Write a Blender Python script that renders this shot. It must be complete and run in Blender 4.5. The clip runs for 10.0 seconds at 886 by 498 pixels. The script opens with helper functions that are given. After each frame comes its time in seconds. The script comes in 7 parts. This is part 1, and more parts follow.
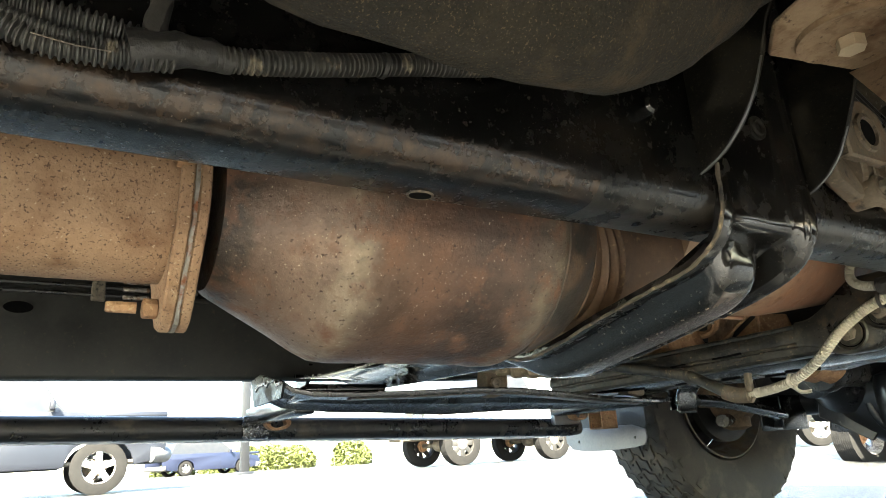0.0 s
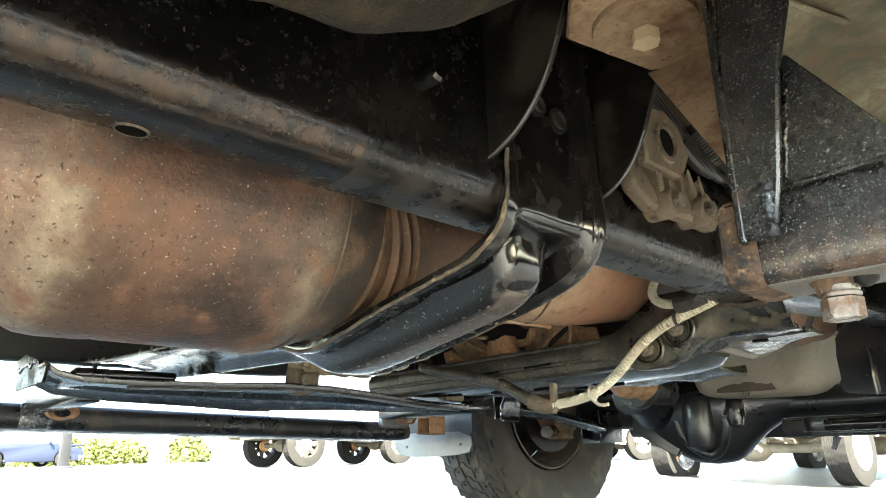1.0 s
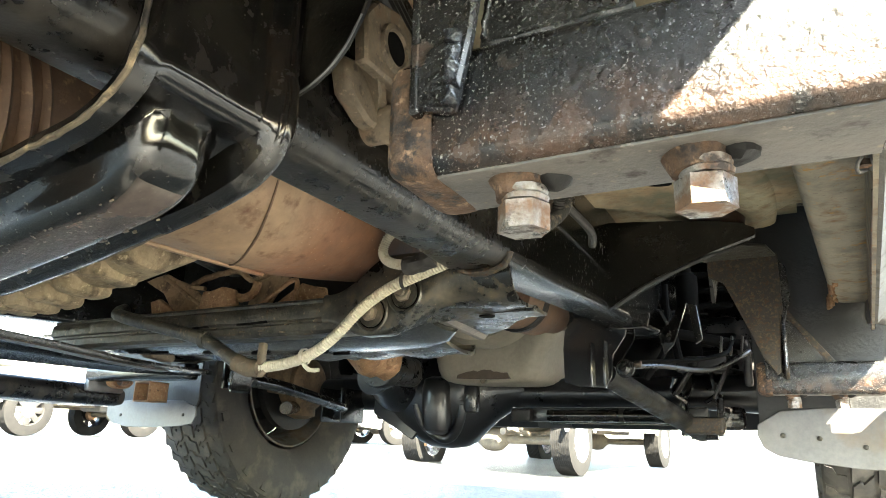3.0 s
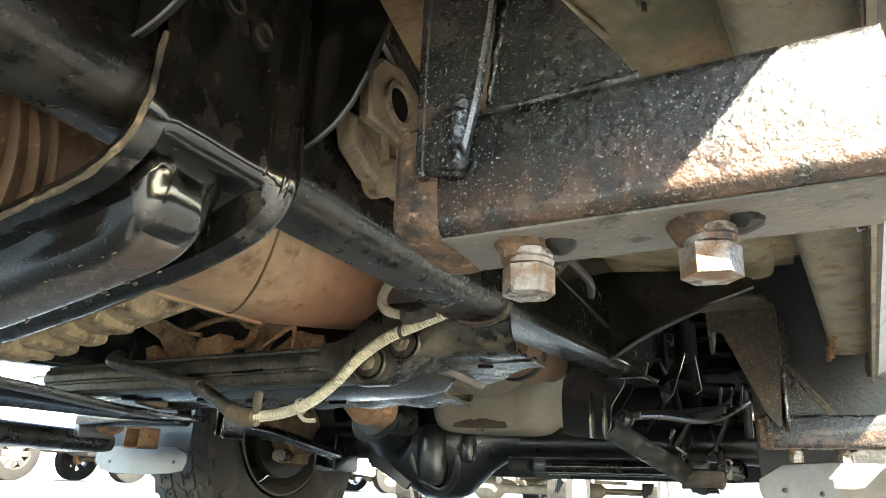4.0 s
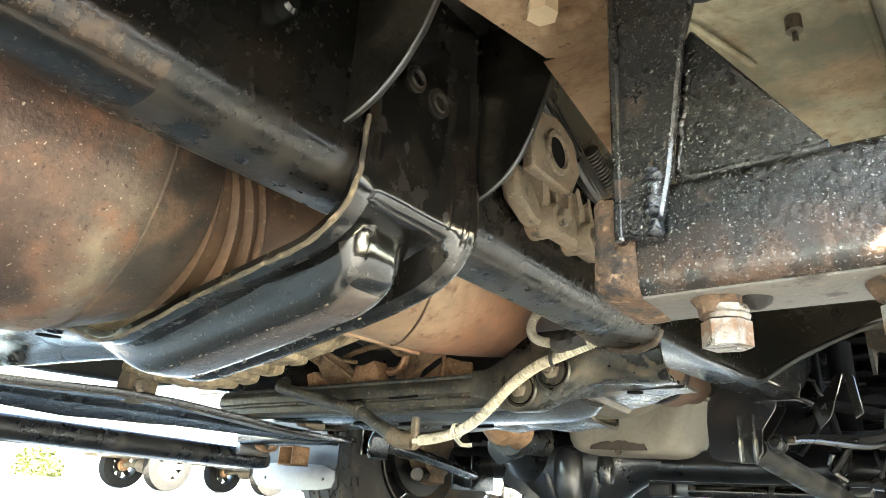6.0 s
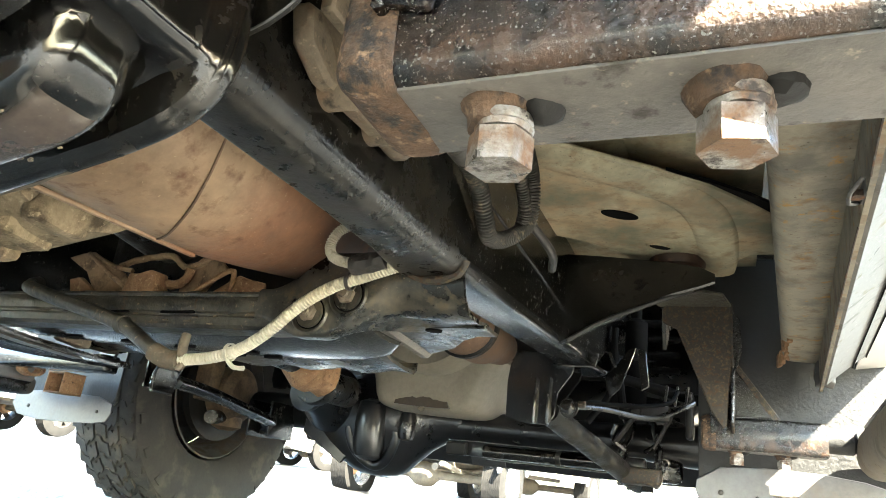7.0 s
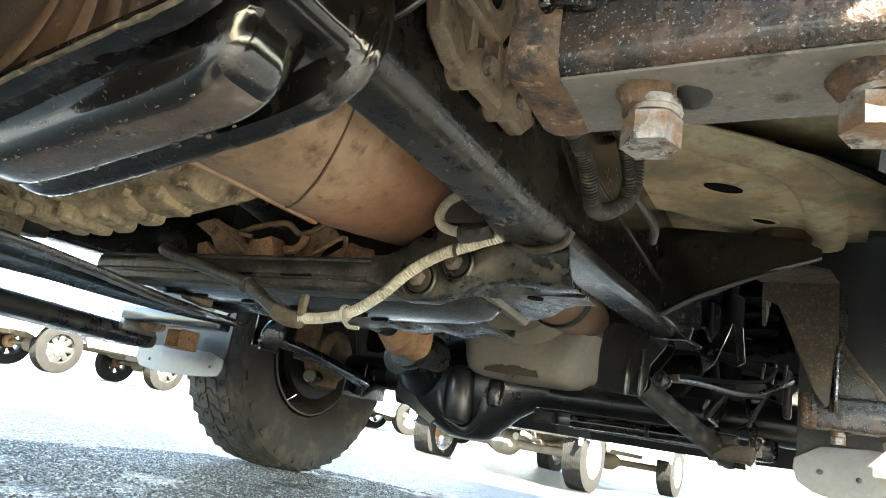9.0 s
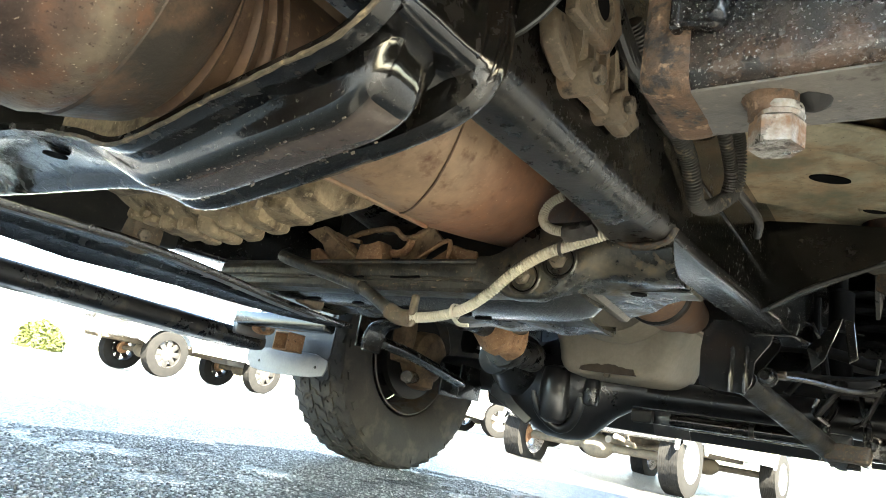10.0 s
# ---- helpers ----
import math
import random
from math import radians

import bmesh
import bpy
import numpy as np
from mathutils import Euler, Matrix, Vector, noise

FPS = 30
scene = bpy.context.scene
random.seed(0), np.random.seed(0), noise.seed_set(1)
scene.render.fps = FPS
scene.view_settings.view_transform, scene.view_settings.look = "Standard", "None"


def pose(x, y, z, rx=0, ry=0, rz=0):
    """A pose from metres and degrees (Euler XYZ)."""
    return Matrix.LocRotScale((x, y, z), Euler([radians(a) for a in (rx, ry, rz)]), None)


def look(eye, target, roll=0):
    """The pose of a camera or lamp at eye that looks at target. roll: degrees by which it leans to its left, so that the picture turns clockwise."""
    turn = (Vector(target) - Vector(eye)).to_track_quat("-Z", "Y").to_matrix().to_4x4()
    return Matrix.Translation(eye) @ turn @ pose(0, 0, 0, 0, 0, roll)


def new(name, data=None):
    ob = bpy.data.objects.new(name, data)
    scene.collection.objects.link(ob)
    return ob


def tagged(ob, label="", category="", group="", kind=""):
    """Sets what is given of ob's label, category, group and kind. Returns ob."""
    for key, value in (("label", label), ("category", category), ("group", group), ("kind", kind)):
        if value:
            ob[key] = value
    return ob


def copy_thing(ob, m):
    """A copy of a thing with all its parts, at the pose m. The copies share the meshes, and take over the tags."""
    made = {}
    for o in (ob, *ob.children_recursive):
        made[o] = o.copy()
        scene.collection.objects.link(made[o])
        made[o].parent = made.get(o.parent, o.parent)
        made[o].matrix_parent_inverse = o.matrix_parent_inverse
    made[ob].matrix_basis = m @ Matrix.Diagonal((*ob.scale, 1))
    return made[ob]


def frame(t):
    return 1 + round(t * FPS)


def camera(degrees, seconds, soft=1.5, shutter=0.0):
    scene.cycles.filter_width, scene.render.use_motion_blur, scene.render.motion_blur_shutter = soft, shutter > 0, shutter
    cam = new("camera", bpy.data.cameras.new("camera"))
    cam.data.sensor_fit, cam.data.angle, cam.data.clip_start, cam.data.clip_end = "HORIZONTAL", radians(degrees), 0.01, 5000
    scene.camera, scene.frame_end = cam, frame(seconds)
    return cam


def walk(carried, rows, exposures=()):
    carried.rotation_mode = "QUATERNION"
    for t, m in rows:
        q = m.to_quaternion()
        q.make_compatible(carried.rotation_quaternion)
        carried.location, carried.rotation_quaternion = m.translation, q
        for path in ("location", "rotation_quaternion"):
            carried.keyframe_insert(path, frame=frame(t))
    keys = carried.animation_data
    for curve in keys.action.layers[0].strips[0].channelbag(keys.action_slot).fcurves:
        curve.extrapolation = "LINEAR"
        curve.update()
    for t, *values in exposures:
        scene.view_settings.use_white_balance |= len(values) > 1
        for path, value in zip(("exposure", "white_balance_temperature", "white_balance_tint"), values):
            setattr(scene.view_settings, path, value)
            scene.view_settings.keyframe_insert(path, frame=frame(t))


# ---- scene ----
cam = camera(66.62, 10.0, soft=0.75)
PATH = [
    (0, (0.7607, 0.0000, 0.2463), (-0.0550, 0.4992, 0.5387), -3.50),
    (0.5, (0.7562, 0.0482, 0.2452), (-0.0092, 0.6268, 0.5269), -2.04),
    (1, (0.7512, 0.0909, 0.2432), (0.0531, 0.7461, 0.5321), -1.36),
    (1.5, (0.7483, 0.1242, 0.2404), (0.1073, 0.8341, 0.5322), -0.25),
    (2, (0.7401, 0.1575, 0.2385), (0.1510, 0.9117, 0.5285), 0.06),
    (2.5, (0.7349, 0.2012, 0.2310), (0.2103, 1.0099, 0.4971), 1.07),
    (2.7, (0.7338, 0.2206, 0.2298), (0.2436, 1.0519, 0.4916), 1.47),
    (3.8, (0.7317, 0.2316, 0.2352), (0.3124, 1.0891, 0.5334), 1.32),
    (4, (0.7312, 0.2243, 0.2364), (0.2878, 1.0584, 0.5646), 2.08),
    (4.5, (0.7325, 0.1989, 0.2373), (0.2213, 0.9853, 0.5842), 2.85),
    (5, (0.7359, 0.1280, 0.2507), (0.0929, 0.8055, 0.6078), 1.00),
    (5.2, (0.7360, 0.1182, 0.2654), (0.0686, 0.7636, 0.6372), 0.71),
    (6.3, (0.7159, 0.2032, 0.2275), (0.1789, 0.9789, 0.5589), 5.11),
    (6.5, (0.7134, 0.2196, 0.2225), (0.2057, 1.0169, 0.5490), 6.00),
    (7, (0.7106, 0.2784, 0.2193), (0.3191, 1.1430, 0.5343), 7.07),
    (7.5, (0.7167, 0.3203, 0.1901), (0.4011, 1.2307, 0.4577), 9.50),
    (8, (0.7223, 0.3120, 0.1737), (0.4092, 1.2301, 0.4166), 10.84),
    (8.5, (0.7156, 0.2886, 0.1782), (0.3235, 1.1792, 0.4087), 11.11),
    (9, (0.7029, 0.2424, 0.2052), (0.2023, 1.0689, 0.4626), 9.95),
    (9.5, (0.7050, 0.2102, 0.2060), (0.1235, 0.9803, 0.4685), 9.43),
    (10, (0.7025, 0.2003, 0.1892), (0.0994, 0.9607, 0.4302), 10.22),
]
EXPOSURE = [(0, 4.55), (0.5, 4.66), (1, 5.08), (1.5, 5.22), (2, 5.4), (2.5, 5.3), (4, 4.92), (4.5, 5.5), (5, 5.86),
            (6.5, 5.7), (7, 5.32), (7.5, 5.16), (8, 4.56), (8.5, 4.48), (9, 4.85), (9.5, 4.93), (10, 4.98)]
walk(cam, [(t, look(e, a, r)) for t, e, a, r in PATH], EXPOSURE)

# ---- world, sun and exposure ----
scene.view_settings.exposure = 4.3
scene.view_settings.use_white_balance = True
scene.view_settings.white_balance_temperature, scene.view_settings.white_balance_tint = 7100, 3
world = bpy.data.worlds.new("sky")
scene.world = world
world.use_nodes = True
wn = world.node_tree.nodes
sky = wn.new("ShaderNodeTexSky")
sky.sky_type, sky.sun_disc = "NISHITA", False
sky.sun_elevation, sky.sun_rotation = radians(42.8), radians(126.5)
wn["Background"].inputs["Strength"].default_value = 0.075
world.node_tree.links.new(sky.outputs[0], wn["Background"].inputs["Color"])
sun_data = bpy.data.lights.new("sun", "SUN")
sun_data.energy, sun_data.angle, sun_data.color = 5.0, radians(0.5), (1.0, 0.93, 0.83)
sun = new("sun", sun_data)
sun.matrix_world = look((7.31, -5.4, 8.4), (0, 0, 0))


# ---- materials ----
def surface(name, a, b, rough=(0.5, 0.8), metal=0.0, scale=6.0, fine=90.0, bump=0.3, spots=(), bump_scale=None, coat=0.0, dist=0.002, along=None, streak=None, spec=0.5):
    """Two base colours mixed by broad and fine noise; spots: rows of (colour, scale, threshold, roughness, metal)."""
    m = bpy.data.materials.new(name)
    m.use_nodes = True
    nt = m.node_tree
    nd, ln = nt.nodes, nt.links
    bs = nd["Principled BSDF"]
    tc = nd.new("ShaderNodeTexCoord")

    def noise_at(sc, detail=6.0, off=0.0):
        n = nd.new("ShaderNodeTexNoise")
        n.inputs["Scale"].default_value, n.inputs["Detail"].default_value = sc, detail
        n.inputs["Roughness"].default_value = 0.62
        mp = nd.new("ShaderNodeMapping")
        mp.inputs["Location"].default_value = (off, off * 1.7, -off)
        ln.new(tc.outputs["Object"], mp.inputs["Vector"])
        ln.new(mp.outputs[0], n.inputs["Vector"])
        return n.outputs["Fac"]

    def ramp(src, lo, hi):
        r = nd.new("ShaderNodeMapRange")
        r.inputs["From Min"].default_value, r.inputs["From Max"].default_value = lo, hi
        ln.new(src, r.inputs["Value"])
        return r.outputs[0]

    def mix(f, x, y):
        k = nd.new("ShaderNodeMix")
        k.data_type = "RGBA"
        ln.new(f, k.inputs["Factor"])
        for v, s in ((x, k.inputs[6]), (y, k.inputs[7])):
            if isinstance(v, tuple):
                s.default_value = (*v, 1)
            else:
                ln.new(v, s)
        return k.outputs[2]

    def fmix(f, x, y):
        k = nd.new("ShaderNodeMix")
        ln.new(f, k.inputs["Factor"])
        for v, s in ((x, k.inputs[2]), (y, k.inputs[3])):
            if isinstance(v, (int, float)):
                s.default_value = v
            else:
                ln.new(v, s)
        return k.outputs[0]

    broad, grain = noise_at(scale), noise_at(fine, 3.0, 3.1)
    add = nd.new("ShaderNodeMath")
    add.operation = "MULTIPLY_ADD"
    ln.new(grain, add.inputs[0])
    add.inputs[1].default_value = 0.45
    ln.new(broad, add.inputs[2])
    f = ramp(add.outputs[0], 0.5, 0.95)
    col = mix(f, a, b)
    rgh = fmix(f, rough[0], rough[1])
    met = None
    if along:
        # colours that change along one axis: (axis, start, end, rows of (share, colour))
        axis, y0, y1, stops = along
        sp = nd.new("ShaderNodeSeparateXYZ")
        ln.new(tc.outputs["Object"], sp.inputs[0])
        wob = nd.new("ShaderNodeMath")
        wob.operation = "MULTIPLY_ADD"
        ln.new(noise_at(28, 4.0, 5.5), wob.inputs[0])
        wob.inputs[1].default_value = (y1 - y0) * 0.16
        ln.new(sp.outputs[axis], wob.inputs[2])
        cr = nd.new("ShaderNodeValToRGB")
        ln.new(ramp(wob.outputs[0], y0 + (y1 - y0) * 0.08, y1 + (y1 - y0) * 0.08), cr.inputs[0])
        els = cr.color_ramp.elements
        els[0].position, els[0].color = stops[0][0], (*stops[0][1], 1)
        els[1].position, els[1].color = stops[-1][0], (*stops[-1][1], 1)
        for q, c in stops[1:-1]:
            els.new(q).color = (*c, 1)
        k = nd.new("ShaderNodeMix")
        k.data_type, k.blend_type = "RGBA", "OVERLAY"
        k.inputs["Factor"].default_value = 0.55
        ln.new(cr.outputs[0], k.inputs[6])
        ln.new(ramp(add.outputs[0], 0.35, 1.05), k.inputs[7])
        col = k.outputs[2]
    if streak:
        # a streak of one colour between two heights: (axis, low, high, colour, noise scale)
        axis, z0, z1, c, sc = streak
        sp = nd.new("ShaderNodeSeparateXYZ")
        ln.new(tc.outputs["Object"], sp.inputs[0])
        mid = nd.new("ShaderNodeMath")
        mid.operation = "SUBTRACT"
        ln.new(sp.outputs[axis], mid.inputs[0])
        mid.inputs[1].default_value = (z0 + z1) / 2
        ab = nd.new("ShaderNodeMath")
        ab.operation = "ABSOLUTE"
        ln.new(mid.outputs[0], ab.inputs[0])
        near = ramp(ab.outputs[0], (z1 - z0) / 2, 0.0)
        mul = nd.new("ShaderNodeMath")
        mul.operation = "MULTIPLY"
        ln.new(near, mul.inputs[0])
        ln.new(ramp(noise_at(sc, 8.0, 4.4), 0.36, 0.66), mul.inputs[1])
        s = ramp(mul.outputs[0], 0.05, 1.0)
        col = mix(s, col, c)
        rgh = fmix(s, rgh, 0.36)
    for i, (c, sc, th, ro, me) in enumerate(spots):
        s = ramp(noise_at(sc, 5.0, 7.3 + 2.9 * i), th - (0.05 if sc > 250 else 0.085 if sc > 50 else 0.14), th + (0.015 if sc > 250 else 0.035 if sc > 50 else 0.05))
        col = mix(s, col, c)
        rgh = fmix(s, rgh, ro)
        met = fmix(s, metal if met is None else met, me)
    ln.new(col, bs.inputs["Base Color"])
    ln.new(rgh, bs.inputs["Roughness"])
    if met is None:
        bs.inputs["Metallic"].default_value = metal
    else:
        ln.new(met, bs.inputs["Metallic"])
    bs.inputs["Coat Weight"].default_value = coat
    bs.inputs["Coat Roughness"].default_value = 0.12
    bs.inputs["Specular IOR Level"].default_value = spec
    if bump:
        bp = nd.new("ShaderNodeBump")
        bp.inputs["Strength"].default_value, bp.inputs["Distance"].default_value = bump, dist
        ln.new(noise_at(bump_scale or fine * 1.5, 5.0, 1.2), bp.inputs["Height"])
        ln.new(bp.outputs[0], bs.inputs["Normal"])
    return m


DUST = (0.32, 0.25, 0.17)
M = {
    "far_rail": surface("dusty_dark_rail", (0.008, 0.0085, 0.008), (0.028, 0.028, 0.024), (0.35, 0.6), scale=14, fine=120, bump=0.15, spots=(((0.07, 0.058, 0.042), 120, 0.7, 0.9, 0.0),)),
    "gasket": surface("crusty_grey_gasket", (0.18, 0.16, 0.135), (0.38, 0.36, 0.33), (0.5, 0.8), metal=0.2, scale=60, fine=200, bump=0.6, spots=(((0.2, 0.075, 0.035), 90, 0.58, 0.9, 0.0),)),
    "neck": surface("brown_rusted_neck", (0.09, 0.055, 0.036), (0.2, 0.125, 0.08), (0.45, 0.75), metal=0.2, scale=18, fine=120, bump=0.35, spots=(((0.3, 0.2, 0.12), 120, 0.68, 0.9, 0.0),)),
    "rust_edge": surface("part_rusted_black_steel", (0.012, 0.011, 0.01), (0.075, 0.046, 0.03), (0.5, 0.85), scale=40, fine=210, bump=0.7, spots=(((0.15, 0.078, 0.042), 70, 0.6, 0.95, 0.0), ((0.01, 0.009, 0.009), 60, 0.6, 0.4, 0.0))),
    "flange_dirt": surface("dirty_flange_edge", (0.035, 0.03, 0.023), (0.15, 0.12, 0.085), (0.55, 0.85), scale=45, fine=190, bump=0.5, spots=(((0.3, 0.23, 0.15), 110, 0.64, 0.95, 0.0), ((0.01, 0.009, 0.008), 60, 0.63, 0.4, 0.0))),
    # darker over the middle of its length
    "cone": surface("dark_rusted_cone", (0.022, 0.019, 0.016), (0.085, 0.06, 0.042), (0.4, 0.7), metal=0.2, scale=14, fine=120, bump=0.4,
                     along=(1, 0.34, 0.395, ((0.0, (0.07, 0.052, 0.038)), (0.25, (0.03, 0.025, 0.02)), (0.6, (0.035, 0.028, 0.022)), (1.0, (0.085, 0.06, 0.04)))),
                     spots=(((0.13, 0.08, 0.05), 22, 0.62, 0.8, 0.0), ((0.012, 0.011, 0.01), 30, 0.62, 0.5, 0.0), ((0.3, 0.23, 0.16), 300, 0.7, 0.9, 0.0))),
    "dim": surface("dull_black_parts", (0.004, 0.004, 0.0045), (0.014, 0.0135, 0.013), (0.4, 0.7), scale=14, fine=130, bump=0.3, spec=0.3, spots=(((0.03, 0.024, 0.018), 40, 0.66, 0.9, 0.0),)),
    # near-black for holes and gaps; also paints deep shade onto solid parts
    "deep_shade": surface("deep_shade_black", (0.0015, 0.0015, 0.0015), (0.003, 0.003, 0.003), (0.9, 1.0), scale=20, fine=60, bump=0.0, spec=0.1),
    "chassis": surface("chassis_black", (0.0016, 0.0018, 0.0017), (0.0075, 0.0075, 0.0066), (0.14, 0.3), scale=16, fine=160, bump=0.1, bump_scale=60,
                       spots=(((0.024, 0.019, 0.014), 150, 0.71, 0.5, 0.0), ((0.16, 0.14, 0.11), 420, 0.73, 0.9, 0.0)), coat=0.3, spec=0.45),
    # paler band low on the rail: dust, with reflected ground light painted in
    "rail_mid": surface("chassis_black_dusty_groundlit", (0.0014, 0.0015, 0.0014), (0.006, 0.006, 0.0053), (0.16, 0.34), scale=16, fine=190, bump=0.16, bump_scale=130, coat=0.18, spec=0.38,
                        spots=(((0.02, 0.0165, 0.0125), 150, 0.7, 0.5, 0.0), ((0.16, 0.14, 0.11), 420, 0.73, 0.9, 0.0)), streak=(2, 0.36, 0.424, (0.036, 0.031, 0.025), 45)),
    "chassis_rusty": surface("chassis_black_rusty", (0.0016, 0.0017, 0.0018), (0.007, 0.0066, 0.006), (0.16, 0.34), scale=18, fine=190, bump=0.22, bump_scale=150, coat=0.25, spec=0.45,
                             spots=(((0.2, 0.17, 0.13), 420, 0.72, 0.9, 0.0), ((0.02, 0.0155, 0.011), 150, 0.69, 0.5, 0.0)), streak=(2, 0.391, 0.413, (0.08, 0.046, 0.024), 75)),
    "axle": surface("blue_black_axle_paint", (0.0045, 0.005, 0.0065), (0.014, 0.0145, 0.016), (0.25, 0.42), scale=10, fine=120, bump=0.12, coat=0.3, spots=(((0.05, 0.045, 0.036), 150, 0.71, 0.9, 0.0),)),
    "drop": surface("blue_black_bracket_paint", (0.006, 0.0075, 0.0095), (0.016, 0.0175, 0.02), (0.1, 0.25), scale=8, fine=130, bump=0.1, coat=0.7, spots=(((0.09, 0.078, 0.06), 120, 0.71, 0.9, 0.0),)),
    "valance": surface("black_valance_plastic", (0.008, 0.008, 0.0085), (0.02, 0.0195, 0.019), (0.45, 0.6), scale=9, fine=140, bump=0.15, spots=(((0.05, 0.045, 0.038), 40, 0.68, 0.8, 0.0),)),
    # paler copy of the valance plastic, painting the part that is lit
    "lit_valance_grey": surface("lit_grey_valance_lip", (0.05, 0.05, 0.05), (0.1, 0.098, 0.094), (0.5, 0.65), scale=9, fine=140, bump=0.1),
    "gloss": surface("glossy_black_paint", (0.0022, 0.0022, 0.0026), (0.008, 0.0077, 0.007), (0.06, 0.16), scale=16, fine=110, bump=0.12, bump_scale=70,
                     spots=(((0.07, 0.056, 0.04), 260, 0.71, 0.8, 0.0), ((0.014, 0.012, 0.01), 45, 0.62, 0.4, 0.0)), coat=0.5, dist=0.002),
    "tray": surface("dusty_black_pressing", (0.006, 0.0062, 0.0056), (0.03, 0.029, 0.024), (0.16, 0.42), scale=11, fine=150, bump=0.35, bump_scale=60, coat=0.3,
                    spots=(((0.12, 0.105, 0.075), 16, 0.64, 0.85, 0.0), ((0.09, 0.075, 0.05), 70, 0.64, 0.85, 0.0), ((0.22, 0.18, 0.12), 300, 0.7, 0.9, 0.0), ((0.004, 0.004, 0.004), 24, 0.66, 0.2, 0.0))),
    "channel": surface("glossy_black_channel", (0.003, 0.003, 0.0035), (0.011, 0.0105, 0.0095), (0.07, 0.2), scale=16, fine=110, bump=0.12, bump_scale=80, coat=0.5, dist=0.002,
                       spots=(((0.1, 0.08, 0.06), 260, 0.69, 0.8, 0.0),),
                       along=(1, 0.424, 0.474, ((0.0, (0.006, 0.006, 0.006)), (0.2, (0.007, 0.007, 0.0065)), (0.3, (0.07, 0.055, 0.047)), (0.76, (0.075, 0.058, 0.05)), (0.84, (0.008, 0.0075, 0.007)), (1.0, (0.006, 0.006, 0.006))))),
    "scuffed": surface("scuffed_brown_black", (0.03, 0.024, 0.022), (0.075, 0.06, 0.052), (0.35, 0.6), scale=30, fine=220, bump=0.3,
                       spots=(((0.14, 0.11, 0.08), 120, 0.66, 0.9, 0.0), ((0.012, 0.01, 0.01), 60, 0.62, 0.4, 0.0))),
    "dusty": surface("dusty_black_steel", (0.02, 0.02, 0.017), (0.085, 0.08, 0.062), (0.3, 0.6), scale=22, fine=170, bump=0.8, bump_scale=70, dist=0.003,
                     spots=((DUST, 170, 0.69, 0.95, 0.0), ((0.12, 0.075, 0.042), 60, 0.69, 0.9, 0.0), ((0.008, 0.008, 0.008), 34, 0.6, 0.3, 0.0))),
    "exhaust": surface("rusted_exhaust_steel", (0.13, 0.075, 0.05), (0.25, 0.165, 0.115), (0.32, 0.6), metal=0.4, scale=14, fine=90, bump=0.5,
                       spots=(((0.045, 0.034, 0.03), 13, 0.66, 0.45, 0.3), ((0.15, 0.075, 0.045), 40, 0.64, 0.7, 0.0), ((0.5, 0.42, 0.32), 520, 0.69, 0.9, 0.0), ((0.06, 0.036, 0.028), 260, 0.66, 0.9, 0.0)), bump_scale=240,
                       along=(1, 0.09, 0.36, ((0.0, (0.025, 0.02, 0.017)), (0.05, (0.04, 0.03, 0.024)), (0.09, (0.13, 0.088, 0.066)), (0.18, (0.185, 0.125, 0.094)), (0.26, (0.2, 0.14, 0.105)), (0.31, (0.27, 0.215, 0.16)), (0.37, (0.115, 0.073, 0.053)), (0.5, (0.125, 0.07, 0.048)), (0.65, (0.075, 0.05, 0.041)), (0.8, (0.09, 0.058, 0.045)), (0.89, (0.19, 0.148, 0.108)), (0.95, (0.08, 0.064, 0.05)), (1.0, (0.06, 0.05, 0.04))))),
    "pipe": surface("dusty_rusted_pipe", (0.26, 0.155, 0.09), (0.38, 0.25, 0.155), (0.7, 0.9), scale=14, fine=140, bump=0.6,
                    spots=(((0.2, 0.11, 0.06), 30, 0.62, 0.9, 0.0), ((0.1, 0.058, 0.036), 520, 0.62, 0.9, 0.0), ((0.48, 0.36, 0.25), 300, 0.68, 0.95, 0.0)), bump_scale=300),
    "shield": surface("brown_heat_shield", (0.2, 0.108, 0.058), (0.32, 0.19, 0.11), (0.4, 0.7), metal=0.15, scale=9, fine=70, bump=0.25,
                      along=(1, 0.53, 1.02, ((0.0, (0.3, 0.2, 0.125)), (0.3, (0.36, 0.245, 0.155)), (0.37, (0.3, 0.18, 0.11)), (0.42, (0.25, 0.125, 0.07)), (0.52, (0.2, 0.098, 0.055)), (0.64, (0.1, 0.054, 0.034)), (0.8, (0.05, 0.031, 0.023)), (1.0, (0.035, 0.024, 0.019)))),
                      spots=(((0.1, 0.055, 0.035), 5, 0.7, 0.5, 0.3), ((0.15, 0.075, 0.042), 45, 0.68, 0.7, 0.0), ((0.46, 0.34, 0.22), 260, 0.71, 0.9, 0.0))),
    "tan_rust": surface("dusty_brown_sheet", (0.22, 0.14, 0.08), (0.42, 0.29, 0.18), (0.7, 0.9), scale=20, fine=160, bump=0.4, spots=(((0.08, 0.055, 0.038), 40, 0.64, 0.9, 0.0), ((0.48, 0.34, 0.21), 120, 0.67, 0.9, 0.0))),
    "rust": surface("orange_rust", (0.2, 0.105, 0.055), (0.4, 0.24, 0.135), (0.85, 0.97), scale=40, fine=260, bump=0.9, bump_scale=300, spots=(((0.07, 0.04, 0.026), 75, 0.68, 0.95, 0.0), ((0.46, 0.32, 0.19), 200, 0.66, 0.95, 0.0))),
    "tan": surface("dusty_tan_steel", (0.25, 0.165, 0.1), (0.4, 0.285, 0.18), (0.8, 0.95), scale=16, fine=170, bump=0.35,
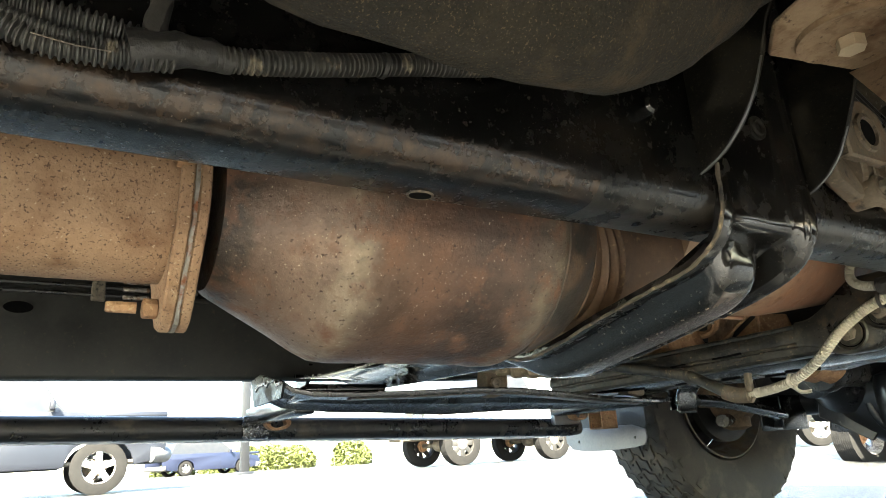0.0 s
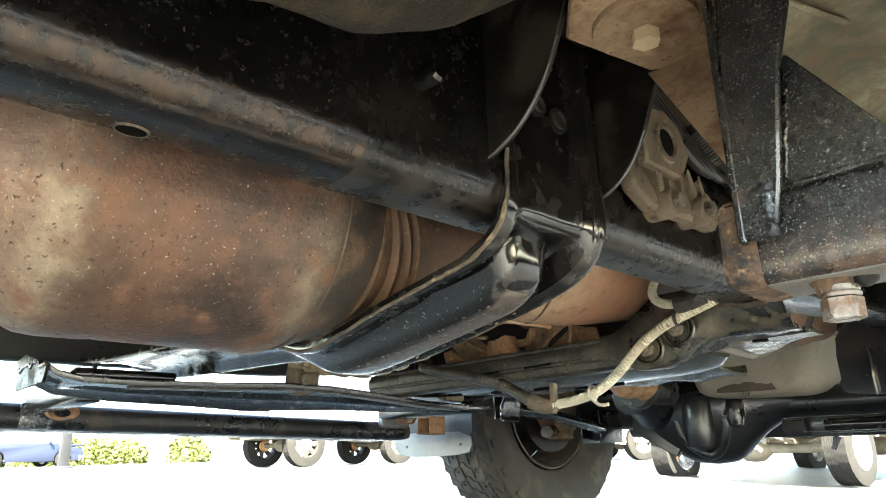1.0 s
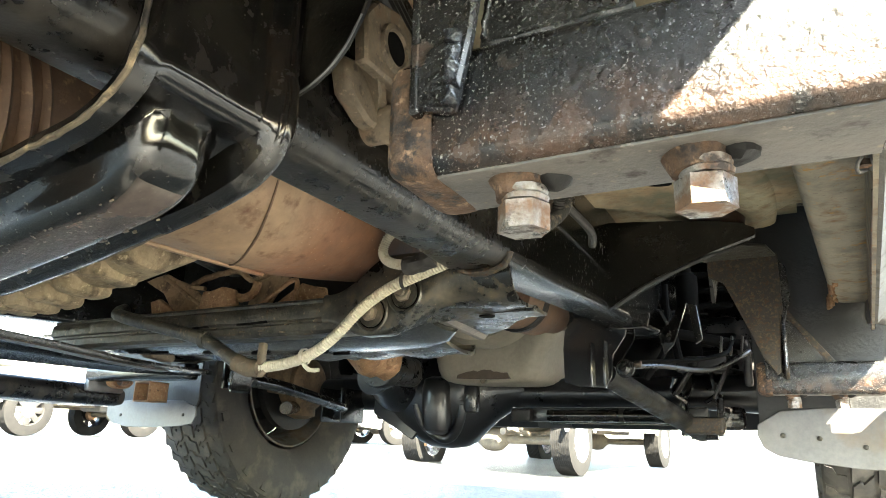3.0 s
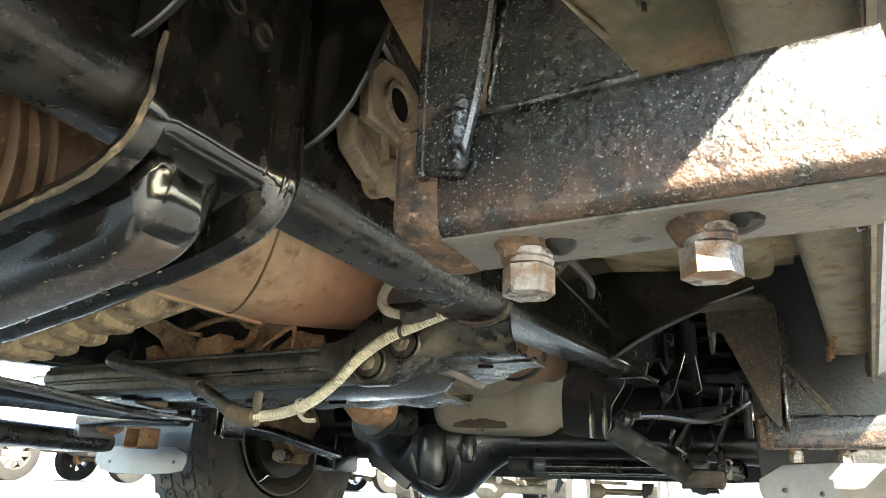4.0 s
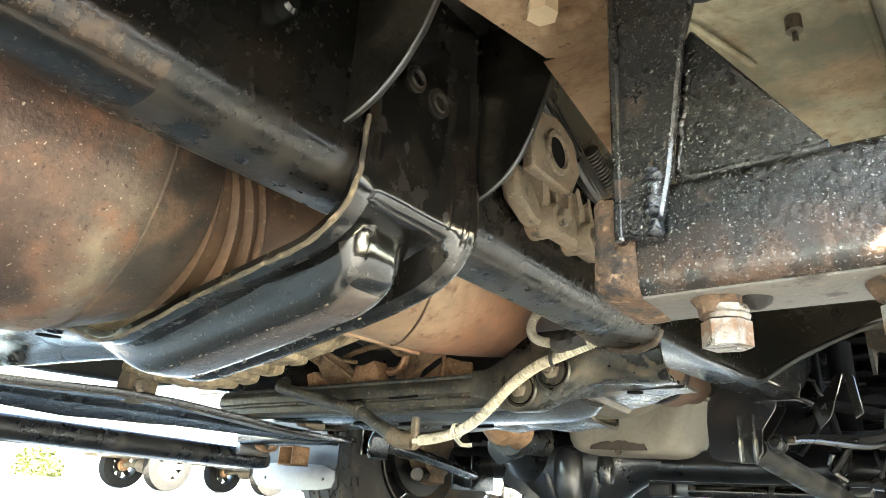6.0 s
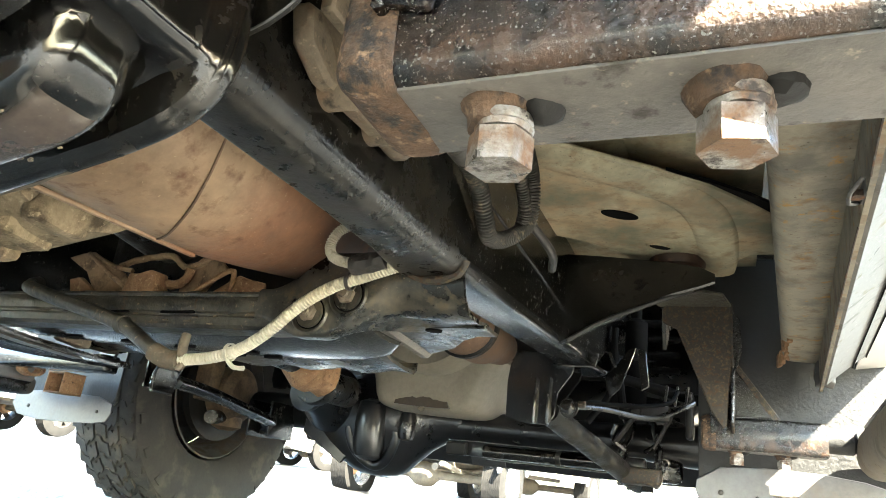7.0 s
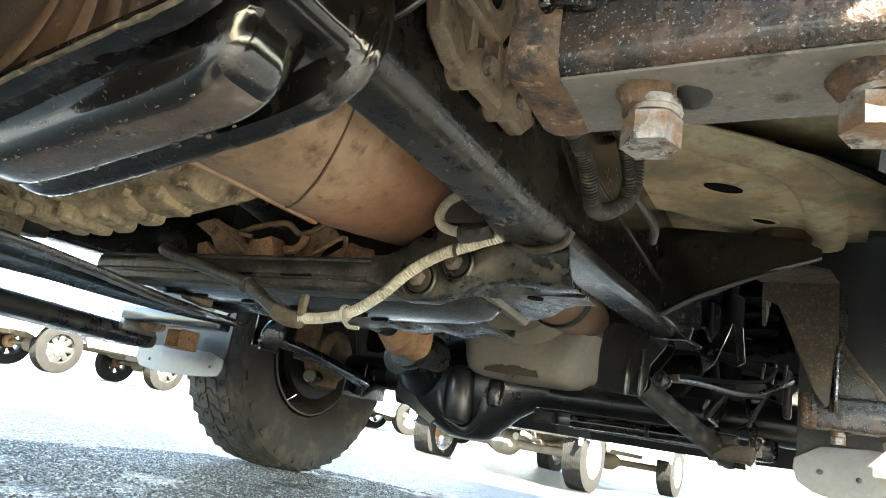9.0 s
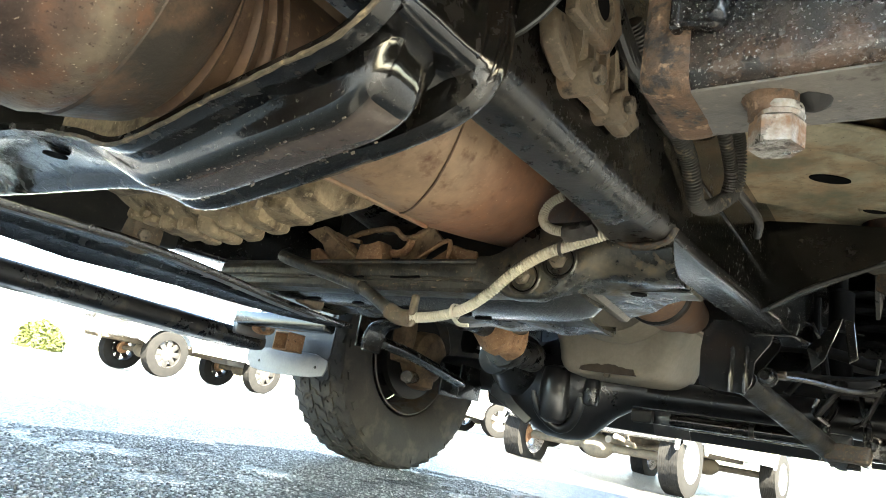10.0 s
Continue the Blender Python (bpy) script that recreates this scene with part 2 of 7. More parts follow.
                   spots=(((0.16, 0.085, 0.043), 35, 0.6, 0.9, 0.0), ((0.09, 0.055, 0.035), 170, 0.69, 0.9, 0.0))),
    "alloy": surface("dusty_cast_alloy", (0.075, 0.06, 0.043), (0.19, 0.15, 0.105), (0.55, 0.85), metal=0.15, scale=34, fine=220, bump=0.5,
                     spots=(((0.14, 0.09, 0.054), 40, 0.66, 0.9, 0.0), ((0.03, 0.024, 0.019), 70, 0.66, 0.8, 0.1), ((0.26, 0.2, 0.14), 220, 0.68, 0.9, 0.0))),
    "mud": surface("dried_mud_casting", (0.2, 0.155, 0.095), (0.38, 0.3, 0.195), (0.85, 1.0), scale=22, fine=190, bump=0.9, spots=(((0.08, 0.06, 0.038), 40, 0.62, 0.9, 0.0), ((0.46, 0.37, 0.25), 200, 0.67, 1.0, 0.0))),
    "underbody": surface("dusty_beige_underbody", (0.2, 0.185, 0.125), (0.42, 0.375, 0.26), (0.4, 0.72), scale=11, fine=110, bump=0.22,
                         spots=(((0.34, 0.235, 0.14), 9, 0.6, 0.85, 0.0), ((0.13, 0.125, 0.085), 8, 0.58, 0.7, 0.0), ((0.2, 0.145, 0.09), 40, 0.65, 0.85, 0.0), ((0.11, 0.095, 0.068), 300, 0.68, 0.9, 0.0))),
    "undercoat": surface("gritty_undercoat", (0.012, 0.01, 0.0065), (0.045, 0.036, 0.022), (0.8, 1.0), scale=16, fine=420, bump=1.0, bump_scale=380, dist=0.006,
                         spots=(((0.13, 0.095, 0.055), 820, 0.63, 1.0, 0.0), ((0.09, 0.065, 0.036), 30, 0.66, 1.0, 0.0))),
    "sill": surface("dusty_painted_sill", (0.16, 0.145, 0.11), (0.3, 0.265, 0.2), (0.5, 0.75), scale=22, fine=200, bump=0.35,
                    spots=(((0.17, 0.1, 0.055), 34, 0.66, 0.9, 0.0), ((0.1, 0.09, 0.072), 17, 0.62, 0.6, 0.0), ((0.36, 0.2, 0.06), 70, 0.69, 0.9, 0.0), ((0.09, 0.07, 0.05), 260, 0.68, 0.9, 0.0))),
    "rocker": surface("silver_rocker_paint", (0.09, 0.09, 0.09), (0.165, 0.164, 0.16), (0.5, 0.8), scale=16, fine=200, bump=0.2, spec=0.2,
                      spots=(((0.13, 0.115, 0.085), 60, 0.68, 0.95, 0.0), ((0.3, 0.3, 0.295), 300, 0.67, 0.9, 0.0), ((0.05, 0.047, 0.043), 26, 0.7, 0.8, 0.0))),
    # fine pale spots are glints painted into the black; the streak is rust
    "arm": surface("glint_speckled_black_bracket", (0.0026, 0.003, 0.0034), (0.011, 0.0105, 0.0096), (0.15, 0.34), scale=26, fine=240, bump=0.8, bump_scale=420, dist=0.0013, coat=0.4,
                   spots=(((0.2, 0.195, 0.185), 820, 0.645, 0.3, 0.4), ((0.04, 0.024, 0.016), 60, 0.7, 0.7, 0.0)), streak=(2, 0.29, 0.345, (0.095, 0.052, 0.032), 55)),
    "arm_rust": surface("brown_rust_scale", (0.035, 0.023, 0.017), (0.15, 0.09, 0.054), (0.8, 0.97), scale=70, fine=320, bump=1.0, bump_scale=260, spots=(((0.014, 0.012, 0.011), 110, 0.57, 0.7, 0.0), ((0.26, 0.17, 0.105), 200, 0.65, 0.95, 0.0))),
    "speckle": surface("rust_speckled_bracket", (0.012, 0.0105, 0.009), (0.04, 0.032, 0.024), (0.4, 0.65), scale=24, fine=200, bump=0.5,
                       spots=(((0.1, 0.075, 0.045), 210, 0.6, 0.9, 0.0), ((0.07, 0.04, 0.022), 120, 0.62, 0.9, 0.0))),
    # bluish-white spots painted as highlights on glossy black
    "weld": surface("glint_spotted_black_weld", (0.008, 0.009, 0.011), (0.05, 0.055, 0.065), (0.1, 0.3), metal=0.4, scale=70, fine=260, bump=1.0, coat=0.6, spots=(((0.45, 0.48, 0.54), 190, 0.64, 0.25, 0.8),)),
    "zinc": surface("worn_zinc_bolt", (0.16, 0.14, 0.115), (0.42, 0.4, 0.37), (0.2, 0.5), metal=0.65, scale=90, fine=420, bump=0.7, bump_scale=350, dist=0.0014,
                    spots=(((0.17, 0.1, 0.058), 60, 0.55, 0.9, 0.0), ((0.05, 0.04, 0.035), 160, 0.64, 0.7, 0.1))),
    "bolt": surface("dusty_bolt", (0.09, 0.076, 0.06), (0.22, 0.185, 0.14), (0.4, 0.75), metal=0.4, scale=60, fine=250, bump=0.4, spots=(((0.03, 0.026, 0.02), 120, 0.62, 0.6, 0.2),)),
    "tan_bolt": surface("dust_covered_bolt", (0.5, 0.38, 0.25), (0.62, 0.5, 0.34), (0.8, 0.95), scale=60, fine=250, bump=0.2),
    "rubber": surface("dusty_tyre_rubber", (0.02, 0.019, 0.018), (0.05, 0.047, 0.042), (0.75, 0.95), scale=12, fine=130, bump=0.35,
                      spots=(((0.085, 0.076, 0.062), 14, 0.66, 1.0, 0.0),)),
    "flap_rubber": surface("grained_rubber_sheet", (0.006, 0.0065, 0.007), (0.017, 0.017, 0.0165), (0.4, 0.65), scale=10, fine=160, bump=0.7, bump_scale=140),
    "flap": surface("brushed_flap_plate", (0.13, 0.131, 0.134), (0.2, 0.2, 0.203), (0.35, 0.5), metal=0.7, scale=12, fine=140, bump=0.08,
                    spots=(((0.16, 0.13, 0.095), 10, 0.69, 0.7, 0.2),)),
    "rim": surface("grey_steel_rim", (0.045, 0.044, 0.042), (0.12, 0.115, 0.108), (0.3, 0.6), metal=0.5, scale=20, fine=120, bump=0.15,
                   spots=(((0.09, 0.07, 0.048), 22, 0.58, 0.95, 0.0),)),
    "hose": surface("cream_plastic_conduit", (0.36, 0.33, 0.255), (0.52, 0.485, 0.385), (0.25, 0.45), scale=30, fine=200, bump=0.0, spots=(((0.2, 0.17, 0.12), 60, 0.68, 0.8, 0.0),)),
    "conduit": surface("black_corrugated_conduit", (0.02, 0.02, 0.02), (0.055, 0.052, 0.045), (0.4, 0.7), scale=30, fine=180, bump=0.15,
                       spots=(((0.2, 0.17, 0.12), 80, 0.66, 0.95, 0.0),)),
    "tape": surface("black_harness_tape", (0.016, 0.016, 0.016), (0.05, 0.046, 0.04), (0.35, 0.6), scale=40, fine=160, bump=0.7, bump_scale=90),
    "engine": surface("black_engine_bay", (0.0045, 0.0047, 0.0052), (0.017, 0.0165, 0.0155), (0.18, 0.45), scale=18, fine=150, bump=0.3, spots=(((0.06, 0.05, 0.036), 120, 0.68, 0.9, 0.0), ((0.035, 0.028, 0.02), 30, 0.65, 0.8, 0.0))),
    "oilpan": surface("dusty_grey_oil_pan", (0.21, 0.185, 0.145), (0.33, 0.295, 0.235), (0.6, 0.85), scale=7, fine=90, bump=0.15),
    "oil": surface("wet_oil_stain", (0.05, 0.035, 0.022), (0.085, 0.065, 0.045), (0.3, 0.6), scale=30, fine=120, bump=0.2),
    "board": surface("dusty_step_board", (0.11, 0.092, 0.07), (0.19, 0.16, 0.12), (0.5, 0.8), scale=14, fine=140, bump=0.25, spec=0.3,
                     spots=(((0.045, 0.038, 0.03), 150, 0.69, 0.8, 0.0), ((0.06, 0.05, 0.04), 12, 0.66, 0.7, 0.0))),
    "board_black": surface("black_step_board", (0.009, 0.009, 0.01), (0.025, 0.024, 0.023), (0.2, 0.4), scale=8, fine=120, bump=0.1,
                           spots=(((0.1, 0.085, 0.065), 14, 0.68, 0.9, 0.0),)),
    "brake": surface("dirty_brake_casting", (0.07, 0.048, 0.03), (0.22, 0.15, 0.09), (0.75, 0.95), scale=24, fine=140, bump=0.5),
    "grey_film": surface("lighter_grey_underface", (0.07, 0.066, 0.06), (0.165, 0.152, 0.135), (0.45, 0.7), scale=20, fine=190, bump=0.3,
                         spots=(((0.04, 0.034, 0.028), 90, 0.67, 0.7, 0.0), ((0.28, 0.24, 0.19), 240, 0.69, 0.9, 0.0))),
    "pressing": surface("dusty_pressed_black", (0.008, 0.0082, 0.0078), (0.024, 0.0225, 0.019), (0.14, 0.3), scale=9, fine=110, bump=0.14, bump_scale=60, coat=0.5,
                        spots=(((0.13, 0.105, 0.072), 260, 0.69, 0.9, 0.0),)),
    "dust_plate": surface("dust_specked_black_plate", (0.002, 0.002, 0.002), (0.01, 0.009, 0.007), (0.25, 0.5), scale=18, fine=140, bump=0.4, bump_scale=160, spec=0.35,
                          spots=(((0.13, 0.11, 0.08), 620, 0.67, 0.95, 0.0), ((0.035, 0.03, 0.02), 30, 0.64, 0.9, 0.0))),
    "far_tyre": surface("dusty_black_tyre", (0.01, 0.01, 0.01), (0.017, 0.0165, 0.0155), (0.8, 0.95), scale=9, fine=40, bump=0.3, spec=0.1),
    "shell": surface("silver_body_paint", (0.5, 0.5, 0.5), (0.56, 0.56, 0.56), (0.3, 0.4), metal=0.3, scale=5, fine=60, bump=0.0),
}


# ---- building helpers ----
def finish(bm, name, material, angle=35):
    me = bpy.data.meshes.new(name)
    bmesh.ops.recalc_face_normals(bm, faces=bm.faces[:])
    bm.to_mesh(me)
    bm.free()
    for p in me.polygons:
        p.use_smooth = True
    me.set_sharp_from_angle(angle=radians(angle))
    me.materials.append(M[material] if isinstance(material, str) else material)
    return me


def thing(name, label, category, base=(0, 0, 0), group="", kind=""):
    ob = new(name)
    ob.empty_display_size = 0.05
    ob.location = base
    return tagged(ob, label, category, group, kind)


def part(name, bm, material, parent, label="", angle=35):
    ob = new(name, finish(bm, name, material, angle))
    ob.parent = parent
    root = parent if parent.parent is None else parent.parent
    if parent.parent is None:
        ob.matrix_parent_inverse = Matrix.Translation(-Vector(root.location))
    if label:
        ob["label"] = label
    return ob


def single(name, bm, material, label, category, group="", kind="", angle=35):
    return tagged(new(name, finish(bm, name, material, angle)), label, category, group, kind)


def join(*bms):
    out = bms[0]
    for b in bms[1:]:
        me = bpy.data.meshes.new("tmp")
        b.to_mesh(me)
        b.free()
        out.from_mesh(me)
        bpy.data.meshes.remove(me)
    return out


def bevelled(bm, w, seg=2):
    if w:
        es = [e for e in bm.edges if len(e.link_faces) == 2 and e.calc_face_angle(0) > 0.5]
        bmesh.ops.bevel(bm, geom=es, offset=w, segments=seg, profile=0.5, affect="EDGES", clamp_overlap=True)
    return bm


def box(c, s, bevel=0.003, rot=(0, 0, 0), seg=2):
    bm = bmesh.new()
    bmesh.ops.create_cube(bm, size=1.0)
    bmesh.ops.transform(bm, matrix=Matrix.Diagonal((*s, 1)), verts=bm.verts)
    bevelled(bm, bevel, seg)
    bmesh.ops.transform(bm, matrix=pose(*c, *rot), verts=bm.verts)
    return bm


AX = {"x": lambda u, v, w: (w, u, v), "y": lambda u, v, w: (u, w, v), "z": lambda u, v, w: (u, v, w)}


def plate(poly, axis, a, b, bevel=0.0015, seg=1):
    """A polygon (in yz, xz or xy) carried from a to b along the axis."""
    bm = bmesh.new()
    f = AX[axis]
    lo = [bm.verts.new(f(u, v, a)) for u, v in poly]
    hi = [bm.verts.new(f(u, v, b)) for u, v in poly]
    n = len(poly)
    bm.faces.new(lo)
    bm.faces.new(hi[::-1])
    for i in range(n):
        bm.faces.new((lo[i], lo[(i + 1) % n], hi[(i + 1) % n], hi[i]))
    bmesh.ops.recalc_face_normals(bm, faces=bm.faces[:])
    return bevelled(bm, bevel, seg)


def loft(rings, caps=True, loop=True):
    bm = bmesh.new()
    vs = [[bm.verts.new(p) for p in r] for r in rings]
    n = len(rings[0])
    for a, b in zip(vs, vs[1:]):
        for i in range(n if loop else n - 1):
            j = (i + 1) % n
            bm.faces.new((a[i], a[j], b[j], b[i]))
    if caps:
        bm.faces.new(vs[0][::-1])
        bm.faces.new(vs[-1])
    return bm


def smooth_path(pts, step=0.01):
    """Points along a Catmull-Rom curve through pts."""
    p = [Vector(q) for q in pts]
    if len(p) == 2:
        n = max(2, int((p[1] - p[0]).length / step))
        return [p[0].lerp(p[1], i / n) for i in range(n + 1)]
    p = [2 * p[0] - p[1]] + p + [2 * p[-1] - p[-2]]
    out = []
    for a, b, c, d in zip(p, p[1:], p[2:], p[3:]):
        n = max(2, int((c - b).length / step))
        for i in range(n):
            t = i / n
            out.append(0.5 * (2 * b + (c - a) * t + (2 * a - 5 * b + 4 * c - d) * t * t + (3 * b - a - 3 * c + d) * t ** 3))
    return out + [p[-2]]


def frames(path, up=(0, 0, 1)):
    up = Vector(up)
    out = []
    for i, p in enumerate(path):
        d = (path[min(i + 1, len(path) - 1)] - path[max(i - 1, 0)]).normalized()
        s = d.cross(up)
        s = s.normalized() if s.length > 1e-4 else Vector((1, 0, 0))
        out.append((p, s, s.cross(d).normalized()))
    return out


def tube(pts, r, seg=12, step=0.01, flat=1.0, up=(0, 0, 1), smooth=True, ridge=0.0, pitch=0.004, turn=0):
    """A round bar or hose along pts; r a number or a function of the share of the way; ridge: depth of its corrugation."""
    path = smooth_path(pts, pitch / 4 if ridge else step) if smooth else [Vector(q) for q in pts]
    rings = []
    for i, (p, s, u) in enumerate(frames(path, up)):
        k = r(i / (len(path) - 1)) if callable(r) else r
        if ridge:
            k += ridge * (0.5 if i % 4 in (0, 1) else -0.5)
        rings.append([p + k * (math.cos(t) * s + flat * math.sin(t) * u) for t in (2 * math.pi * j / seg + radians(turn) for j in range(seg))])
    return loft(rings)


def lathe(profile, o=(0, 0, 0), axis="y", seg=32, caps=True):
    """profile: rows of (radius, distance along the axis)."""
    f = AX[axis]
    rings = []
    for r, h in profile:
        rings.append([Vector(f(r * math.cos(t), r * math.sin(t), h)) + Vector(o) for t in (2 * math.pi * j / seg for j in range(seg))])
    return loft(rings, caps)


def hexbolt(c, af, h, axis="z", washer=0.0, thread=None):
    """A hexagon head round c with its washer; thread: (radius, length) beyond it."""
    r = af / math.sqrt(3)
    f = AX[axis]
    bm = plate([(r * math.cos(radians(60 * i + 10)), r * math.sin(radians(60 * i + 10))) for i in range(6)], axis, 0, h, h * 0.14, 2)
    out = [bm]
    if washer:
        out.append(lathe([(af * 0.4, -washer), (af * 0.72, -washer), (af * 0.74, -washer * 0.4), (af * 0.7, 0), (af * 0.4, 0)], axis=axis, seg=24))
    if thread:
        prof = []
        n = int(thread[1] / 0.0015)
        for i in range(n):
            prof.append((thread[0] * (1.0 if i % 2 else 0.86), h + i * 0.0015))
        out.append(lathe(prof, axis=axis, seg=14))
    bm = join(*out)
    bmesh.ops.transform(bm, matrix=Matrix.Translation(c), verts=bm.verts)
    return bm


def ring_rect(y, x0, x1, z0, z1, r, seg=5):
    """A rounded rectangle across y."""
    out = []
    for cx, cz, a in ((x1 - r, z1 - r, 0), (x0 + r, z1 - r, 90), (x0 + r, z0 + r, 180), (x1 - r, z0 + r, 270)):
        for i in range(seg + 1):
            t = radians(a + 90 * i / seg)
            out.append((cx + r * math.cos(t), y, cz + r * math.sin(t)))
    return out


def shaken(bm, amount, scale=30.0, cuts=0):
    """Uneven surface."""
    if cuts:
        bmesh.ops.subdivide_edges(bm, edges=bm.edges[:], cuts=cuts, use_grid_fill=True)
    for v in bm.verts:
        v.co += amount * noise.noise_vector(v.co * scale)
    return bm


# ---- ground ----
def smooth(a, b, v):
    t = min(1.0, max(0.0, (v - a) / (b - a)))
    return t * t * (3 - 2 * t)


def ground_z(x, y):
    return -0.18 * smooth(-5.0, -2.0, x) * smooth(2.6, 8.0, y) + 0.04 * smooth(-5.0, -11.0, x) * smooth(2.0, 6.0, y)


def asphalt():
    """Stones of several greys in dark binder, worn flat, with cracks."""
    m = bpy.data.materials.new("worn_asphalt")
    m.use_nodes = True
    nd, ln = m.node_tree.nodes, m.node_tree.links
    bs = nd["Principled BSDF"]
    tc = nd.new("ShaderNodeTexCoord")

    def math_node(op, x, y):
        n = nd.new("ShaderNodeMath")
        n.operation = op
        for v, s in ((x, n.inputs[0]), (y, n.inputs[1])):
            if isinstance(v, (int, float)):
                s.default_value = v
            else:
                ln.new(v, s)
        return n.outputs[0]

    def span(src, a, b, c=0.0, d=1.0):
        r = nd.new("ShaderNodeMapRange")
        for k, v in zip(("From Min", "From Max", "To Min", "To Max"), (a, b, c, d)):
            r.inputs[k].default_value = v
        ln.new(src, r.inputs["Value"])
        return r.outputs[0]

    def cells(scale, feature="F1"):
        v = nd.new("ShaderNodeTexVoronoi")
        v.feature = feature
        v.inputs["Scale"].default_value = scale
        ln.new(tc.outputs["Object"], v.inputs["Vector"])
        return v

    def cloud(scale, detail=5.0):
        n = nd.new("ShaderNodeTexNoise")
        n.inputs["Scale"].default_value, n.inputs["Detail"].default_value = scale, detail
        ln.new(tc.outputs["Object"], n.inputs["Vector"])
        return n

    stones, small = cells(135), cells(300)
    sep = nd.new("ShaderNodeSeparateColor")
    ln.new(stones.outputs["Color"], sep.inputs[0])
    tone = span(math_node("POWER", sep.outputs[0], 1.7), 0, 1, 0.045, 0.5)
    gap = span(stones.outputs["Distance"], 0.3, 0.52)
    gap2 = span(small.outputs["Distance"], 0.3, 0.75)
    worn = span(cloud(1.3).outputs["Fac"], 0.35, 0.65)
    val = math_node("MULTIPLY", tone, span(gap, 0, 1, 1.0, 0.03))
    val = math_node("MULTIPLY", val, span(gap2, 0, 1, 1.1, 0.7))
    val = math_node("MULTIPLY", val, span(worn, 0, 1, 0.75, 1.2))
    # cracks
    warp = cloud(3.0)
    mx = nd.new("ShaderNodeMix")
    mx.data_type = "RGBA"
    mx.inputs["Factor"].default_value = 0.35
    ln.new(tc.outputs["Object"], mx.inputs[6])
    ln.new(warp.outputs["Color"], mx.inputs[7])
    vo = cells(1.1, "DISTANCE_TO_EDGE")
    ln.new(mx.outputs[2], vo.inputs["Vector"])
    crack = span(vo.outputs["Distance"], 0.0, 0.01, 0.15, 1.0)
    val = math_node("MULTIPLY", val, crack)
    comb = nd.new("ShaderNodeCombineColor")
    ln.new(val, comb.inputs[0])
    ln.new(math_node("MULTIPLY", val, 0.98), comb.inputs[1])
    ln.new(math_node("MULTIPLY", val, 0.94), comb.inputs[2])
    ln.new(comb.outputs[0], bs.inputs["Base Color"])
    ln.new(span(sep.outputs[1], 0, 1, 0.28, 0.7), bs.inputs["Roughness"])
    bs.inputs["Specular IOR Level"].default_value = 0.55
    high = math_node("ADD", math_node("MULTIPLY", gap, -1.0), math_node("MULTIPLY", gap2, -0.4))
    high = math_node("ADD", high, math_node("MULTIPLY", cloud(16).outputs["Fac"], 3.0))
    bp = nd.new("ShaderNodeBump")
    bp.inputs["Strength"].default_value, bp.inputs["Distance"].default_value = 1.0, 0.009
    ln.new(high, bp.inputs["Height"])
    ln.new(bp.outputs[0], bs.inputs["Normal"])
    return m


def build_ground():
    cuts = [-400, -150, -70, -40, -25, -16] + [-10 + 0.5 * i for i in range(41)] + [16, 25, 40, 70, 150, 400]
    bm = bmesh.new()
    grid = [[bm.verts.new((x, y, ground_z(x, y))) for y in cuts] for x in cuts]
    for i in range(len(cuts) - 1):
        for j in range(len(cuts) - 1):
            bm.faces.new((grid[i][j], grid[i + 1][j], grid[i + 1][j + 1], grid[i][j + 1]))
    M["asphalt"] = asphalt()
    single("ground", bm, "asphalt", "worn cracked grey asphalt of a sunny car park", "asphalt", kind="structure")


build_ground()


def loose_stones():
    """Worn stones that stand out of the asphalt beside and below the vehicle."""
    m = bpy.data.materials.new("asphalt_stones")
    m.use_nodes = True
    nd, ln = m.node_tree.nodes, m.node_tree.links
    geo, ramp = nd.new("ShaderNodeNewGeometry"), nd.new("ShaderNodeValToRGB")
    els = ramp.color_ramp.elements
    els[0].position, els[0].color = 0.0, (0.035, 0.036, 0.038, 1)
    els[1].position, els[1].color = 1.0, (0.5, 0.49, 0.47, 1)
    els.new(0.45).color = (0.1, 0.1, 0.1, 1)
    els.new(0.8).color = (0.26, 0.255, 0.245, 1)
    ln.new(geo.outputs["Random Per Island"], ramp.inputs[0])
    ln.new(ramp.outputs[0], nd["Principled BSDF"].inputs["Base Color"])
    grain, rough = nd.new("ShaderNodeTexNoise"), nd.new("ShaderNodeMapRange")
    grain.inputs["Scale"].default_value = 260
    rough.inputs["To Min"].default_value, rough.inputs["To Max"].default_value = 0.25, 0.6
    ln.new(grain.outputs["Fac"], rough.inputs["Value"])
    ln.new(rough.outputs[0], nd["Principled BSDF"].inputs["Roughness"])
    rnd = random.Random(21)
    verts, faces = [], []
    step = 0.0078
    for i in range(186):
        for j in range(232):
            x, y = -1.1 + step * (i + rnd.uniform(-0.42, 0.42)), 0.5 + step * (j + rnd.uniform(-0.42, 0.42))
            cover = noise.noise((x * 6, y * 6, 0.4)) + 0.6 * noise.noise((x * 25, y * 25, 2.0))
            if cover < -0.28 or x > 0.35:
                continue
            r, h = rnd.uniform(0.0022, 0.0046), rnd.uniform(0.0008, 0.0034)
            a0, lean, way, k = rnd.uniform(0, 6.28), rnd.uniform(0, 0.16), rnd.uniform(0, 6.28), len(verts)
            z = ground_z(x, y)
            rim = [(r * rnd.uniform(0.8, 1.15), a0 + 1.2566 * q) for q in range(5)]
            verts += [(x + q * math.cos(a), y + q * math.sin(a), z - 0.001) for q, a in rim]
            verts += [(x + 0.72 * q * math.cos(a), y + 0.72 * q * math.sin(a), z + h + lean * q * math.cos(a - way)) for q, a in rim]
